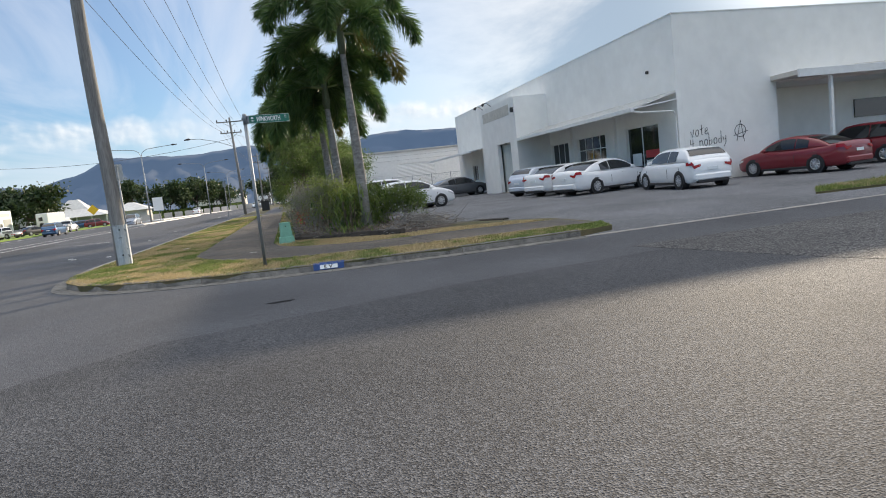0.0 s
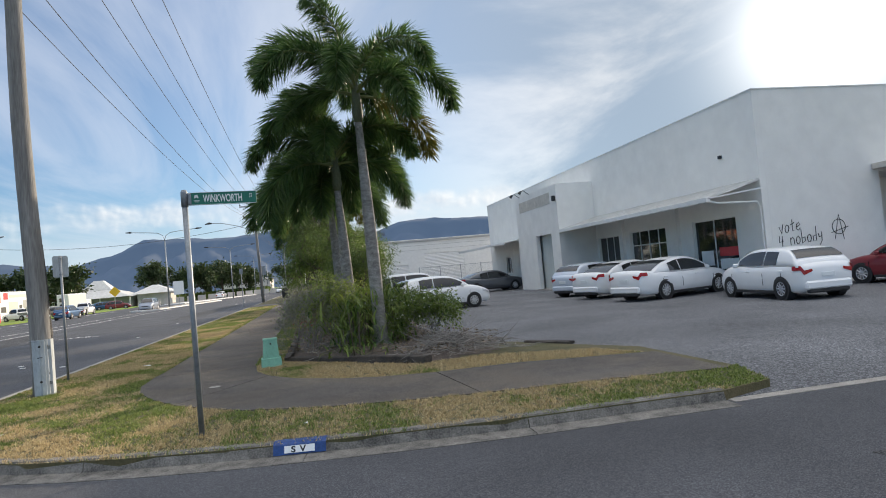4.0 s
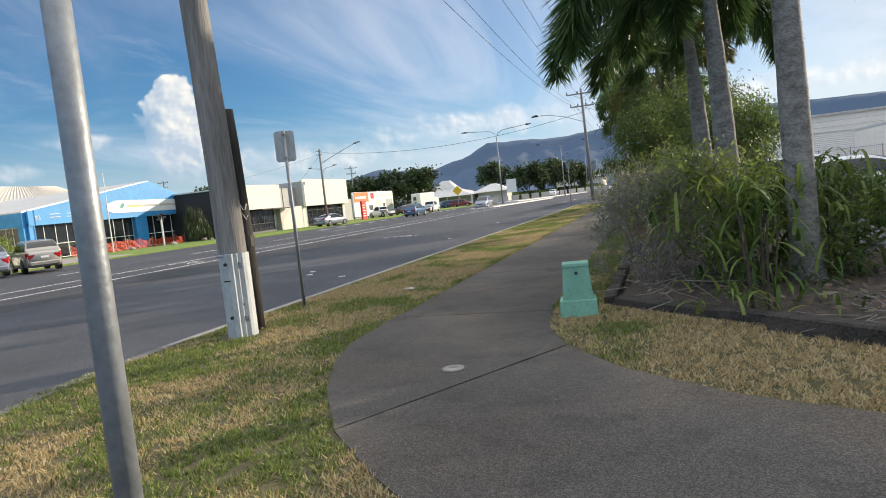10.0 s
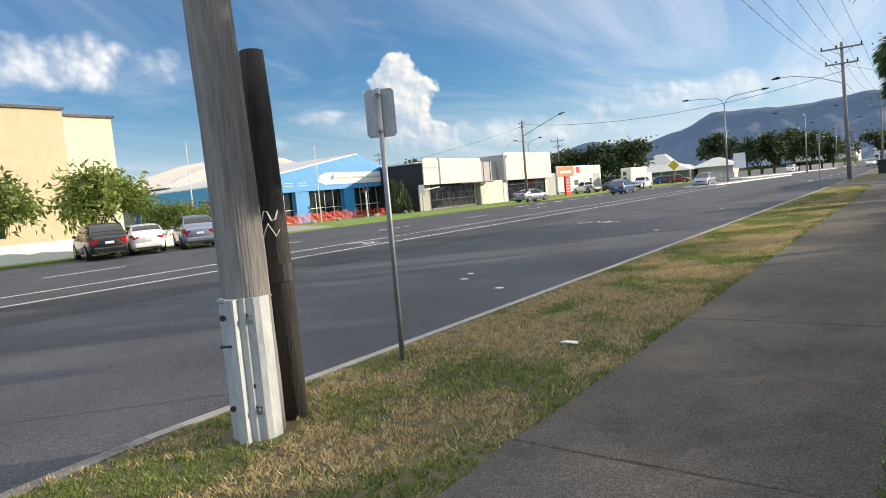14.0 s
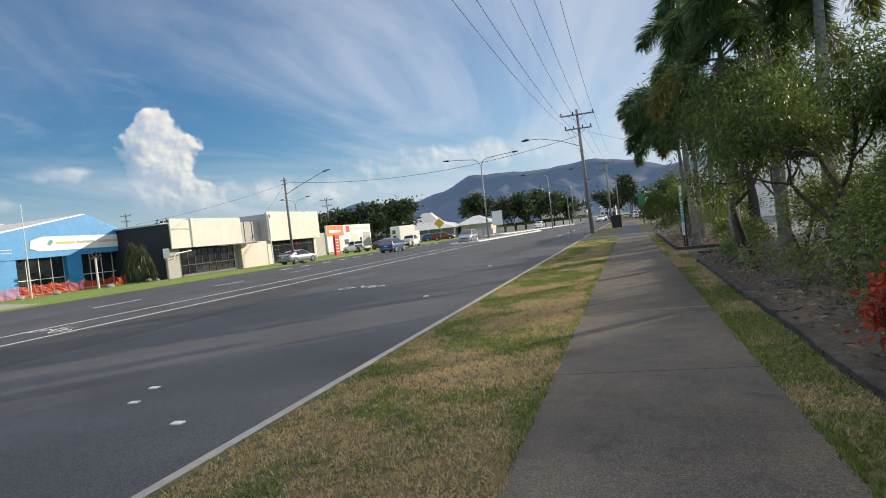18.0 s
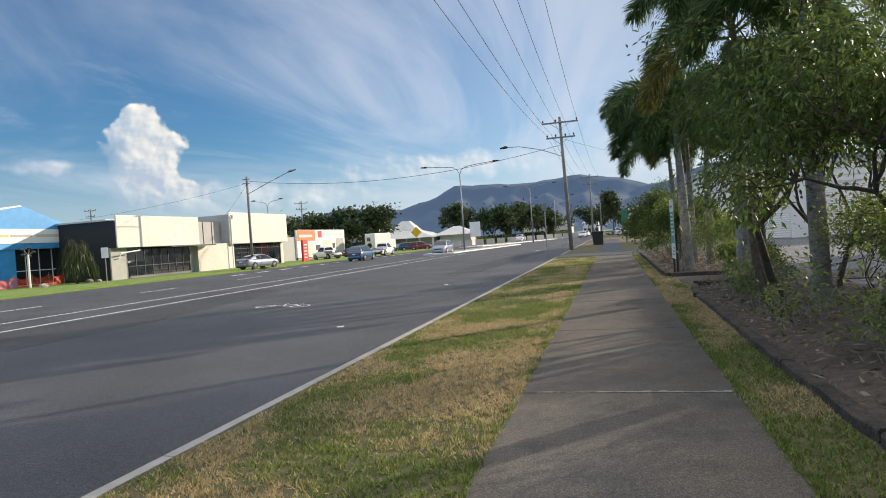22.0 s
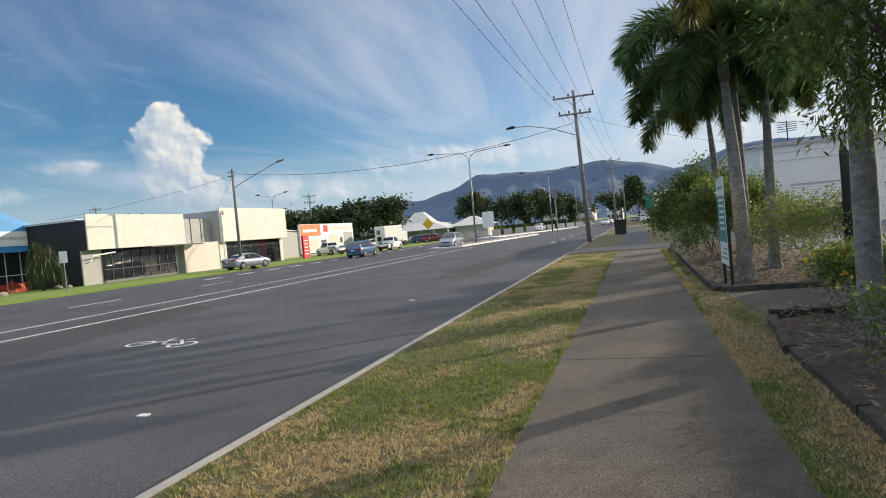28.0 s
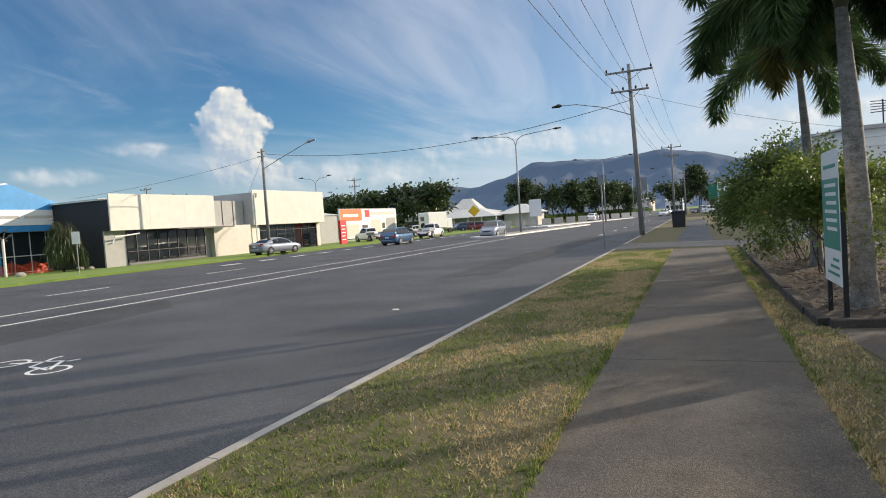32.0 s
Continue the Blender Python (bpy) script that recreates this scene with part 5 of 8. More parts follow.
FULL_PATH = CURVE_OUT + [(7.2, -11.05), (8.75, -11.3), (8.8, -9.3), (6.5, -8.72)] + CURVE_IN[::-1] + [(2.0, 0.0), (2.0, 60.0), (0.0, 60.0)]
INSIDE = [(2.0, -5.3), (2.1, -6.0), (2.4, -6.75), (2.9, -7.55), (3.6, -8.15), (4.3, -8.5), (5.1, -8.68), (6.5, -8.72), (8.6, -9.2), (8.2, -8.2), (6.3, -7.3), (5.2, -7.5), (4.15, -6.4), (2.6, -4.9), (2.6, 14.0), (3.0, 16.95), (2.72, 19.95), (2.4, 20.3), (2.4, 37.0), (2.0, 37.0)]


def lawn_keep(px, py):
    outer = in_poly(px, py, CORNER[1:] + [(8.6, -12.2), (8.9, -11.2)] + FULL_PATH[10:11] + CURVE_OUT[::-1] + [(0.0, 60.0)])
    return (outer | in_poly(px, py, INSIDE)) & ~in_poly(px, py, FULL_PATH) & ((px + 1.81) ** 2 + (py + 5.70) ** 2 > 0.08)


T1, d1 = blades(1400000, -2.6, 9.0, -12.4, 14.0, lawn_keep, 71)
T2, d2 = blades(220000, -2.6, 2.7, 14.0, 38.0, lawn_keep, 72)
# longer tufts creeping over the edges of the path
T3, d3 = blades(26000, -0.07, 0.035, -5.0, 38.0, lambda a, b: a < 9, 73, (0.02, 0.06))
T4, d4 = blades(20000, 1.97, 2.08, -5.0, 38.0, lambda a, b: a < 9, 74, (0.02, 0.06))
T5, d5 = blades(60000, 14.2, 26.0, -12.2, -9.5, lambda a, b: in_poly(a, b, STRIP), 75, (0.03, 0.1))
T, D = np.concatenate([T1, T2, T3, T4, T5]), np.concatenate([d1, d2, d3 - 0.2, d4 - 0.2, d5 - 0.2])
M["blade_dry"] = leafy("dry_blade", (0.36, 0.265, 0.13), (0.70, 0.57, 0.33), 0.32, 0.7)
M["blade_green"] = leafy("green_blade", (0.08, 0.13, 0.026), (0.32, 0.37, 0.105), 0.36, 0.6)
for nm, sel, mt, lb in (("dry_grass", D > 0.12, "blade_dry", "short straw-coloured dry grass"), ("green_grass", D <= 0.12, "blade_green", "short green grass in patches")):
    ob = new(nm, quads(nm, T[sel], M[mt]))
    tagged(ob, lb, "grass", kind="stuff")
# leaf litter on the beds
rng = np.random.default_rng(77)
n = 13000
px, py = rng.uniform(2.6, 7.4, n), rng.uniform(-7.4, 37, n)
k = in_poly(px, py, BED) | in_poly(px, py, BED2)
base = np.stack([px[k], py[k], np.full(k.sum(), 0.17) + rng.uniform(-0.01, 0.03, k.sum())], 1)
way = np.concatenate([rng.normal(size=(k.sum(), 2)), rng.normal(size=(k.sum(), 1)) * 0.25], 1)
M["litter"] = leafy("dead_leaf", (0.10, 0.07, 0.04), (0.38, 0.30, 0.22), 0.1, 0.8)
ob = new("leaf_litter", quads("leaf_litter", kites(base, way, rng.uniform(0.05, 0.16, k.sum()), rng.uniform(0.01, 0.04, k.sum())), M["litter"]))
tagged(ob, "scattered dead leaves and bark chips on the soil", "leaf litter", kind="stuff")


# ---- the white warehouse and its parking lot ----
WX, WY = 19.0, 0.65
w = thing("warehouse", "large cream rendered warehouse with metal awnings and shopfront", "building")
OPEN = [(2.2, 5.0, 0.1, 2.75), (7.1, 10.4, 0.1, 2.75), (11.6, 14.0, 0.7, 2.7), (30.2, 31.6, 1.0, 2.3)]   # y0, y1, z0, z1 in the lot side
bm = B()


def wall_with_holes(bm, axis, at0, at1, u0, u1, z1, holes, z0=-0.2):
    """A thick wall with openings right through, cut into upright strips."""
    us = sorted({u0, u1, *[h[0] for h in holes], *[h[1] for h in holes]})
    for a, b in zip(us, us[1:]):
        zs = [(z0, z1)]
        for h in holes:
            if h[0] <= a and h[1] >= b:
                zs = [(z0, h[2]), (h[3], z1)]
        for p, q in zs:
            if axis == "x":
                box(bm, at0, at1, a, b, p, q)
            else:
                box(bm, a, b, at0, at1, p, q)


wall_with_holes(bm, "x", WX, WX + 0.25, WY, 36.0, 7.1, OPEN)
bmesh.ops.remove_doubles(bm, verts=bm.verts[:], dist=0.001)
part("wall", bm, M["wall"], w)
bm = B()
wall_with_holes(bm, "y", WY - 0.006, WY + 0.25, WX + 0.25, 46.0, 7.1, [(24.0, 38.0, -0.2, 3.9)])
bmesh.ops.remove_doubles(bm, verts=bm.verts[:], dist=0.001)
part("wall", bm, M["wall"], w)
bm = B()
box(bm, 46.0, 46.25, WY, 36, -0.2, 7.1)
part("wall", bm, M["wall"], w)
bm = B()
box(bm, WX + 0.25, 46, 35.75, 36, -0.2, 7.1)
part("wall", bm, M["wall"], w)
bm = B()
box(bm, WX + 0.25, 46, WY + 0.25, 35.75, 6.4, 6.5)
part("roof", bm, M["roof"], w)
bm = B()
box(bm, WX - 0.03, WX + 0.28, WY - 0.03, 36.03, 7.1, 7.14)
box(bm, WX + 0.28, 46.2, WY - 0.03, WY + 0.28, 7.1, 7.14)
part("coping", bm, M["white"], w)
# rooms behind the glass
bm = B()
box(bm, 22.6, 22.8, 1.0, 17, -0.1, 3.4)
box(bm, WX + 0.25, 22.6, 1.0, 17, 3.0, 3.1)
box(bm, WX + 0.25, 22.6, 1.0, 17, -0.1, 0.06)
part("shop_interior", bm, M["trim"], w, "dim plain shop interior")
# porch recess at the front
bm = B()
box(bm, 24.0, 38.0, 3.0, 3.2, -0.1, 3.9)
box(bm, 38.0, 38.2, WY + 0.25, 3.2, -0.1, 3.9)
box(bm, 23.8, 24.0, WY + 0.25, 3.2, -0.1, 3.9)
box(bm, 24.0, 38.0, WY + 0.25, 3.0, 3.9, 4.0)
part("porch_wall", bm, M["wall"], w)
bm = B()
prism(bm, [(23.7, 3.98), (39, 4.25), (39, 4.45), (23.7, 4.18)], WY - 1.6, WY - 0.02, axis="y")
part("porch_roof", bm, M["trim"], w, "low pitched porch roof with a fascia")
bm = B()
box(bm, 23.65, 39.0, WY - 1.72, WY - 1.6, 3.86, 4.2, 0.01)
part("porch_fascia", bm, M["white"], w)
for x in (25.4, 28.7):
    bm = B()
    box(bm, x, x + 0.14, WY - 1.5, WY - 1.36, -0.05, 3.95, 0.01)
    part("porch_post", bm, M["white"], w)
bm = B()
box(bm, 30.6, 33.8, 2.93, 2.998, 2.1, 3.0)
part("porch_window", bm, M["glass"], w)


def shopfront(y0, y1, z0, z1, posts, rail, door=False):
    bm = B()
    X = WX + 0.10
    t = 0.045
    box(bm, X, X + 0.07, y0, y0 + t, z0, z1)
    box(bm, X, X + 0.07, y1 - t, y1, z0, z1)
    box(bm, X, X + 0.07, y0 + t, y1 - t, z0, z0 + t)
    box(bm, X, X + 0.07, y0 + t, y1 - t, z1 - t, z1)
    for p in posts:
        box(bm, X, X + 0.07, p - t / 2, p + t / 2, z0 + t, z1 - t)
    if rail:
        box(bm, X + 0.004, X + 0.066, y0 + t, y1 - t, rail - t / 2, rail + t / 2)
    win = part("shop_window", bm, M["white"], w, "pale aluminium window frame")
    edges = [y0 + t] + [q for p in posts for q in (p - t / 2, p + t / 2)] + [y1 - t]
    rows = [(z0 + t, rail - t / 2), (rail + t / 2, z1 - t)] if rail else [(z0 + t, z1 - t)]
    for a, b in zip(edges[::2], edges[1::2]):
        for za, zb in rows:
            bm = B()
            box(bm, X + 0.03, X + 0.036, a, b, za, zb)
            part("pane", bm, M["glass"], win)
    return win


shopfront(2.2, 5.0, 0.1, 2.75, [3.7], None)
shopfront(7.1, 10.4, 0.1, 2.75, [7.9, 8.75, 9.6], 2.05)
shopfront(11.6, 14.0, 0.7, 2.7, [12.4, 13.2], None)
shopfront(30.2, 31.6, 1.0, 2.3, [30.9], None)
# poster boards inside the first window
for i, (ya, yb, za, zb, mt) in enumerate(((2.35, 3.5, 1.25, 1.6, "red"), (2.4, 3.5, 0.75, 1.15, "white_sign"), (3.9, 4.7, 0.9, 1.5, "white_sign"))):
    bm = B()
    box(bm, WX + 0.118, WX + 0.124, ya, yb, za, zb)
    part("poster", bm, M[mt], w)
# long awning on the lot side
bm = B()
prism(bm, [(WX, 3.86), (WX, 3.93), (16.9, 3.38), (16.9, 3.31)], WY + 0.05, 14.15, axis="y")
aw = part("awning", bm, M["roof"], w, "sloping corrugated metal awning")
bm = B()
y = WY + 0.1
while y < 14.1:
    prism(bm, [(WX, 3.93), (WX, 3.95), (16.9, 3.40), (16.9, 3.38)], y, y + 0.06, axis="y")
    y += 0.24
part("rib", bm, M["roof"], aw)["kind"] = "stuff"
bm = B()
box(bm, 16.78, 16.9, WY, 14.15, 3.2, 3.38, 0.012)
part("gutter", bm, M["white"], aw)
bm = B()
box(bm, 16.9, 16.96, WY, WY + 0.05, 3.22, 3.34)
prism(bm, [(WX, 3.55), (WX, 3.6), (16.9, 3.36), (16.9, 3.31)], WY, WY + 0.05, axis="y")
tube(bm, [(17.6, WY + 0.03, 3.5), (18.4, WY + 0.03, 3.72)], 0.02, 6)
part("bracket", bm, M["white"], aw)
bm = B()
tube(bm, [(16.85, WY + 0.1, 3.25), (17.3, WY + 0.05, 3.15), (18.8, WY + 0.02, 3.1), (18.93, WY + 0.05, 2.9), (18.93, WY + 0.05, 0.0)], 0.035, 8)
part("downpipe", bm, M["white"], w)
for y in (5.9, 10.9):
    bm = B()
    box(bm, WX - 0.16, WX, y, y + 0.3, -0.05, 3.75)
    part("pier", bm, M["wall"], w)
# projecting entrance block with pillars
bm = B()
wall_with_holes(bm, "x", 16.8, 17.05, 14.2, 21.4, 5.95, [(15.4, 18.0, -0.2, 3.25)])
part("entrance_wall", bm, M["wall"], w)
bm = B()
box(bm, 17.05, WX, 14.2, 14.45, -0.1, 5.95)
box(bm, 17.05, WX, 21.15, 21.4, -0.1, 5.95)
box(bm, 17.05, WX, 14.45, 21.15, 5.75, 5.85)
part("entrance_side", bm, M["wall"], w)
bm = B()
box(bm, 17.2, 17.26, 15.2, 18.3, -0.05, 3.3)
part("entrance_glass", bm, surf("curtain", (0.56, 0.6, 0.58), 0.7, vary=0.08, scale=3, stretch=(1, 6, 0.3)), w, "pale curtained glazing")
bm = B()
box(bm, 16.7, 18.6, 15.2, 18.2, -0.1, 0.02)
part("step", bm, M["concrete"], w)
bm = B()
box(bm, 16.785, 16.798, 15.2, 20.6, 4.95, 5.6)
part("sign_ghost", bm, surf("weathered_render", (0.62, 0.59, 0.53), 0.9, vary=0.12, scale=4), w, "stained patch where a sign has been removed")
# further block with its own awning
bm = B()
prism(bm, [(WX, 3.55), (WX, 3.62), (15.9, 3.2), (15.9, 3.13)], 21.5, 35.0, axis="y")
part("awning", bm, M["roof"], w)
bm = B()
box(bm, 15.8, 15.9, 21.5, 35.0, 3.05, 3.22, 0.01)
part("gutter", bm, M["white"], w)
for i, y in enumerate((18.6, 20.4)):
    bm = B()
    tube(bm, [(16.8, y, 5.95), (16.45, y, 6.2), (16.3, y, 6.15)], 0.02, 6)
    tube(bm, [(16.32, y, 6.17), (16.18, y, 6.02)], [0.06, 0.1], 10)
    part("flood_lamp", bm, M["plastic"], w, "small dark flood lamp")
bm = B()
box(bm, 16.62, 16.8, 14.3, 14.5, 5.02, 5.3, 0.02)
part("wall_lamp", bm, M["plastic"], w, "small dark wall lantern")
bm = B()
box(bm, WX - 0.1, WX, 2.6, 2.75, 5.0, 5.12, 0.01)
part("vent", bm, M["plastic"], w)
# spray-painted words on the front wall
STROKES = {
    "v": [[(0, 0), (0.3, -1), (0.6, 0.1)]], "t": [[(0.3, 0.6), (0.28, -0.9), (0.5, -1)], [(0, 0), (0.6, 0.06)]], "e": [[(0, -0.5), (0.6, -0.4), (0.45, 0), (0.1, -0.1), (0, -0.7), (0.3, -1), (0.62, -0.85)]],
    "o": [[(0.3 + 0.3 * math.cos(a * 0.7), -0.5 + 0.5 * math.sin(a * 0.7)) for a in range(10)]], "4": [[(0.1, 0.4), (0, -0.4), (0.65, -0.35)], [(0.5, 0.3), (0.45, -1.1)]],
    "n": [[(0, 0), (0, -1)], [(0, -0.3), (0.3, 0), (0.52, -0.3), (0.55, -1)]], "b": [[(0, 0.9), (0.03, -1), (0.5, -0.8), (0.5, -0.25), (0.05, -0.3)]], "d": [[(0.55, 0.9), (0.5, -1), (0.05, -0.85), (0.05, -0.3), (0.5, -0.25)]],
    "y": [[(0, 0), (0.1, -0.5), (0.5, -0.5)], [(0.55, 0.05), (0.5, -1.1), (0.1, -1.6)]]}


def sprayed(word, x, z, h, slope):
    for ch in word:
        if ch != " ":
            bm = B()
            for st in STROKES[ch]:
                tube(bm, [(x + px * h, WY - 0.012, z + (py + 1) * h + slope * px) for px, py in st], 0.014, 5)
            part("graffiti", bm, M["graffiti"], w, "dark spray-painted letter")
        x += h * 0.86
        z += slope * h


sprayed("vote", 19.55, 1.86, 0.27, 0.1)
sprayed("4 nobody", 19.5, 1.42, 0.27, 0.06)
bm = B()
tube(bm, [(22.02 + 0.28 * math.cos(radians(a)), WY - 0.012, 1.98 + 0.27 * math.sin(radians(a))) for a in range(0, 361, 24)], 0.013, 5)
for q in ([(21.82, 1.55), (22.05, 2.42), (22.2, 1.5)], [(21.68, 1.78), (22.42, 1.96)]):
    tube(bm, [(x, WY - 0.013, z) for x, z in q], 0.013, 5)
part("graffiti", bm, M["graffiti"], w, "circled letter sprayed in dark paint")

# far shed with roller doors, a fence and gate
f = thing("shed", "long white metal shed with roller doors across the lot", "building")
bm = B()
wall_with_holes(bm, "y", 52.0, 52.25, 9.0, 40.0, 5.4, [(15.7, 20.3, -0.2, 3.9), (10.6, 13.8, -0.2, 2.75)])
bmesh.ops.remove_doubles(bm, verts=bm.verts[:], dist=0.001)
part("wall", bm, M["white"], f)
bm = B()
prism(bm, [(52.25, -0.2), (80, -0.2), (80, 5.35), (66, 6.15), (52.25, 5.35)], 9.0, 9.25, axis="x")
part("wall", bm, M["white"], f)
bm = B()
prism(bm, [(52.0, 5.4), (66, 6.2), (80, 5.4), (80, 5.5), (66, 6.3), (52.0, 5.5)], 8.8, 40.2, axis="x")
part("roof", bm, M["roof"], f)
bm = B()
box(bm, 8.8, 40.2, 51.85, 52.0, 5.25, 5.5, 0.02)
part("gutter", bm, M["wall_grey"], f)
bm = B()
for i in range(2):
    box(bm, 9.05, 39.9, 51.975, 52.0, 4.3 + 0.5 * i, 4.325 + 0.5 * i)
part("rib", bm, M["wall_grey"], f)["kind"] = "stuff"
for x0, x1, h in ((15.7, 20.3, 3.9), (10.6, 13.8, 2.75)):
    bm = B()
    n = int(h / 0.16)
    for i in range(n):
        prism(bm, [(52.1, h * i / n), (52.07, h * (i + 0.5) / n), (52.1, h * (i + 1) / n), (52.16, h * (i + 1) / n), (52.16, h * i / n)], x0, x1, axis="x")
    part("roller_door", bm, M["white"], f, "white ribbed roller door")["kind"] = "stuff"
gt = thing("yard_gate", "tall grey chain-link yard gate and fence", "gate", at=(0, 46.0, 0))
for x in [14.0 + 2.2 * i for i in range(6)]:
    bm = B()
    tube(bm, [(x, 0, -0.1), (x, 0, 2.3)], 0.035, 8)
    part("post", bm, M["steel"], gt)
for z in (0.1, 2.2):
    bm = B()
    tube(bm, [(14, 0, z), (25, 0, z)], 0.022, 6)
    part("rail", bm, M["steel"], gt)
bm = B()
for i in range(88):
    x = 14.06 + 0.125 * i
    tube(bm, [(x, 0.0, 0.1), (x, 0.0, 2.2)], 0.006, 3, caps=False)
part("mesh_wires", bm, M["steel"], gt)["kind"] = "stuff"
# aerial on the shed
a = thing("roof_aerial", "small dark aerial on the shed roof", "aerial", at=(11.0, 53.5, 5.6))
bm = B()
tube(bm, [(0, 0, -0.2), (0, 0, 1.4)], 0.04, 6)
for i in range(5):
    tube(bm, [(-0.6, 0, 0.7 + 0.16 * i), (0.6, 0, 0.75 + 0.13 * i)], 0.025, 4)
part("aerial", bm, M["plastic"], a)


# ---- vehicles ----
def car_paint(name, col, metal=0.0):
    m, nt, b = node_mat(name)
    n = nt.nodes.new("ShaderNodeTexNoise")
    n.inputs["Scale"].default_value = 3.0
    tc = nt.nodes.new("ShaderNodeTexCoord")
    nt.links.new(tc.outputs["Object"], n.inputs["Vector"])
    mx = nt.nodes.new("ShaderNodeMix")
    mx.data_type = "RGBA"
    mx.inputs[6].default_value, mx.inputs[7].default_value = (*[c * 0.9 for c in col], 1), (*col, 1)
    nt.links.new(n.outputs["Fac"], mx.inputs["Factor"])
    nt.links.new(mx.outputs[2], b.inputs["Base Color"])
    b.inputs["Roughness"].default_value, b.inputs["Metallic"].default_value = 0.35, metal
    b.inputs["Coat Weight"].default_value, b.inputs["Coat Roughness"].default_value = 0.7, 0.06
    return m


PAINT = {k: car_paint("paint_" + k, c, mt) for k, c, mt in (("white", (0.86, 0.87, 0.88), 0), ("red", (0.21, 0.013, 0.022), 0.1), ("grey", (0.12, 0.13, 0.145), 0.5), ("silver", (0.24, 0.28, 0.35), 0.5),
         ("gold", (0.42, 0.40, 0.36), 0.5), ("black", (0.012, 0.012, 0.014), 0.1), ("blue", (0.03, 0.10, 0.22), 0.4), ("lilac", (0.60, 0.66, 0.75), 0.2))}
M["glass_car"] = glass_dark("car_glass", (0.012, 0.014, 0.016), 0.03)
WHEELS = {}


def wheel_meshes(r):
    if r in WHEELS:
        return WHEELS[r]
    bm = B()
    prof = [(-0.10, r * 0.62), (-0.11, r * 0.9), (-0.08, r), (0.08, r), (0.11, r * 0.9), (0.10, r * 0.62)]
    n = 24
    rings = [[bm.verts.new((rr * math.cos(2 * math.pi * k / n), y, rr * math.sin(2 * math.pi * k / n))) for y, rr in prof] for k in range(n)]
    for k in range(n):
        a, b = rings[k], rings[(k + 1) % n]
        for j in range(len(prof) - 1):
            bm.faces.new((a[j], a[j + 1], b[j + 1], b[j]))
    bmesh.ops.recalc_face_normals(bm, faces=bm.faces[:])
    tyre = mesh_of("tyre", bm, M["rubber"], True)
    bm = B()
    R = r * 0.63
    tube(bm, [(0, 0.06, 0), (0, 0.062, 0)], [R, R], n, mi=1)
    tube(bm, [(0, -0.10, 0), (0, 0.10, 0)], [R, R], n, caps=False)
    for k in range(10):
        a = 2 * math.pi * k / 10
        c, s_ = math.cos(a), math.sin(a)
        tube(bm, [(0.05 * c, -0.09, 0.05 * s_), (R * 0.97 * c, -0.08, R * 0.97 * s_)], [0.03, 0.024], 6)
        tube(bm, [(0.05 * c, 0.09, 0.05 * s_), (R * 0.97 * c, 0.085, R * 0.97 * s_)], [0.03, 0.024], 6)
    tube(bm, [(0, -0.1, 0), (0, 0.1, 0)], [0.055, 0.055], 10)
    for yy in (-0.088, 0.088):
        tube(bm, [(R * 0.95 * math.cos(2 * math.pi * k / 20), yy, R * 0.95 * math.sin(2 * math.pi * k / 20)) for k in range(21)], 0.018, 5, caps=False)
    rim = mesh_of("rim", bm, [M["alloy"], M["plastic"]])
    WHEELS[r] = (tyre, rim)
    return WHEELS[r]


SHAPES = {  # length, width, height, wheel radius, wheelbase, front overhang, belt, bonnet and boot heights, cabin stations from nose to tail
    "sedan": dict(L=4.85, W=1.83, H=1.45, r=0.335, wb=2.8, fo=0.95, belt=0.94, hood=0.86, boot=1.06, cab=(1.1, 2.1, 3.25, 4.4), nose=0.64),
    "hatch": dict(L=4.3, W=1.78, H=1.47, r=0.32, wb=2.62, fo=0.9, belt=0.96, hood=0.9, boot=1.0, cab=(0.95, 1.85, 3.6, 4.2), nose=0.66),
    "suv": dict(L=4.65, W=1.88, H=1.7, r=0.36, wb=2.7, fo=0.92, belt=1.06, hood=1.02, boot=1.08, cab=(1.1, 1.9, 3.95, 4.56), nose=0.74),
    "ute": dict(L=5.2, W=1.85, H=1.78, r=0.375, wb=3.1, fo=0.95, belt=1.08, hood=1.05, boot=0.75, cab=(1.25, 1.9, 2.95, 3.2), nose=0.75),
}


def ease(keys, s_):
    """Smooth curve through (s, value) keys."""
    if s_ <= keys[0][0]:
        return keys[0][1]
    for i in range(len(keys) - 1):
        (p, v), (q, w_) = keys[i], keys[i + 1]
        if s_ <= q:
            m0 = (w_ - keys[i - 1][1]) / (q - keys[i - 1][0]) if i else (w_ - v) / (q - p)
            m1 = (keys[i + 2][1] - v) / (keys[i + 2][0] - p) if i + 2 < len(keys) else (w_ - v) / (q - p)
            h, u = q - p, (s_ - p) / (q - p)
            return v * (2 * u ** 3 - 3 * u * u + 1) + m0 * h * (u ** 3 - 2 * u * u + u) + w_ * (3 * u * u - 2 * u ** 3) + m1 * h * (u ** 3 - u * u)
    return keys[-1][1]


def strip(bm, rows, close=False):
    """Faces between rows of points."""
    R = [[bm.verts.new(p) for p in row] for row in rows]
    for p, q in zip(R, R[1:]):
        for j in range(len(p) - 1):
            bm.faces.new((p[j], q[j], q[j + 1], p[j + 1]))
        if close:
            bm.faces.new((p[-1], q[-1], q[0], p[0]))
    if close:
        bm.faces.new(R[0])
        bm.faces.new(R[-1][::-1])
    bmesh.ops.recalc_face_normals(bm, faces=bm.faces[:])
    return bm


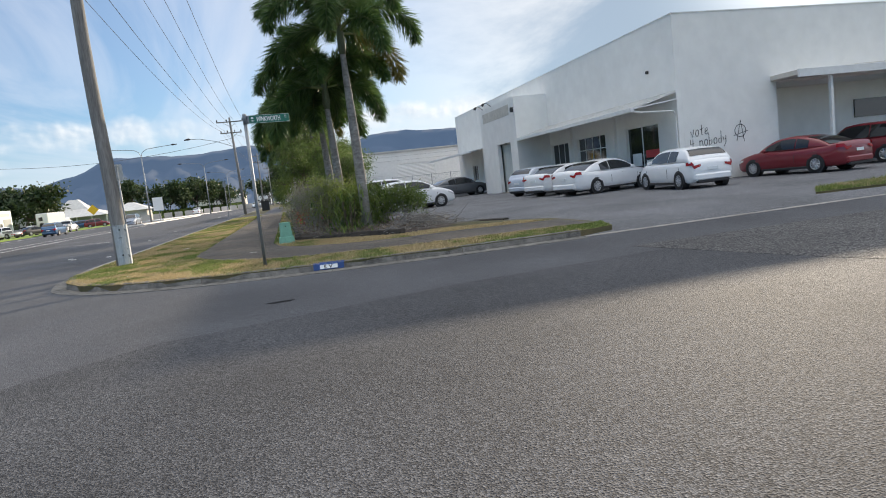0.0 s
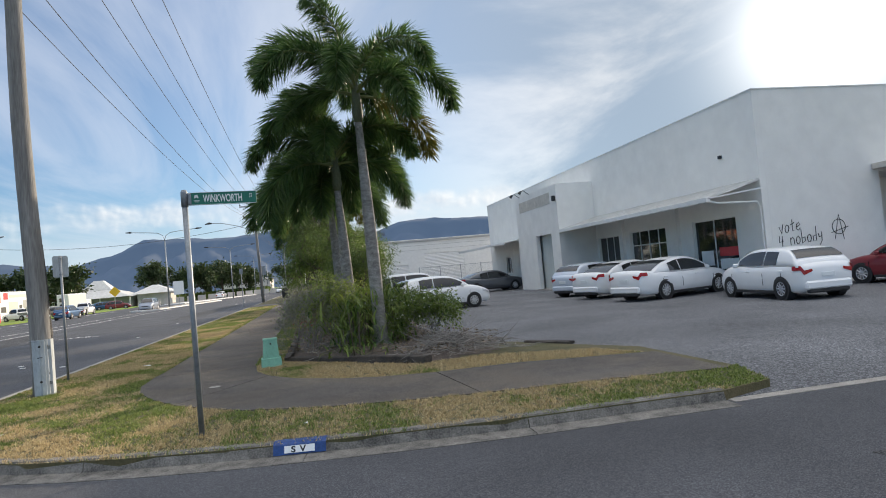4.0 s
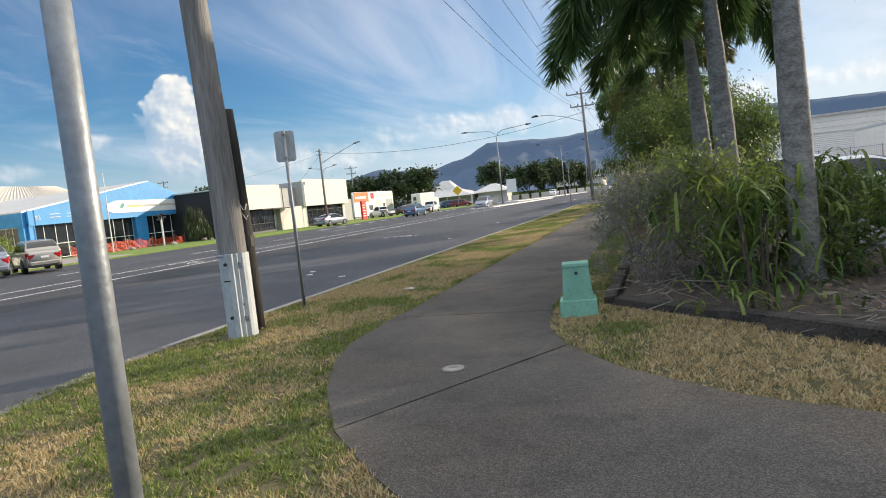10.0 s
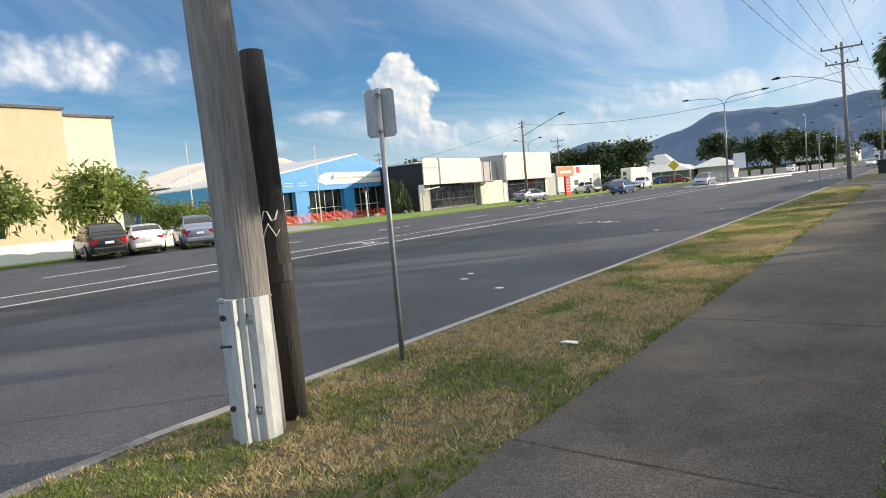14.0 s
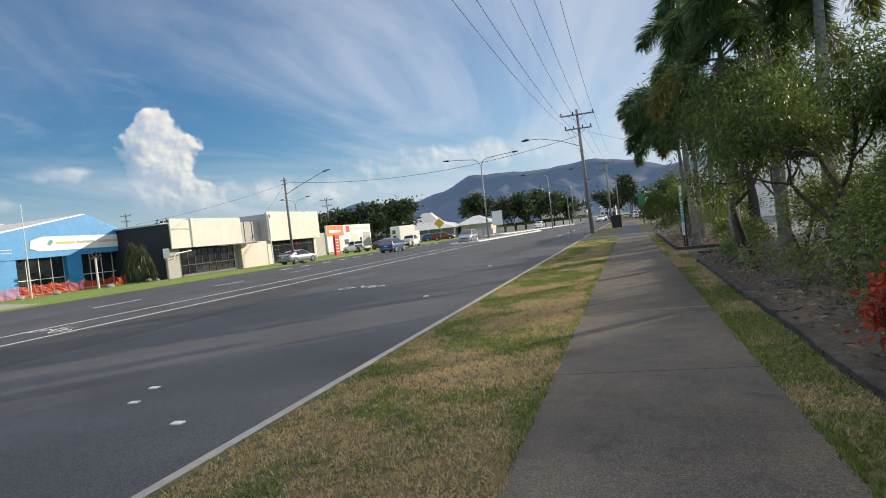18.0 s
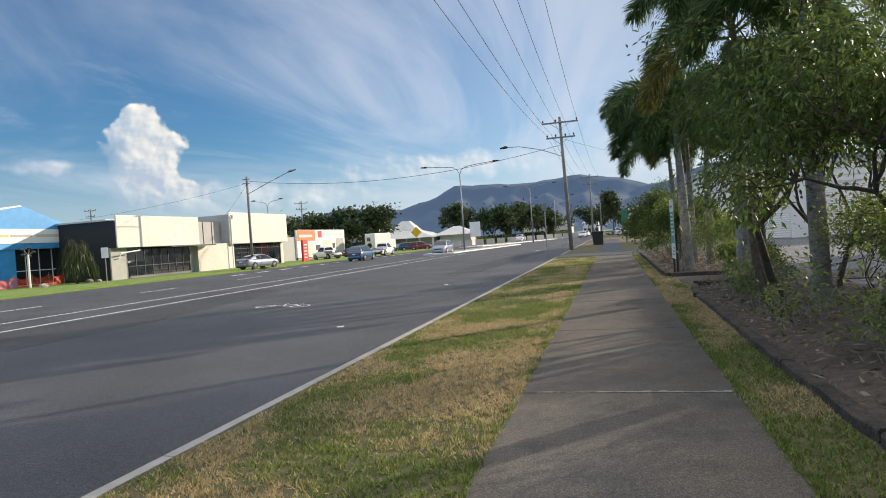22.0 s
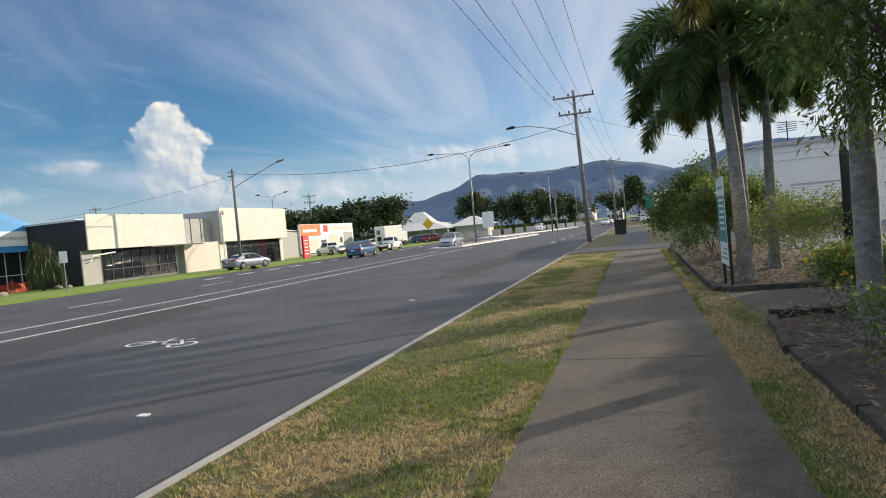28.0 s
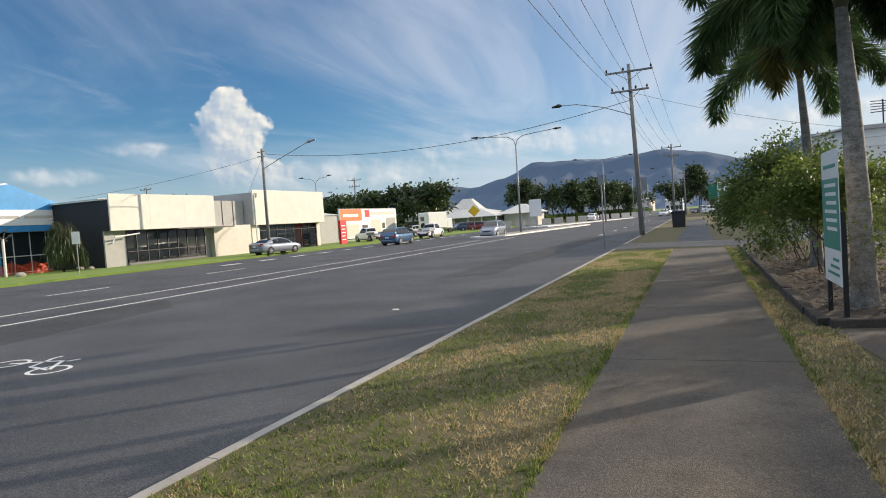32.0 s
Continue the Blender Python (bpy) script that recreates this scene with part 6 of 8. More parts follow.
def car(kind, paint, label, at, heading, group="parked cars", category="car"):
    """heading: degrees right of +y in which the nose points."""
    S = SHAPES[kind]
    L, W, H, r = S["L"], S["W"], S["H"], S["r"]
    t = thing("ute" if kind == "ute" else "car", label, category, group, at=(at[0], at[1], at[2] if len(at) > 2 else -0.03), rz=-heading)
    P = PAINT[paint]
    hw = W / 2
    # local: nose to +y, middle of the wheelbase at the origin; s runs from nose to tail
    y0 = S["fo"] + S["wb"] / 2
    c0, c1, c2, c3 = S["cab"]
    g, bz = r * 0.62, S["belt"]
    tail_top = S["boot"]
    if kind == "ute":
        top_k = [(0, 0.66), (0.12, 0.86), (0.5, 1.0), (c0, 1.06), (c3, 1.08), (c3 + 0.06, 0.8), (L - 0.1, 0.8), (L, 0.74)]
        wid_k = [(0, 0.72), (0.15, 0.88), (0.6, 0.97), (c0, 1.0), (c3, 1.0), (c3 + 0.06, 0.9), (L - 0.1, 0.9), (L, 0.86)]
    else:
        top_k = [(0, S["nose"] - 0.08), (0.1, S["nose"] + 0.05), (0.45, S["hood"] - 0.05), (c0, S["hood"] + 0.07), ((c0 + c3) / 2, bz), (c3 - 0.2, bz + 0.04), (L - 0.22, tail_top), (L - 0.06, tail_top - 0.05), (L, tail_top - 0.2)]
        wid_k = [(0, 0.66), (0.12, 0.80), (0.45, 0.93), (1.0, 0.99), (L * 0.55, 1.0), (L - 0.9, 0.985), (L - 0.3, 0.93), (L - 0.07, 0.84), (L, 0.76)]
    rows = []
    N = 30
    for i in range(N + 1):
        u = i / N
        s_ = L * (u + 0.07 * math.sin(2 * math.pi * u) * -1)
        top, ww = ease(top_k, s_), hw * ease(wid_k, s_)
        low = g + 0.10 * max(0, 1 - min(s_, L - s_) / 0.25)
        h = top - low
        half = [(0.86, low), (0.965, low + 0.06), (0.985, low + h * 0.3), (1.0, low + h * 0.55), (0.985, low + h * 0.76), (0.955, low + h * 0.92), (0.90, top - 0.008), (0.78, top + 0.012), (0.4, top + 0.028)]
        rows.append([(-x * ww, y0 - s_, z) for x, z in half] + [(0, y0 - s_, top + 0.032)] + [(x * ww, y0 - s_, z) for x, z in half[::-1]])
    body = part("body", strip(B(), rows, True), P, t, smooth=True)
    # cabin: painted shell lofted over the belt, panes lie just proud of it
    roof_k = [(c0, bz - 0.03), ((c0 + c1) / 2, (bz + H) / 2 + 0.02), (c1, H - 0.045), ((c1 + c2) / 2, H), (c2, H - 0.075), ((c2 + c3) / 2, (bz + H) / 2 + (0.06 if kind != "sedan" else 0.03)), (c3, bz + 0.01)]
    bw = hw * 0.93

    def roof_z(s_):
        return ease(roof_k, s_)

    def side_x(s_, z):
        v = max(0, (z - bz) / (H - bz))
        pinch = 1 - 0.05 * max(0, (s_ - c2) / (c3 - c2)) - 0.05 * max(0, (c1 - s_) / (c1 - c0))
        return (bw - hw * 0.24 * v ** 1.25) * pinch
    rows = []
    for i in range(29):
        s_ = c0 + (c3 - c0) * i / 28
        rz_ = max(roof_z(s_), bz - 0.05)
        e = side_x(s_, rz_ - 0.06)
        mid_ = (bz - 0.06 + rz_ - 0.06) / 2
        half = [(side_x(s_, bz), bz - 0.06), (side_x(s_, mid_), mid_), (e, rz_ - 0.06), (e - 0.035, rz_ - 0.02), (e - 0.11, rz_), (e * 0.5, rz_ + 0.014)]
        rows.append([(-x, y0 - s_, z) for x, z in half] + [(0, y0 - s_, rz_ + 0.018)] + [(x, y0 - s_, z) for x, z in half[::-1]])
    part("roof", strip(B(), rows, True), P, t, smooth=True)

    def pane(nm, sa, sb, lift):
        rows = []
        for i in range(9):
            s_ = sa + (sb - sa) * i / 8
            z = roof_z(s_)
            e = side_x(s_, z - 0.06) - 0.075
            k = 1 if sa < c1 else -1
            rows.append([(x * e, y0 - s_ + lift * k, z + lift * 0.6 + q) for x, q in ((-1, 0.0), (-0.5, 0.012), (0, 0.018), (0.5, 0.012), (1, 0.0))])
        part(nm, strip(B(), rows), M["glass_car"], t, smooth=True)
    pane("windscreen", c0 + 0.10, c1 - 0.04, 0.012)
    pane("rear_window", c2 + (0.10 if kind in ("hatch", "suv") else 0.05), c3 - (0.16 if kind != "ute" else 0.05), 0.012)
    cm = (c0 + c3) / 2 + 0.12
    spans = [(c0 + 0.42, cm - 0.02), (cm + 0.02, c2 + (0.18 if kind == "sedan" else -0.28))] if kind != "ute" else [(c0 + 0.3, c2 + 0.05)]
    if kind == "suv":
        spans.append((c2 - 0.2, c2 + 0.26))
    for sx in (-1, 1):
        for sa, sb in spans:
            rows = []
            for i in range(10):
                s_ = sa + (sb - sa) * i / 9
                zt = max(roof_z(s_) - 0.085, bz + 0.06)
                zb = bz + 0.035
                rows.append([(sx * (side_x(s_, zb + (zt - zb) * v) + 0.006), y0 - s_, zb + (zt - zb) * v) for v in (0, 0.35, 0.7, 1)])
            part("side_window", strip(B(), rows), M["glass_car"], t, smooth=True)
    # door gaps, sills, mirrors, lamps, bumpers
    for sx in (-1, 1):
        for s_ in (c0 + 0.12, cm, c3 - (0.55 if kind == "sedan" else 0.62)):
            if kind == "ute" and s_ >= cm:
                continue
            bm = B()
            box(bm, sx * hw * 0.998 - 0.004, sx * hw * 0.998 + 0.004, y0 - s_ - 0.006, y0 - s_ + 0.006, g + 0.2, bz - 0.2)
            part("door_gap", bm, M["plastic"], body)
        for s_ in (c0 + 1.0, cm + 0.85):
            if s_ < c3 - 0.3:
                bm = B()
                box(bm, sx * hw * 0.99 - 0.02, sx * hw * 0.99 + 0.018, y0 - s_ - 0.09, y0 - s_ + 0.09, bz - 0.16, bz - 0.13, 0.006)
                part("door_handle", bm, P, body)
        bm = B()
        box(bm, sx * hw * 0.955 - 0.03, sx * hw * 0.955 + 0.012, y0 - L * 0.74, y0 - L * 0.28, g - 0.02, g + 0.07, 0.01)
        part("sill", bm, M["plastic"], t)
        bm = B()
        box(bm, sx * (hw + 0.03) - 0.09, sx * (hw + 0.03) + 0.08, y0 - c0 - 0.52, y0 - c0 - 0.4, bz - 0.02, bz + 0.12, 0.035)
        part("mirror", bm, P, t)
        rows = []
        for i in range(6):
            s_ = 0.03 + 0.42 * i / 5
            zt, ww = ease(top_k, s_) - 0.06, hw * ease(wid_k, s_)
            rows.append([(sx * (ww * k + 0.006), y0 - s_ + 0.012, zt - q) for k, q in ((0.93, 0.0), (0.985, 0.05), (1.0, 0.11))])
        part("headlight", strip(B(), rows), M["lamp"], t, smooth=True)
        rows = []
        for i in range(6):
            s_ = L - 0.005 - (0.3 if kind != "suv" else 0.2) * i / 5
            zt, ww = ease(top_k, s_) if s_ > L - 0.06 else tail_top - 0.05, hw * ease(wid_k, s_)
            zt = min(zt, tail_top - 0.06)
            rows.append([(sx * (ww * k + 0.008), y0 - s_ - 0.012, zt - q) for k, q in ((0.97, 0.0), (0.99, 0.06), (1.0, 0.12 if kind != "suv" else 0.26))])
        inner = [(sx * hw * 0.5, y0 - L - 0.016, tail_top - 0.15 - q * 0.7) for q in (0.0, 0.05, 0.1)]
        part("tail_light", strip(B(), [inner] + rows), M["tail"], t, "red tail light", True)
    bm = B()
    box(bm, -hw * 0.76, hw * 0.76, y0 - L - 0.05, y0 - L + 0.14, g + 0.08, g + 0.32, 0.05)
    part("rear_bumper", bm, P if kind != "ute" else M["plastic"], t)
    bm = B()
    box(bm, -hw * 0.66, hw * 0.66, y0 - L - 0.04, y0 - L + 0.12, g - 0.01, g + 0.11, 0.03)
    part("valance", bm, M["plastic"], t)
    bm = B()
    zp = tail_top - 0.32 if kind != "ute" else 0.56
    box(bm, -0.19, 0.19, y0 - L - 0.03, y0 - L - 0.012, zp - 0.055, zp + 0.055, 0.004)
    part("number_plate", bm, M["white_sign"], t, "pale number plate with unreadable marks")
    bm = B()
    box(bm, -hw * 0.62, hw * 0.62, y0 - 0.14, y0 + 0.04, g + 0.08, g + 0.3, 0.05)
    part("front_bumper", bm, P, t)
    bm = B()
    box(bm, -hw * 0.42, hw * 0.42, y0 - 0.05, y0 + 0.012, S["nose"] - 0.17, S["nose"] - 0.04, 0.01)
    part("grille", bm, M["plastic"], t)
    if kind == "ute":
        bm = B()
        box(bm, -hw * 0.98, hw * 0.98, y0 - L, y0 - c3 - 0.12, 0.86, 0.94, 0.01)
        part("tray", bm, M["steel"], t, "flat alloy tray")
        for p, q in ((-hw * 0.98, -hw * 0.95), (hw * 0.95, hw * 0.98)):
            bm = B()
            box(bm, p, q, y0 - L, y0 - c3 - 0.12, 0.94, 1.16)
            part("tray_side", bm, M["steel"], t)
    tyre, rim = wheel_meshes(r)
    for sx in (-1, 1):
        for yy in (S["wb"] / 2, -S["wb"] / 2):
            # dark arch behind the wheel
            bm = B()
            tube(bm, [(sx * (hw - 0.24), yy, r), (sx * (hw * 0.99), yy, r)], r * 1.1, 22)
            part("wheel_arch", bm, M["plastic"], body)
            wh = new("wheel", tyre)
            wh.parent = t
            wh.matrix_basis = pose(sx * (hw - 0.105), yy, r, 0, 0, 90)
            wh.matrix_basis = Matrix.Translation((sx * (hw - 0.105), yy, r)) @ Matrix.Rotation(radians(-90 * sx), 4, "Z")
            rm = new("rim", rim)
            rm.parent = wh
    return t


car("hatch", "white", "white five-door hatchback seen from behind in the lot", (17.15, -2.1), 6)
car("sedan", "white", "white sedan parked nose-in at the shopfront", (16.4, 2.6), 72)
car("sedan", "white", "white car parked beside the sedan", (16.3, 5.9), 70)
car("hatch", "lilac", "pale silver-white hatchback in the parking row", (16.2, 8.9), 68)
car("sedan", "red", "dark red sedan parked at the porch", (22.5, -2.0), -9)
car("suv", "red", "bright red wagon parked beside the red sedan", (27.4, -0.6), -9)
car("sedan", "grey", "dark grey sedan parked by the far entrance", (15.2, 23.4), 82)
car("hatch", "white", "white car parked behind the garden bed", (8.6, 8.5), 80)
car("suv", "white", "white wagon parked behind the garden bed", (8.2, 12.5), 80)
# across the road
car("suv", "black", "black four-wheel drive angle-parked across the road", (-31.4, 6.9), -76, "cars across the road")
car("hatch", "white", "small white hatchback angle-parked across the road", (-31.46, 9.2), -70, "cars across the road")
car("suv", "silver", "silver hatch wagon angle-parked across the road", (-30.7, 11.8), -66, "cars across the road")
car("suv", "gold", "pale gold wagon angle-parked across the road", (-30.15, 14.55), -62, "cars across the road")
car("sedan", "silver", "silver-blue sedan parked at the kerb by a pole", (-34.4, 58.1), 12, "cars across the road")
car("sedan", "black", "black sedan on the grass by the billboard", (-38.2, 93.0), 25, "cars across the road")
car("ute", "white", "white flat-tray ute parked near the red sign", (-39.0, 84.0), -60, "cars across the road", "ute")
car("ute", "white", "white flat-tray ute waiting at the kerb", (-31.0, 86.0), 0, "cars across the road", "ute")
car("suv", "silver", "silver four-wheel drive coming along the road", (-19.5, 76.0, ROAD_Z), 180, "cars on the road")
car("suv", "blue", "blue wagon driving away along the road", (-27.0, 68.0, ROAD_Z), 0, "cars on the road")
for i, (x, y, k, c, h) in enumerate(((4.0, 150, "suv", "white", 60), (8.5, 152, "sedan", "silver", 75), (13.0, 149, "suv", "grey", 70), (-6.0, 160, "sedan", "white", 185), (-6.5, 190, "suv", "white", 180), (2.0, 172, "ute", "white", 60), (-20, 150, "suv", "white", 5), (-44, 132, "sedan", "silver", 40), (-40, 126, "suv", "blue", 60), (-36, 121, "suv", "red", 80), (-47, 118, "suv", "white", 30))):
    car(k, c, {"white": "white", "silver": "silver", "grey": "grey", "blue": "dark blue", "red": "dark red"}[c] + {"suv": " wagon", "sedan": " sedan", "ute": " ute"}[k] + " standing far down the street", (x, y, -0.1), h, "distant cars")


# ---- road markings, poles and wires ----
MZ = ROAD_Z + 0.004


def mark(name, label, rects, group="road markings"):
    t = thing(name, label, "road marking", group)
    tagged(t, kind="structure")
    for i, (x0, x1, y0, y1) in enumerate(rects):
        bm = B()
        box(bm, x0, x1, y0, y1, MZ - 0.02, MZ)
        part("stripe", bm, M["paint"], t)
    return t


mark("lane_line", "worn white edge line of the traffic lane", [(-15.38, -15.26, -10, 30), (-15.38, -15.26, 30.02, 70), (-15.38, -15.26, -100, -40)])
mark("lane_line", "worn white line beside the bicycle lane", [(-17.82, -17.72, -8, 30), (-17.82, -17.72, 30.02, 66)])
mark("lane_dashes", "broken white lane line", [(-23.3, -23.18, a, a + 3.0) for a in range(-35, 40, 9)])
mark("parking_dashes", "broad broken white line along the far lane", [(-28.6 - 0.02 * (a - 45), -28.1 - 0.02 * (a - 45), a, a + 1.8) for a in range(44, 96, 4)])
mark("far_lane_dashes", "broken white line far along the near lane", [(-6.4, -6.28, a, a + 3.0) for a in range(62, 120, 9)])


def bicycle(cx, cy, rz, s=1.0):
    t = thing("bicycle_symbol", "worn white bicycle symbol painted on the asphalt", "road marking", "bicycle symbols", at=(cx, cy, 0), rz=rz)
    tagged(t, kind="structure")
    for yy in (-0.55, 0.55):
        bm = B()
        n = 16
        o = [bm.verts.new((0.34 * s * math.cos(2 * math.pi * k / n) + 0.0, yy * s * 1.3 + 0.34 * s * math.sin(2 * math.pi * k / n), MZ)) for k in range(n)]
        i_ = [bm.verts.new((0.27 * s * math.cos(2 * math.pi * k / n) + 0.0, yy * s * 1.3 + 0.27 * s * math.sin(2 * math.pi * k / n), MZ)) for k in range(n)]
        for k in range(n):
            bm.faces.new((o[k], o[(k + 1) % n], i_[(k + 1) % n], i_[k]))
        part("wheel_mark", bm, M["paint"], t)
    bm = B()
    for a, b in (((0, -0.7), (0.5, -0.1)), ((0.5, -0.1), (0, 0.7)), ((0.0, -0.05), (0.55, 0.35)), ((0.0, -0.7), (0.0, -0.05)), ((0.5, -0.25), (0.7, -0.3)), ((0.5, 0.35), (0.75, 0.4))):
        a, b = Vector((*a, 0)) * s, Vector((*b, 0)) * s
        d = (b - a).normalized()
        q = Vector((-d.y, d.x, 0)) * 0.04 * s
        bm.faces.new([bm.verts.new(p + Vector((0, 0, MZ + 0.0006))) for p in (a - q, b - q, b + q, a + q)])
    bmesh.ops.recalc_face_normals(bm, faces=bm.faces[:])
    part("frame_mark", bm, M["paint"], t)
    return t


bicycle(-8.9, 17.3, 78, 0.95)
bicycle(-16.7, 10.9, 70, 1.0)
for x, y in ((-5.64, 2.75), (-5.3, 2.0), (-3.9, 1.1), (-5.2, 23.0), (-4.7, 12.2)):
    bm = B()
    box(bm, x - 0.07, x + 0.07, y - 0.05, y + 0.05, ROAD_Z - 0.01, ROAD_Z + 0.016, 0.006)
    solo("road_stud", bm, M["paint"], "small pale road stud or chip on the asphalt", "road stud", "road studs")
# repaired trench and long worn patches
for i, pl in enumerate(([(-14.9, -9), (-11.6, -9), (-11.2, 14), (-12.6, 24), (-14.8, 26)], [(-7.2, 30), (-5.4, 31), (-5.0, 60), (-7.0, 60)])):
    bm = B()
    prism(bm, pl, ROAD_Z - 0.05, ROAD_Z + 0.0025)
    solo("road_repair", bm, asphalt("asphalt_repair", (0.03, 0.031, 0.034), (0.12, 0.12, 0.122), 70, 0.4), "darker strip of newer asphalt in the road", "road", kind="structure")

# traffic islands
for i, pl in enumerate(([(-21.5, 74), (-19.6, 72), (-17.6, 74), (-14.2, 108), (-15.5, 112), (-17.5, 108)], [(-27, 116), (-22, 114), (-12.5, 160), (-12.5, 300), (-15, 300), (-16, 160)])):
    t = thing("traffic_island", "raised concrete traffic island with a pale kerb", "traffic island")
    tagged(t, kind="structure")
    bm = B()
    prism(bm, pl, -0.25, 0.02)
    part("kerb_ring", bm, M["white"], t)
    c = Vector((sum(p[0] for p in pl) / len(pl), sum(p[1] for p in pl) / len(pl)))
    bm = B()
    prism(bm, [tuple(c + (Vector(p) - c) * 0.9) for p in pl], -0.2, 0.026)
    part("infill", bm, M["concrete"], t)


def cross_pole(x, y, h, lamp=False, name="power_pole", label="timber power pole with two crossarms and insulators", lean=0.0, w=1.5):
    t = thing(name, label, "power pole", "power poles", at=(x, y, -0.05))
    bm = B()
    tube(bm, [(0, 0, -0.2), (lean * 0.5, 0, h * 0.5), (lean, 0, h)], [0.17, 0.145, 0.11], 12)
    part("pole", bm, M["timber"], t, smooth=True)
    for k, (z, hw) in enumerate(((h - 0.5, w), (h - 1.75, w * 0.8))):
        bm = B()
        box(bm, lean - hw, lean + hw, -0.2, -0.09, z - 0.06, z + 0.06, 0.008)
        arm = part("crossarm", bm, M["timber"], t)
        for xx in ([-hw + 0.1, -0.35, hw - 0.1] if k == 0 else [-hw + 0.1, -0.4, 0.4, hw - 0.1]):
            bm = B()
            tube(bm, [(lean + xx, -0.145, z + 0.06), (lean + xx, -0.145, z + 0.14), (lean + xx, -0.145, z + 0.2), (lean + xx, -0.145, z + 0.3)], [0.02, 0.065, 0.075, 0.03], 8)
            part("insulator", bm, M["plastic"], arm)
        for sx in (-1, 1):
            bm = B()
            tube(bm, [(lean + sx * hw * 0.55, -0.145, z - 0.05), (lean, -0.12, z - 0.6)], 0.018, 5)
            part("brace", bm, M["steel"], arm)
    if lamp:
        bm = B()
        tube(bm, [(lean, 0, 8.0), (lean - 1.8, 0.2, 8.75), (lean - 3.6, 0.4, 9.2), (lean - 4.7, 0.5, 9.25)], 0.03, 8)
        a = part("lamp_arm", bm, M["steel"], t)
        bm = B()
        tube(bm, [(lean - 4.6, 0.5, 9.26), (lean - 4.8, 0.5, 9.28), (lean - 5.3, 0.55, 9.22)], [0.06, 0.13, 0.06], 10)
        part("lantern", bm, M["plastic"], a)
    return t


cross_pole(-2.42, 54.3, 11.3, True, lean=-0.3)
cross_pole(-2.2, 110, 11.0, w=1.4)
cross_pole(-1.6, 165, 11.0, w=1.4)
cross_pole(-3.5, 215, 10.5, w=1.3)
cross_pole(-106.8, 112.3, 13.5, label="far power pole with two crossarms behind the showroom")
cross_pole(-60.8, 119.6, 11.7, label="far power pole with two crossarms behind the shops")
# crossarms of the near pole, high overhead
near_arms = bpy.data.objects["power_pole"]
for z, hw in ((11.2, 1.5), (9.95, 2.3)):
    bm = B()
    box(bm, -0.15 - hw, -0.15 + hw, -0.2, -0.09, z - 0.06, z + 0.06, 0.008)
    part("crossarm", bm, M["timber"], near_arms)


def wire(a, b, sag, r=0.012, n=18, label="black overhead power line sagging between poles", name="power_line"):
    a, b = Vector(a), Vector(b)
    bm = B()
    pts = [a + (b - a) * (i / n) - Vector((0, 0, 4 * sag * (i / n) * (1 - i / n))) for i in range(n + 1)]
    tube(bm, pts, r, 5)
    return solo(name, bm, M["wire"], label, "cable", "overhead lines")


for x0, x1, z, sag in ((-0.45, -0.5, 11.4, 0.9), (0.4, 0.35, 11.4, 0.9), (1.3, 1.4, 11.4, 0.9), (-2.1, -1.15, 10.15, 1.0), (-1.2, -0.75, 10.15, 1.0)):
    wire((-1.85 + x0, -5.85, z), (-2.72 + x1, 54.15, z - 0.35), sag)
    wire((-2.72 + x1, 54.15, z - 0.35), (-2.2 + x1, 110, z - 0.6), sag)
    wire((-1.85 + x0, -5.85, z), (-1.35 + x0, -60, z), sag)
wire((-2.72, 54.3, 8.9), (-34.5, 57.2, 8.9), 1.35, 0.02, label="black service cable hanging across the road")
wire((-2.6, 54.3, 9.4), (9.2, 52.5, 5.5), 0.3, 0.01, label="thin service cable to the shed")

# pole with a single lamp across the road
t = thing("lamp_pole", "slim timber pole with a street lamp arm", "street lamp", at=(-34.5, 57.2, -0.05))
bm = B()
tube(bm, [(0, 0, -0.2), (0, 0, 9.4)], [0.15, 0.11], 12)
part("pole", bm, M["timber"], t, smooth=True)
bm = B()
tube(bm, [(0, 0, 7.6), (1.6, 0.1, 8.3), (4.6, 0.3, 9.5)], 0.035, 8)
a = part("lamp_arm", bm, M["steel"], t)
bm = B()
tube(bm, [(4.5, 0.3, 9.46), (4.7, 0.3, 9.54), (5.4, 0.35, 9.66)], [0.05, 0.13, 0.05], 10)
part("lantern", bm, M["steel"], a)
for z in (9.1, 8.7):
    bm = B()
    box(bm, -0.4, 0.4, -0.16, -0.1, z - 0.04, z + 0.04)
    part("crossarm", bm, M["timber"], t)
for k, (y2, x2) in enumerate(((46.5, -45.0), (66.0, -44.0))):
    wire((-34.5, 57.2, 8.7), (x2, y2, 5.6), 0.3, 0.012, label="thin service cable to a shop roof")


def double_lamp(x, y, h=11.2, arm=4.6):
    t = thing("double_street_lamp", "tall grey street lamp with two curved arms", "street lamp", "double street lamps", at=(x, y, -0.05))
    bm = B()
    tube(bm, [(0, 0, -0.1), (0, 0, h)], [0.13, 0.075], 12)
    part("pole", bm, M["steel"], t, smooth=True)
    for sx in (-1, 1):
        bm = B()
        tube(bm, [(0, 0, h - 0.1), (sx * 0.25, 0, h + 0.55), (sx * 0.9, 0, h + 0.95), (sx * 2.2, 0, h + 1.1), (sx * arm, 0, h + 1.3)], 0.045, 8)
        a = part("lamp_arm", bm, M["steel"], t)
        bm = B()
        tube(bm, [(sx * (arm - 0.1), 0, h + 1.29), (sx * (arm + 0.15), 0, h + 1.3), (sx * (arm + 0.8), 0, h + 1.32)], [0.06, 0.14, 0.06], 10)
        part("lantern", bm, M["plastic"], a)
    return t


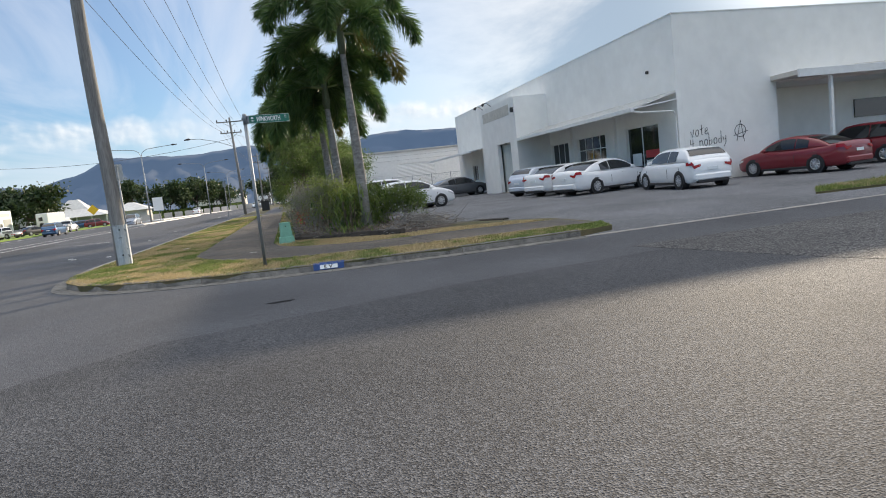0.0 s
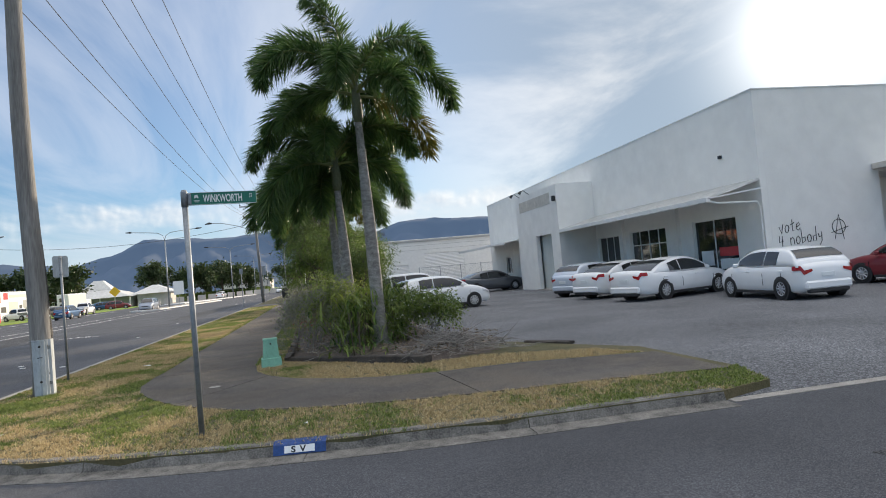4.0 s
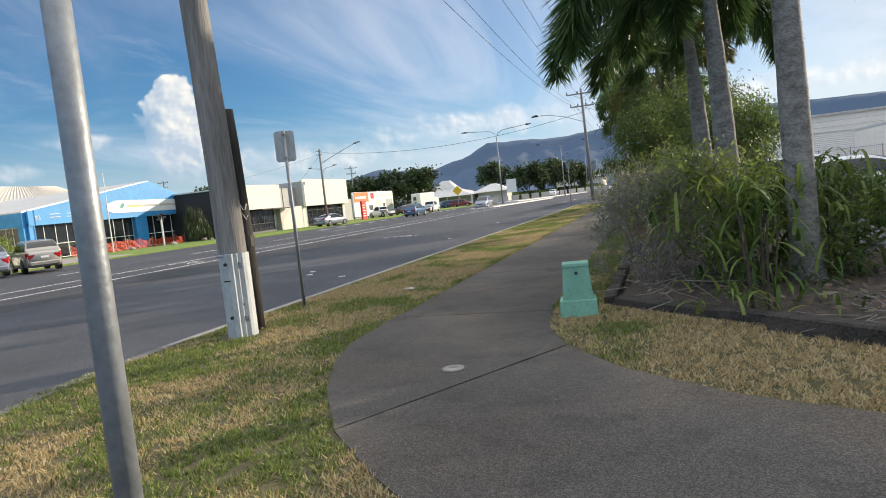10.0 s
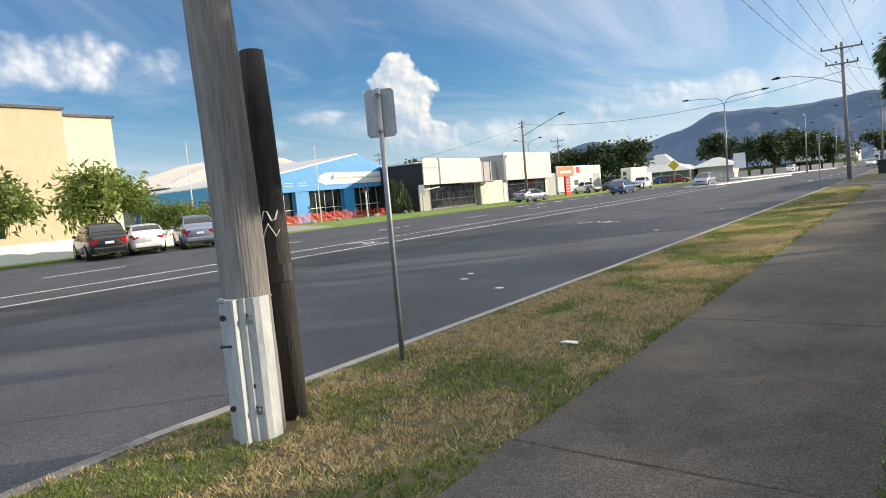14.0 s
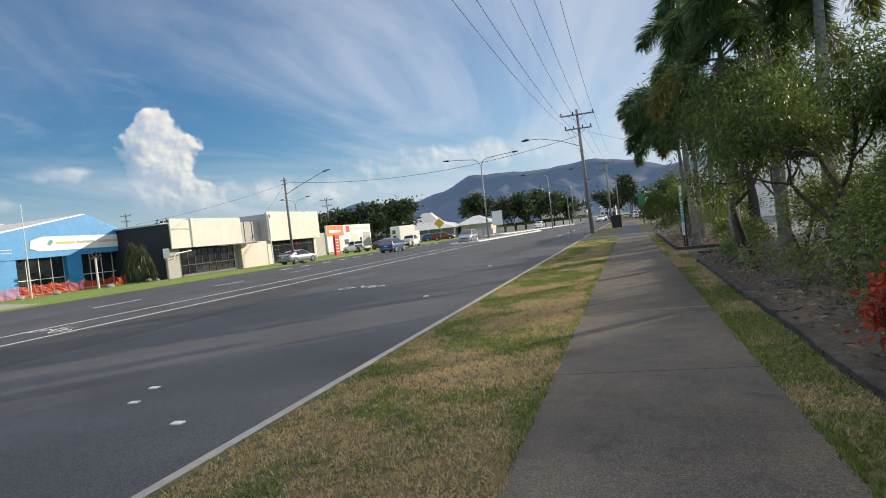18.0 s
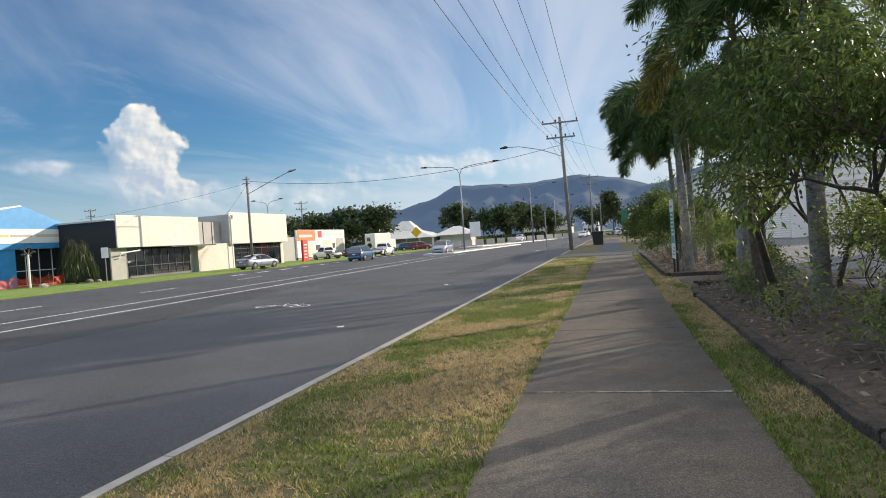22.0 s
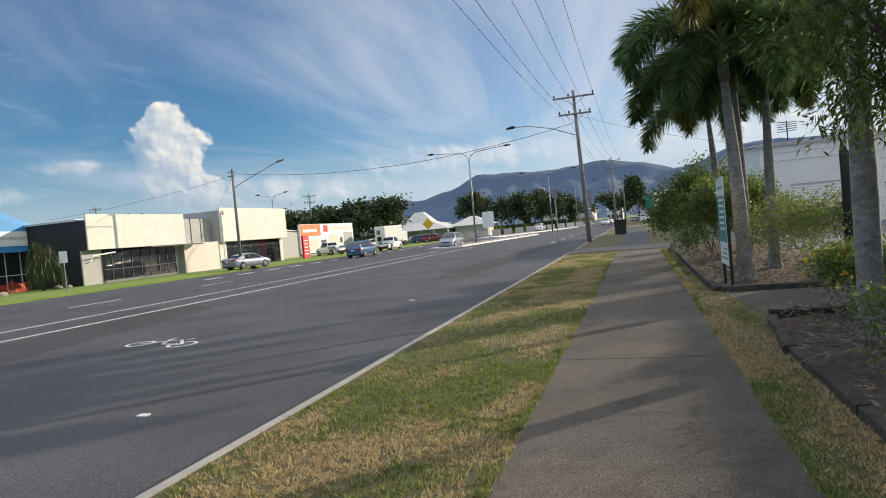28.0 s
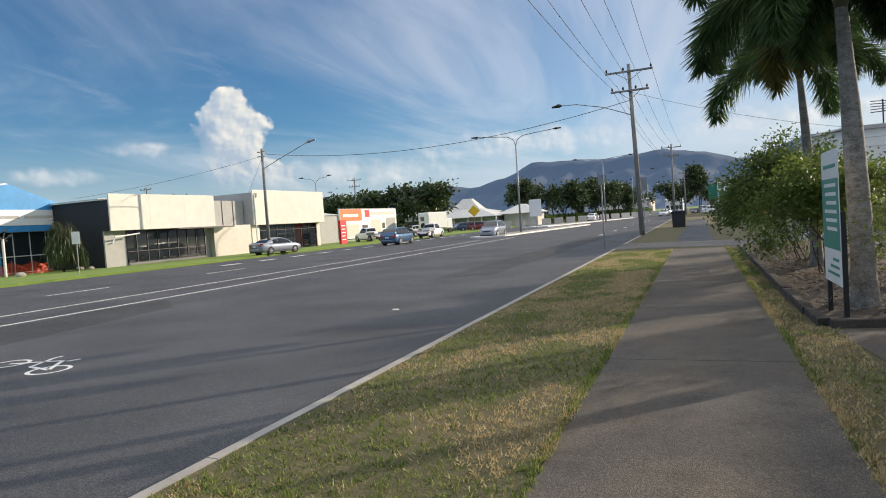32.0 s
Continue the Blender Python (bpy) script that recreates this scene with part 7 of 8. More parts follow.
double_lamp(-18.3, 83.0, 10.3)
double_lamp(-14.5, 128.0, 10.3)
double_lamp(-13.8, 175.0, 10.3)
double_lamp(-13.8, 225.0, 10.3)
double_lamp(-60.0, 104.7, 9.9, 2.5)

# small signs and posts along the road
def sign_post(x, y, h, w, hh, mat, label, rz=0, n=1, shape=None):
    t = thing("road_sign", label, "road sign", at=(x, y, -0.05), rz=rz)
    bm = B()
    tube(bm, [(0, 0, -0.1), (0, 0, h)], 0.035, 8)
    part("post", bm, M["steel"], t)
    bm = B()
    if shape == "diamond":
        prism(bm, [(0, h - hh), (w / 2, h - hh / 2), (0, h), (-w / 2, h - hh / 2)], -0.06, -0.04, axis="y")
    else:
        box(bm, -w / 2, w / 2, -0.06, -0.04, h - hh, h, 0.004)
    part("plate", bm, M[mat], t)
    return t


M["yellow"] = surf("sign_yellow", (0.8, 0.5, 0.02), 0.5, vary=0.05)
sign_post(-36.2, 39.7, 2.8, 0.5, 0.8, "white_sign", "small white sign on a thin post in the lawn", 30)
sign_post(-18.6, 92, 4.0, 1.6, 2.2, "white_sign", "white road sign on the traffic island")
sign_post(-34.0, 112, 4.4, 2.0, 2.0, "yellow", "yellow diamond warning sign", 15, shape="diamond")
sign_post(-3.3, 42.6, 3.6, 0.3, 0.5, "steel", "thin pale post with a small plate at the driveway")
sign_post(-3.4, 70, 4.6, 0.7, 1.2, "steel", "grey back of a road sign further along")
sign_post(3.0, 96, 4.2, 1.4, 1.8, "green_sign", "green road sign far down the street")
sign_post(4.6, 43.5, 2.4, 0.9, 1.0, "black_wall", "dark leaning board on a post by the driveway", 20)

# litter bin down the footpath
t = thing("litter_bin", "dark square litter bin beside the far footpath", "bin", at=(-0.5, 68.0, 0))
bm = B()
taper(bm, 0.5, 0.5, 0.55, 0.55, 0.0, 1.25, 0.03)
part("body", bm, M["plastic"], t)
bm = B()
box(bm, -0.6, 0.6, -0.6, 0.6, 1.25, 1.38, 0.03)
part("lid", bm, M["plastic"], t)

# sign board beside the footpath
t = thing("sign_board", "green and white upright sign board on dark posts", "sign", at=(2.83, 20.2, 0.0))
for y in (0.0, 1.12):
    bm = B()
    box(bm, -0.03, 0.03, y - 0.03, y + 0.03, -0.05, 2.2 if y else 1.5, 0.004)
    part("post", bm, M["plastic"], t)
bm = B()
box(bm, -0.045, -0.032, -0.02, 1.14, 0.5, 2.34, 0.003)
pn = part("panel", bm, M["white_sign"], t)
M["teal"] = surf("sign_teal", (0.02, 0.26, 0.20), 0.45, vary=0.06)
bm = B()
box(bm, -0.0485, -0.0455, -0.018, 1.138, 0.98, 1.95)
part("green_band", bm, M["teal"], pn)
for i in range(7):
    bm = B()
    z = 1.86 - 0.12 * i if i < 6 else 2.12
    box(bm, -0.0515, -0.0488 if i < 6 else -0.0458, 0.12, 0.95 - 0.07 * (i % 3), z - 0.025, z + 0.025)
    part("text_bar", bm, M["white_sign"] if i < 6 else M["teal"], pn, "unreadable line of lettering")
for i in range(3):
    bm = B()
    box(bm, -0.0485, -0.0455, 0.1, 0.9 - 0.2 * i, 0.62 + 0.1 * i, 0.66 + 0.1 * i)
    part("text_bar", bm, M["teal"], pn)
# sign boards further down
for x, y, w_, h_, z, m1, m2, lb in ((6.2, 92, 3.4, 2.2, 2.4, "white_sign", "red", "white and red hire sign board on posts"), (10.5, 104, 5.0, 3.2, 3.0, "white_sign", "sv_blue", "large blue and white sign board"), (3.6, 88, 0.9, 2.6, 1.6, "white_sign", "teal", "tall white flag sign at the kerb")):
    t = thing("sign_board", lb, "sign", "far sign boards", at=(x, y, -0.05))
    for sx in (-0.4, 0.4):
        bm = B()
        tube(bm, [(sx * w_, 0.06, -0.1), (sx * w_, 0.06, z + h_)], 0.06, 8)
        part("post", bm, M["steel"], t)
    bm = B()
    box(bm, -w_ / 2, w_ / 2, -0.06, 0.0, z, z + h_, 0.01)
    pn = part("panel", bm, M[m1], t)
    for i in range(3):
        bm = B()
        box(bm, -w_ * 0.42, w_ * (0.42 - 0.12 * i), -0.066, -0.0605, z + h_ * (0.18 + 0.27 * i), z + h_ * (0.34 + 0.27 * i))
        part("text_bar", bm, M[m2], pn)


# ---- shops and yards across the road ----
def glazing(owner, X, y0, y1, z0, z1, n, rail=None, fmat="frame"):
    """A glazed strip in a wall that faces +x: frame and separate panes."""
    bm = B()
    t = 0.06
    w = (y1 - y0) / n
    for i in range(n + 1):
        box(bm, X - 0.04, X + 0.05, y0 + w * i - t / 2, y0 + w * i + t / 2, z0, z1)
    for z in [z0 + t / 2, z1 - t / 2] + ([rail] if rail else []):
        box(bm, X - 0.035, X + 0.045, y0, y1, z - t / 2, z + t / 2)
    fr = part("window_frame", bm, M[fmat], owner)
    rows = [(z0, rail), (rail, z1)] if rail else [(z0, z1)]
    for i in range(n):
        for a, b in rows:
            bm = B()
            box(bm, X - 0.01, X + 0.005, y0 + w * i + t / 2, y0 + w * (i + 1) - t / 2, a + t / 2, b - t / 2)
            part("pane", bm, M["glass"], fr)
    return fr


M["leaf_far"] = leafy("leaf_far", (0.025, 0.05, 0.02), (0.075, 0.105, 0.035), 0.3)
SX = -41.55
# shop one: pale fascia over dark glass, black flank
t = thing("shop", "flat-roofed shop with a pale fascia and black side wall", "building")
bm = B()
box(bm, SX - 9, SX - 1.0, 47.0, 58.6, -0.2, 5.3)
part("wall", bm, M["black_wall"], t, "black painted side wall")
bm = B()
box(bm, SX - 1.0, SX - 0.14, 47.0, 58.6, 2.85, 5.3)
part("upper_wall", bm, M["black_wall"], t)
bm = B()
box(bm, SX - 0.13, SX, 46.95, 58.62, 2.85, 5.78, 0.02)
fa = part("fascia", bm, M["shop_cream"], t, "tall pale fascia panel")
for y in (50.9, 54.8):
    bm = B()
    box(bm, SX + 0.001, SX + 0.006, y, y + 0.03, 2.9, 5.74)
    part("seam", bm, M["trim"], fa)
for a, b in ((47.0, 49.0), (58.0, 58.6)):
    bm = B()
    box(bm, SX - 0.99, SX - 0.85, a, b, -0.2, 2.85)
    part("pier", bm, M["wall_grey"], t)
bm = B()
box(bm, SX - 0.99, SX - 0.86, 49.0, 58.0, -0.2, 0.15)
part("wall_base", bm, M["pier_grey"], t)
glazing(t, SX - 0.92, 49.0, 58.0, 0.15, 2.85, 8, 1.1)
bm = B()
box(bm, SX - 0.02, SX + 0.9, 53.0, 60.2, 2.72, 2.84)
part("awning", bm, M["frame"], t, "thin dark flat awning")
bm = B()
tube(bm, [(SX + 0.05, 49.6, 2.55), (SX + 0.1, 47.2, 2.35), (SX + 0.08, 46.95, 1.9), (SX - 0.5, 46.95, 1.8)], 0.06, 6)
part("pipe", bm, M["white"], t)
bm = B()
box(bm, SX - 9.2, SX - 1, 46.85, 58.7, 5.3, 5.45)
part("roof", bm, M["roof"], t)
# link wall between the shops
t = thing("link_building", "low grey panelled wall between the shops", "building")
bm = B()
box(bm, SX - 1.2, SX - 0.3, 58.62, 64.2, -0.2, 2.9)
part("wall", bm, M["trim"], t)
bm = B()
box(bm, SX - 9, SX - 1.25, 58.62, 64.2, -0.2, 5.4)
part("rear_wall", bm, M["wall_grey"], t)
for i in range(3):
    bm = B()
    box(bm, SX - 1.25, SX - 1.2, 59.4 + 1.6 * i, 59.48 + 1.6 * i, 2.9, 5.4)
    part("seam", bm, M["frame"], t)
# shop two
t = thing("shop", "square cream-fronted shop with a dark glazed entry", "building")
bm = B()
box(bm, SX - 9, SX - 1.2, 64.3, 77.6, -0.2, 6.2)
part("wall", bm, M["wall_grey"], t)
bm = B()
box(bm, SX - 1.19, SX - 0.14, 64.3, 77.6, 2.8, 6.2)
part("upper_wall", bm, M["wall_grey"], t)
bm = B()
box(bm, SX - 0.13, SX, 64.28, 77.62, 2.8, 6.48, 0.02)
part("fascia", bm, M["shop_cream"], t, "tall cream fascia")
for a, b in ((64.3, 66.0), (76.9, 77.6)):
    bm = B()
    box(bm, SX - 1.19, SX - 0.75, a, b, -0.2, 2.8)
    part("pier", bm, M["shop_cream"], t)
glazing(t, SX - 0.9, 66.0, 76.9, 0.05, 2.8, 7, 2.2)
bm = B()
tube(bm, [(SX + 0.06, 64.5, 6.0), (SX + 0.06, 64.5, 0.0)], 0.07, 8)
part("downpipe", bm, M["white"], t)
bm = B()
box(bm, SX + 0.01, SX + 0.1, 64.6, 64.9, 5.7, 6.1)
part("vent", bm, M["plastic"], t)

# blue showroom
M["gold_bar"] = surf("olive_print", (0.42, 0.45, 0.16), 0.5, vary=0.05)
BX = -48.0
t = thing("showroom", "bright blue gabled showroom with a pale sign panel", "building")
bm = B()
prism(bm, [(28.9, 3.1), (49.0, 3.3), (49.0, 5.0), (43.6, 6.95), (28.9, 4.35)], BX - 0.3, BX, axis="x")
part("gable", bm, M["blue_wall"], t, "blue painted gable fascia")
bm = B()
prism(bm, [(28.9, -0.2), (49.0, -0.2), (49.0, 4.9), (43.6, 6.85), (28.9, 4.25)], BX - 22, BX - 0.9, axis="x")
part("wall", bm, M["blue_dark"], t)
bm = B()
prism(bm, [(28.6, 4.27), (43.6, 6.9), (49.3, 4.85), (49.3, 5.0), (43.6, 7.05), (28.6, 4.42)], BX - 22, BX - 0.32, axis="x")
part("roof", bm, M["roof"], t, "pale metal roof")
for a, b in ((28.9, 29.5), (34.2, 36.0), (41.0, 42.6), (48.0, 49.0)):
    bm = B()
    box(bm, BX - 0.85, BX - 0.1, a, b, -0.2, 3.3)
    part("pier", bm, M["blue_wall"], t)
for a, b, n in ((29.5, 34.2, 4), (36.0, 41.0, 4), (42.6, 48.0, 4)):
    glazing(t, BX - 0.6, a, b, 0.05, 3.3, n, 1.35, "white")
bm = B()
pl = [(37.3, 4.05), (38.2, 3.75), (48.4, 3.75), (48.4, 4.75), (47.6, 4.95), (38.6, 5.0), (37.5, 4.7)]
prism(bm, pl, BX + 0.004, BX + 0.05, axis="x")
sp = part("sign_panel", bm, M["white_sign"], t, "long rounded white sign panel")
bm = B()
prism(bm, [(39.0, 4.25), (39.35, 4.2), (39.65, 4.5), (39.6, 4.75), (39.2, 4.65)], BX + 0.052, BX + 0.06, axis="x")
part("leaf_mark", bm, M["teal"], sp, "green leaf-shaped emblem")
for a, b, mt in ((39.95, 42.0, "gold_bar"), (42.1, 44.2, "wall_grey"), (44.6, 47.3, "trim")):
    bm = B()
    box(bm, BX + 0.052, BX + 0.058, a, b, 4.27, 4.5)
    part("text_bar", bm, M[mt], sp, "plain bar in place of the company name")
for i in range(3):
    for j in range(2):
        bm = B()
        box(bm, BX + 0.004, BX + 0.012, 31.0 + 1.8 * i, 32.1 + 1.8 * i, 3.72 + 0.28 * j, 3.78 + 0.28 * j)
        part("text_bar", bm, M["trim"], t)
text_part("house_number", "93", 0.6, M["trim"], t, Matrix.Translation((BX + 0.01, 29.5, 3.55)) @ Matrix.Rotation(radians(90), 4, "Z") @ Matrix.Rotation(radians(90), 4, "X"), 0.01)
# side of the showroom running back from the road
SY = 28.9
bm = B()
box(bm, BX - 21, BX - 0.31, SY - 0.35, SY - 0.02, 3.1, 4.3)
part("side_fascia", bm, M["blue_wall"], t, "blue painted side fascia")
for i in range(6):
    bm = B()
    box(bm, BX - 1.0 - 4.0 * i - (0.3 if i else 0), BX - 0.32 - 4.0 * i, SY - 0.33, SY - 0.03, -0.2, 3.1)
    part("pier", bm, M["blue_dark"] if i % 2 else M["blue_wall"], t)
for i in range(5):
    xa, xb = BX - 1.0 - 4.0 * i, BX - 4.32 - 4.0 * i
    bm = B()
    for k in range(5):
        x = xa + (xb - xa) * k / 4
        box(bm, x - 0.04, x + 0.04, SY - 0.16, SY - 0.06, 0.0, 3.1)
    for z in (0.05, 1.25, 3.05):
        box(bm, xb, xa, SY - 0.15, SY - 0.07, z - 0.04, z + 0.04)
    fr = part("window_frame", bm, M["white"], t)
    for k in range(4):
        for za, zb in ((0.1, 1.2), (1.3, 3.0)):
            bm = B()
            box(bm, xa + (xb - xa) * (k + 1) / 4 + 0.04, xa + (xb - xa) * k / 4 - 0.04, SY - 0.12, SY - 0.11, za, zb)
            part("pane", bm, M["glass"], fr)

# taller grey hall behind the showroom
t = thing("hall", "grey corrugated hall roof rising behind the showroom", "building", at=(-77, 46, -0.1))
bm = B()
box(bm, -9, 9, -14, 14, 0, 5.3)
part("wall", bm, M["wall_grey"], t)
hall = [(-10, -14.6, 5.2), (10, -14.6, 5.2), (10, 14.6, 5.2), (-10, 14.6, 5.2)]
ridge = [(-6, -3, 8.9), (6, -3, 8.9), (6, 6, 8.9), (-6, 6, 8.9)]
bm = B()
lo_, hi_ = [bm.verts.new(q) for q in hall], [bm.verts.new(q) for q in ridge]
for i in range(4):
    bm.faces.new((lo_[i], lo_[(i + 1) % 4], hi_[(i + 1) % 4], hi_[i]))
bm.faces.new(hi_)
bm.faces.new(lo_[::-1])
part("roof", bm, M["wall_grey"], t, "grey corrugated hipped roof")
bm = B()
for i in range(4):
    a0, a1, b0, b1 = (Vector(q) for q in (hall[i], hall[(i + 1) % 4], ridge[i], ridge[(i + 1) % 4]))
    for k in range(36):
        u = (k + 0.5) / 36
        tube(bm, [a0 + (a1 - a0) * u + Vector((0, 0, 0.02)), b0 + (b1 - b0) * u + Vector((0, 0, 0.02))], 0.09, 4, caps=False)
part("rib", bm, M["trim"], t)["kind"] = "stuff"
t = thing("parapet_building", "low grey flat-roofed building behind the showroom", "building", at=(-78, 27, -0.1))
bm = B()
box(bm, -8, 8, -6, 4.4, 0, 5.1, 0.03)
part("wall", bm, M["wall_grey"], t)
bm = B()
box(bm, -8.1, 8.1, -6.1, 4.5, 5.1, 5.25)
part("coping", bm, M["concrete_dark"], t)

# orange barrier mesh in front of the showroom
M["mesh_orange"] = surf("barrier_mesh", (0.75, 0.09, 0.035), 0.6, vary=0.2, scale=6)
t = thing("barrier_fence", "sagging orange plastic barrier mesh on stakes", "fence", at=(-45.2, 0, 0))
rnd = random.Random(4)
ends = [30.2 + 1.6 * i for i in range(10)]
for y in ends:
    bm = B()
    tube(bm, [(0, y, -0.1), (rnd.uniform(-.05, .05), y, 1.1)], 0.02, 6)
    part("stake", bm, M["steel"], t)
for a, b in zip(ends, ends[1:]):
    V, F = [], []
    n, m = 16, 7
    sag = rnd.uniform(0.1, 0.35)
    for i in range(n + 1):
        for j in range(m + 1):
            u = i / n
            V.append((0.03 * math.sin(9 * u + j), a + (b - a) * u, (1.0 - 4 * sag * u * (1 - u)) * j / m + 0.02))
    bm = B()
    vs = [bm.verts.new(v) for v in V]
    k = lambda i, j: vs[i * (m + 1) + j]
    for i in range(n):
        for j in range(m):
            bm.faces.new((k(i, j), k(i + 1, j), k(i + 1, j + 1), k(i, j + 1)))
    bmesh.ops.wireframe(bm, faces=bm.faces[:], thickness=0.045, offset=0.0, use_replace=True)
    part("mesh_panel", bm, M["mesh_orange"], t)
for x, y, h in ((-44.3, 20.4, 7.4), (-44.0, 33.6, 7.2)):
    t = thing("flagpole", "slim white flagpole in the lawn", "flagpole", "flagpoles", at=(x, y, -0.05))
    bm = B()
    tube(bm, [(0, 0, -0.1), (0, 0, h)], [0.06, 0.03], 8)
    part("pole", bm, M["white"], t)
    bm = B()
    tube(bm, [(0, 0, h), (0, 0, h + 0.05), (0, 0, h + 0.1)], [0.03, 0.06, 0.02], 8)
    part("finial", bm, M["white"], t)
t = thing("irrigation_mast", "white post topped with dark sprinkler heads", "mast", at=(-44.2, 40.3, -0.05))
bm = B()
tube(bm, [(0, 0, -0.1), (0, 0, 2.7)], 0.09, 10)
part("post", bm, M["white"], t)
for a in range(5):
    bm = B()
    c = Vector((0.0, 0.55 * math.cos(a * 1.26), 2.9 + 0.35 * math.sin(a * 1.26)))
    tube(bm, [(0, 0, 2.65), c], 0.05, 6)
    tube(bm, [c - Vector((0, 0, 0.1)), c, c + Vector((0, 0, 0.12))], [0.08, 0.17, 0.06], 8)
    part("sprinkler_head", bm, M["plastic"], t)
for i, (x, y, s_) in enumerate(((-44.5, 33.0, 0.32), (-44.3, 36.2, 0.28), (-43.4, 40.8, 0.32), (-43.3, 45.4, 0.32), (-42.9, 46.0, 0.25))):
    bm = B()
    bmesh.ops.create_icosphere(bm, subdivisions=2, radius=s_)
    for v in bm.verts:
        v.co *= 1 + 0.25 * noise.noise(v.co * 2.5 + Vector((i * 9, 0, 0)))
        v.co.z *= 0.7
    solo("boulder", bm, M["concrete"], "rounded pale boulder in the lawn", "boulder", "boulders", at=(x, y, s_ * 0.35 - 0.05))
bush("weeping_shrub", "narrow weeping shrub at the shop's corner", "shrub", (-43.3, 44.0, -0.05), 3.9, 4, 7, 3, 0.45, 0.03, (0.75, 0.07), 2600, "leaf_far", 0.14, 61, (0.5, 0.5, 1), droop=1.6, first=1.6, sag=0.5)

# billboard building, red sign, street beyond
t = thing("billboard_shop", "white hoarding with an orange panel beside a shed", "billboard")
bm = B()
box(bm, -46.6, -46.3, 89.2, 107.3, 0.3, 4.7, 0.01)
bd = part("panel", bm, M["white_sign"], t)
bm = B()
box(bm, -46.295, -46.28, 89.3, 95.5, 2.9, 4.65)
part("orange_panel", bm, M["orange"], bd)
bm = B()
box(bm, -46.278, -46.27, 90.0, 94.4, 3.5, 3.9)
part("text_bar", bm, M["white_sign"], bd)
for i, (a, b, z0, z1, mt) in enumerate(((96.5, 98.0, 3.4, 4.5, "red"), (98.4, 106.5, 3.7, 4.2, "trim"), (91, 94.5, 0.6, 2.4, "trim"), (98.2, 101.5, 0.9, 3.0, "trim"), (103.5, 106.8, 0.9, 3.2, "wall_grey"), (95.5, 97.2, 1.3, 2.2, "plastic"), (102.0, 103.0, 1.5, 2.4, "plastic"))):
    bm = B()
    box(bm, -46.295, -46.282 + 0.002 * i, a, b, z0, z1)
    part("picture_panel", bm, M[mt], bd)
bm = B()
box(bm, -60, -46.62, 80.5, 108, -0.2, 3.6)
part("shed_body", bm, M["wall_grey"], t)
bm = B()
for y in (89.4, 95.2, 101.2, 107.1):
    box(bm, -46.6, -46.45, y - 0.1, y + 0.1, -0.2, 0.3)
part("leg", bm, M["timber_dark"], t)
t = thing("pylon_sign", "red upright pylon sign at the roadside", "sign", at=(-39.3, 78.0, -0.05))
bm = B()
box(bm, -0.15, 0.15, -0.75, 0.75, -0.1, 2.9, 0.03)
body = part("body", bm, M["red"], t)
for i in range(5):
    bm = B()
    box(bm, 0.151, 0.158, -0.5, 0.4 - 0.1 * (i % 2), 0.5 + 0.42 * i, 0.62 + 0.42 * i)
    part("text_bar", bm, M["white_sign"], body)

# pavilion with a raised roof
t = thing("pavilion", "white-roofed pavilion restaurant with open sides", "building", at=(-47, 146, -0.1))
bm = B()
def hip(bm, w0, d0, z0, w1, d1, z1):
    a = [bm.verts.new(q) for q in ((-w0, -d0, z0), (w0, -d0, z0), (w0, d0, z0), (-w0, d0, z0))]
    b = [bm.verts.new(q) for q in ((-w1, -d1, z1), (w1, -d1, z1), (w1, d1, z1), (-w1, d1, z1))]
    for i in range(4):
        bm.faces.new((a[i], a[(i + 1) % 4], b[(i + 1) % 4], b[i]))
    bm.faces.new(b)
    bm.faces.new(a[::-1])
hip(bm, 8.5, 6, 2.6, 3.2, 2.2, 4.5)
part("roof", bm, M["roof"], t)
bm = B()
hip(bm, 3.3, 2.3, 4.5, 1.0, 0.7, 6.8)
part("lantern_roof", bm, M["roof"], t)
bm = B()
box(bm, -7.5, 7.5, -4, 5.5, 0, 2.6)
part("wall", bm, M["wall_grey"], t)
for x in (-8, -4.8, -1.6, 1.6, 4.8, 8):
    bm = B()
    box(bm, x - 0.12, x + 0.12, -5.6, -5.36, 0, 2.65)
    part("post", bm, M["white"], t)
bm = B()
hip(bm, 5, 4, 2.8, 0.6, 0.5, 4.8)
ob = part("side_roof", bm, M["roof"], t)
ob.location = (12, 2, 0)
bm = B()
box(bm, 8.5, 16, -1, 5, 0, 2.8)
part("side_wall", bm, M["trim"], t)
t = thing("low_fence", "long low pale fence along the far side", "fence", at=(0, 0, 0))
for i in range(14):
    bm = B()
    box(bm, -34 + 1.9 * i, -32.2 + 1.9 * i, 128 + 3.0 * i, 128.1 + 3.0 * i, -0.1, 1.2)
    part("panel", bm, M["trim"], t)

# camper truck parked far off
t = thing("camper_truck", "white box-bodied camper truck with a spare wheel", "truck", "distant cars", at=(-41.0, 112.0, -0.05), rz=-20)
bm = B()
box(bm, -1.2, 1.2, -3.2, 1.6, 0.9, 3.7, 0.12)
box_ = part("camper_box", bm, M["white"], t)
bm = B()
box(bm, -1.0, 1.0, 1.6, 3.3, 0.6, 2.5, 0.2)
part("cab", bm, PAINT["white"], t)
bm = B()
box(bm, -0.6, 0.2, -3.24, -3.2, 2.3, 3.0)
part("window", bm, M["glass"], box_)
bm = B()
disc(bm, (0, -3.2, 1.5), 0.45, -0.2, 20, "y")
part("spare_wheel", bm, M["rubber"], t)
for sx in (-1, 1):
    for y in (-1.8, 2.3):
        bm = B()
        disc(bm, (sx * 1.0 - 0.15, y, 0.45), 0.45, 0.3, 20, "x")
        part("wheel", bm, M["rubber"], t)

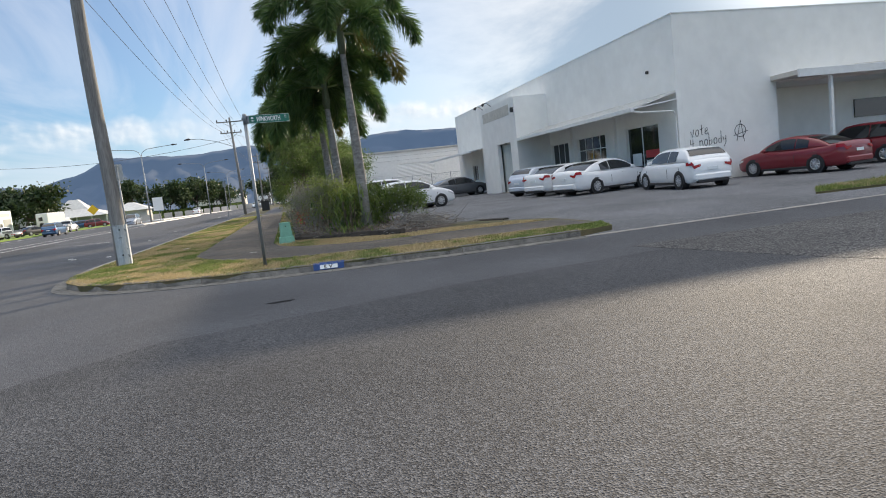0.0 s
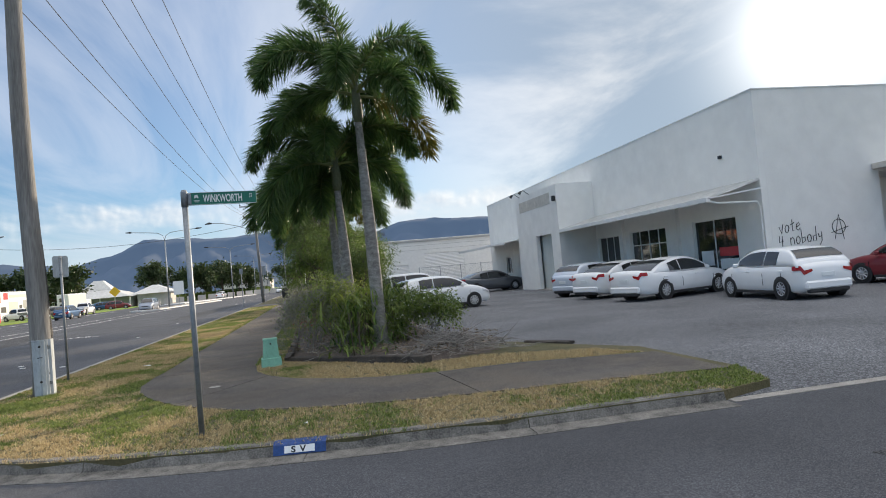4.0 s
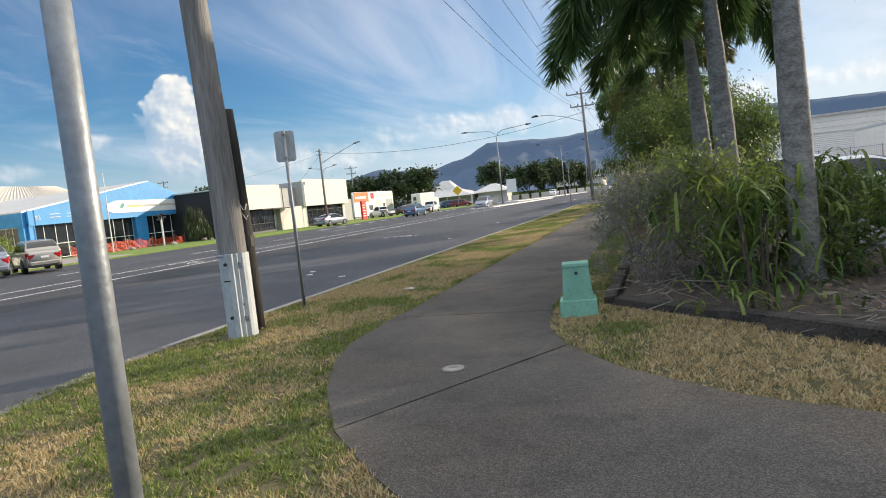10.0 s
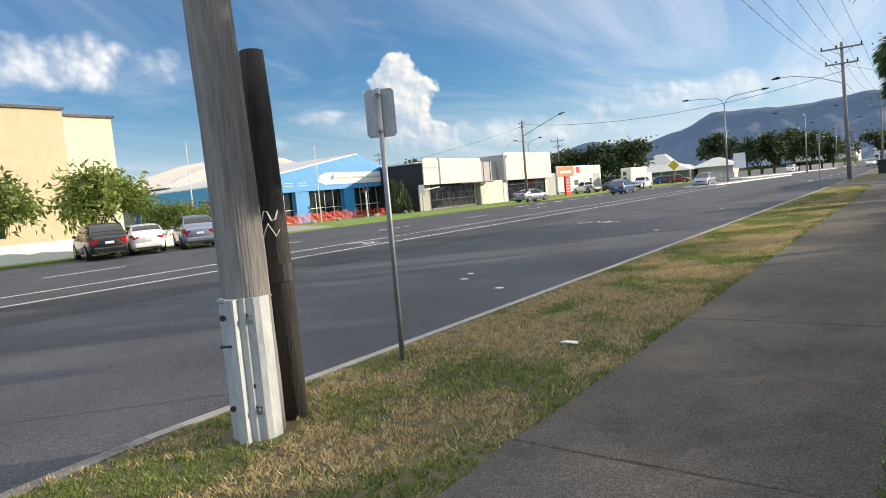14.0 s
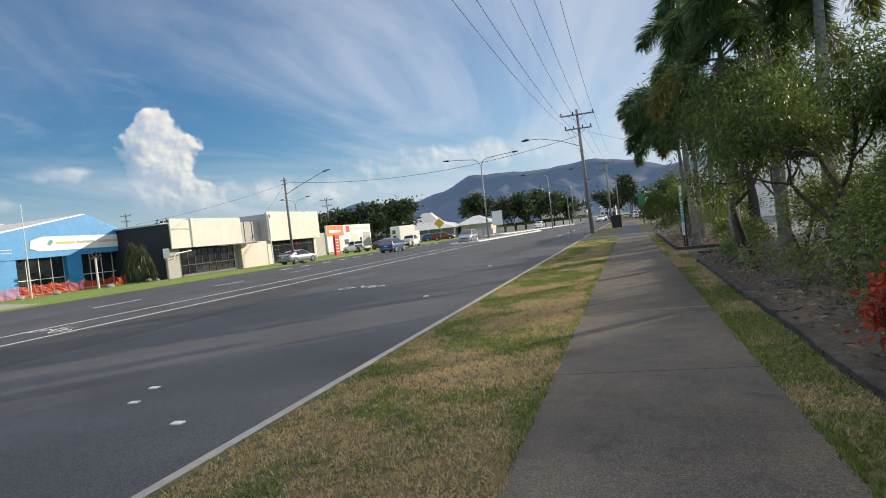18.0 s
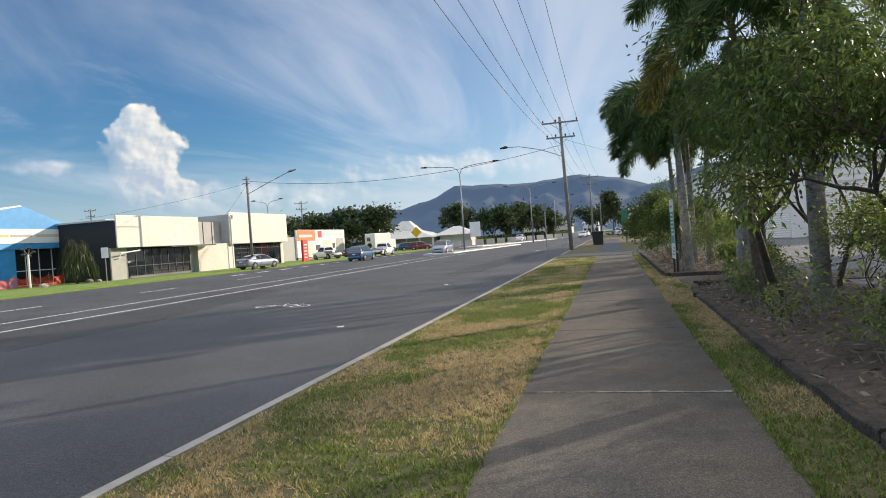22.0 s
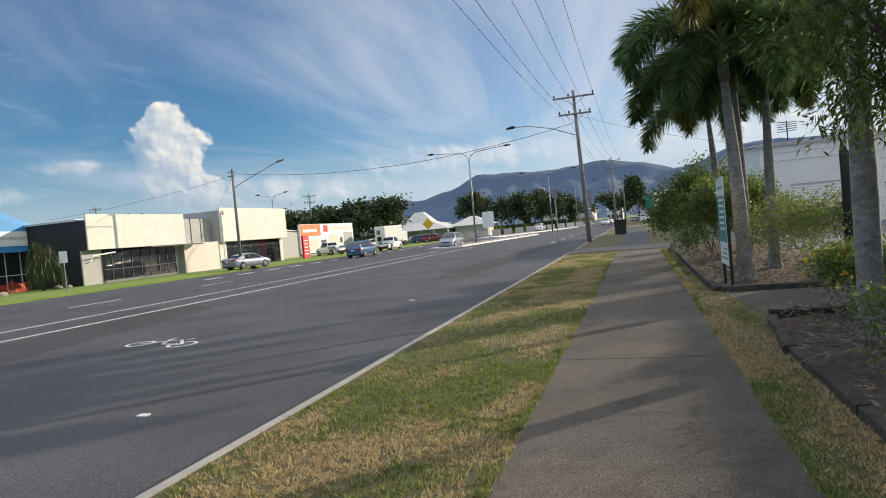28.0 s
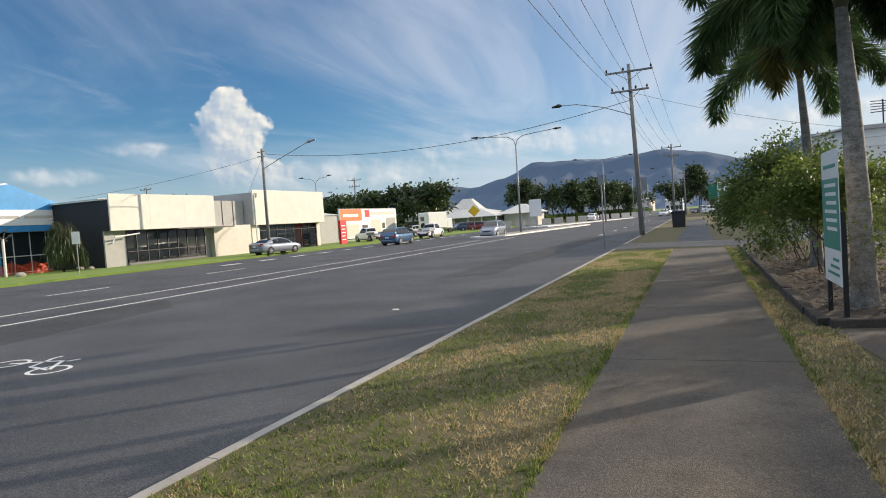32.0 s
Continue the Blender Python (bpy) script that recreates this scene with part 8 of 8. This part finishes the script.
# cream tower block and the planted corner before it
t = thing("tower_block", "tall plain cream and tan rendered building", "building")
M["tan"] = surf("tan_render", (0.62, 0.52, 0.36), 0.85, vary=0.06, scale=2)
bm = B()
box(bm, -70, -49.2, -6.0, 13.6, -0.2, 10.4)
part("wall", bm, M["tan"], t)
bm = B()
box(bm, -70, -49.6, 13.62, 17.4, -0.2, 10.0)
part("wall", bm, surf("ivory_render", (0.74, 0.68, 0.53), 0.85, vary=0.05, scale=1.5), t)
bm = B()
box(bm, -70.2, -49.0, -6.2, 13.7, 10.4, 10.6)
part("coping", bm, M["concrete_dark"], t)
bm = B()
box(bm, -70.2, -49.4, 13.72, 17.6, 10.0, 10.18)
part("coping", bm, M["concrete_dark"], t)
for z in (1.2, 4.4, 7.4):
    for y in (-3.0, 2.0, 7.0):
        bm = B()
        box(bm, -49.24, -49.17, y, y + 1.8, z, z + 1.3)
        part("window", bm, M["glass"], t)
bush("garden_tree", "broad-leaved green tree behind the parked cars", "tree", (-37.0, 10.8, -0.05), 4.9, 4, 3, 3, 0.75, 0.1, (0.45, 0.16), 5200, "leaf_light", 0.35, 62, (1.1, 1.1, 1), first=1.6)
bush("garden_tree", "broad-leaved green tree behind the parked cars", "tree", (-37.0, 3.0, -0.05), 5.0, 4, 3, 3, 0.75, 0.1, (0.45, 0.16), 5000, "leaf_mid", 0.35, 63, (1.1, 1.1, 1), first=1.6)
bush("hedge_shrub", "rounded green hedge shrub by the low wall", "shrub", (-35.8, 13.6, -0.05), 2.6, 3, 6, 3, 0.7, 0.03, (0.25, 0.1), 3600, "leaf_mid", 0.28, 64, first=0.9)
bush("hedge_shrub", "rounded green hedge shrub by the low wall", "shrub", (-36.2, 16.0, -0.05), 2.2, 3, 6, 3, 0.7, 0.03, (0.25, 0.1), 3000, "leaf_light", 0.25, 65, first=0.8)
bm = B()
box(bm, -34.9, -34.6, 2, 15.2, -0.2, 0.95, 0.02)
solo("garden_wall", bm, M["wall"], "low cream garden wall behind the parked cars", "wall")
bm = B()
prism(bm, [(-33.2, 16.5), (-48, 17.5), (-48, 27), (-44, 30), (-33.2, 25)], -0.2, -0.024)
solo("forecourt", bm, M["concrete"], "pale concrete forecourt of the showroom", "forecourt", kind="structure")

# distant trees
FAR = "leafy dark green tree in the distance"
for i, (x, y, h, sq, mt) in enumerate(((-60, 124, 9.0, 1.2, "leaf_dark"), (-52, 126, 9.8, 1.15, "leaf_dark"), (-45.5, 123, 9.2, 1.2, "leaf_dark"), (-70, 130, 9.0, 1.2, "leaf_dark"), (-39, 168, 11, 0.9, "leaf_dark"), (-31, 172, 9.5, 1.2, "leaf_mid"), (-24, 180, 10.5, 1.1, "leaf_dark"), (-19.5, 190, 9.5, 1.1, "leaf_dark"),
        (-30, 205, 9, 1.2, "leaf_dark"), (-22, 240, 10, 1.2, "leaf_mid"), (1.5, 190, 13.0, 0.55, "leaf_dark"), (-5.5, 210, 9.0, 1.1, "leaf_mid"), (7, 175, 7.5, 1.1, "leaf_dark"), (14, 160, 8, 1.1, "leaf_mid"), (-85, 140, 10, 1.2, "leaf_dark"), (-100, 120, 9, 1.2, "leaf_mid"), (-76, 92, 8.5, 1.2, "leaf_dark"))):
    bush("distant_tree", FAR, "tree", (x, y, -0.1), h, 4, 2, 3, 0.8, 0.2, (0.8, 0.5), 3400, "leaf_far", 0.5, 80 + i, (sq, sq, 1), first=2.2, group="distant trees")
# low planting along the far kerb
rng = np.random.default_rng(5)
n = 9000
px = rng.uniform(-36, -13, n)
py = 150 + rng.uniform(-3, 3, n) + (px + 36) * 3.0
base = np.stack([px, py, rng.uniform(0, 1.5, n)], 1)
ob = new("roadside_planting", quads("roadside_planting", kites(base, rng.normal(size=(n, 3)), np.full(n, 0.9), np.full(n, 0.5)), M["leaf_dark"]))
tagged(ob, "low dark planting along the far road edge", "planting", kind="stuff")
# far blocks closing the street
for i, (x0, x1, y0, y1, h, mt) in enumerate(((-75, -48, 155, 175, 4.0, "wall_grey"), (6, 22, 118 + 12, 140, 4.6, "white"), (12, 40, 150, 175, 5.5, "wall_grey"), (-90, -60, 96, 112, 4.5, "trim"), (-12, -5, 300, 320, 5, "white"), (-40, -18, 300, 330, 6, "trim"), (4, 26, 260, 290, 6, "wall_grey"))):
    t = thing("distant_building", "low plain commercial building far down the street", "building", "distant buildings", at=((x0 + x1) / 2, (y0 + y1) / 2, -0.1))
    hx, hy = (x1 - x0) / 2, (y1 - y0) / 2
    bm = B()
    box(bm, -hx, hx, -hy, hy, -0.1, h)
    part("wall", bm, M[mt], t)
    bm = B()
    hip(bm, hx + 0.4, hy + 0.4, h, hx * 0.5, hy * 0.3, h + 1.6)
    part("roof", bm, M["roof"], t)
    for k in range(4):
        bm = B()
        w_ = hx * 0.34
        xx = -hx + (k + 0.5) * hx / 2
        box(bm, xx - w_ / 2, xx + w_ / 2, -hy - 0.05, -hy + 0.02, 0.8, min(2.6, h - 0.6))
        part("window", bm, M["glass"], t)


# ---- hills ----
def hill_el(az):
    """Skyline height in degrees against the compass of the street."""
    P = [(-120, 1.0), (-70, 1.3), (-45, 1.6), (-34, 2.1), (-29, 2.6), (-26.6, 2.95), (-23.8, 3.5), (-20, 3.25), (-18.4, 3.15), (-16.5, 3.7), (-15.4, 4.0), (-14.3, 4.6), (-13.5, 5.0), (-11, 4.9),
         (-8, 4.74), (-5.2, 4.86), (-2.4, 5.1), (-1, 4.85), (0.3, 4.75), (1.5, 4.3), (3.6, 3.7), (5.2, 4.0), (7.6, 5.0), (9.6, 5.2), (12.7, 4.95), (15.8, 4.9), (18, 4.65), (26, 4.0), (40, 3.2), (70, 2.0), (120, 1.2)]
    for (a, e), (b, f) in zip(P, P[1:]):
        if a <= az <= b:
            u = (az - a) / (b - a)
            return e + (f - e) * u
    return 1.0


V, F = [], []
NA, NR = 300, 26
for i in range(NA + 1):
    az = -120 + 240 * i / NA
    for j in range(NR + 1):
        v = j / NR
        d = 1700 + 1500 * v
        x, y = d * math.sin(radians(az)), d * math.cos(radians(az))
        top = 3005 * math.tan(radians(hill_el(az))) + 21.6
        shape = min(1, v / 0.87) ** 1.5 if v < 0.87 else 1 - (v - 0.87) * 2.0
        n1 = noise.fractal((x / 420, y / 420, 1.7), 1.0, 2.0, 6)
        spur = 0.78 + 0.30 * math.sin(az * 2.3 + 3 * n1) * (1 - v) + 0.22 * n1 * (1 - 0.75 * v)
        V.append((x, y, -20 + max(0, top * shape * spur * (1 if v < 0.8 else (1 / spur) ** min(1, (v - 0.8) / 0.07))) + 12 * noise.noise((x / 60, y / 60, 0)) * v))
for i in range(NA):
    for j in range(NR):
        a = i * (NR + 1) + j
        F.append((a, a + NR + 1, a + NR + 2, a + 1))
hm, hnt, hb = node_mat("hazy_forest")
hn = hnt.nodes.new("ShaderNodeTexNoise")
hn.inputs["Scale"].default_value, hn.inputs["Detail"].default_value = 0.012, 8
htc = hnt.nodes.new("ShaderNodeTexCoord")
hnt.links.new(htc.outputs["Object"], hn.inputs["Vector"])
hx = hnt.nodes.new("ShaderNodeMix")
hx.data_type = "RGBA"
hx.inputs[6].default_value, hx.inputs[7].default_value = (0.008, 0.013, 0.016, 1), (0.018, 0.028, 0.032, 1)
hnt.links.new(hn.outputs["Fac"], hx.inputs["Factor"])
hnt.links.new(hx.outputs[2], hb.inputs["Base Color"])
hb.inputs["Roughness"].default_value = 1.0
# blue glow of the surface stands in for the haze before the hills
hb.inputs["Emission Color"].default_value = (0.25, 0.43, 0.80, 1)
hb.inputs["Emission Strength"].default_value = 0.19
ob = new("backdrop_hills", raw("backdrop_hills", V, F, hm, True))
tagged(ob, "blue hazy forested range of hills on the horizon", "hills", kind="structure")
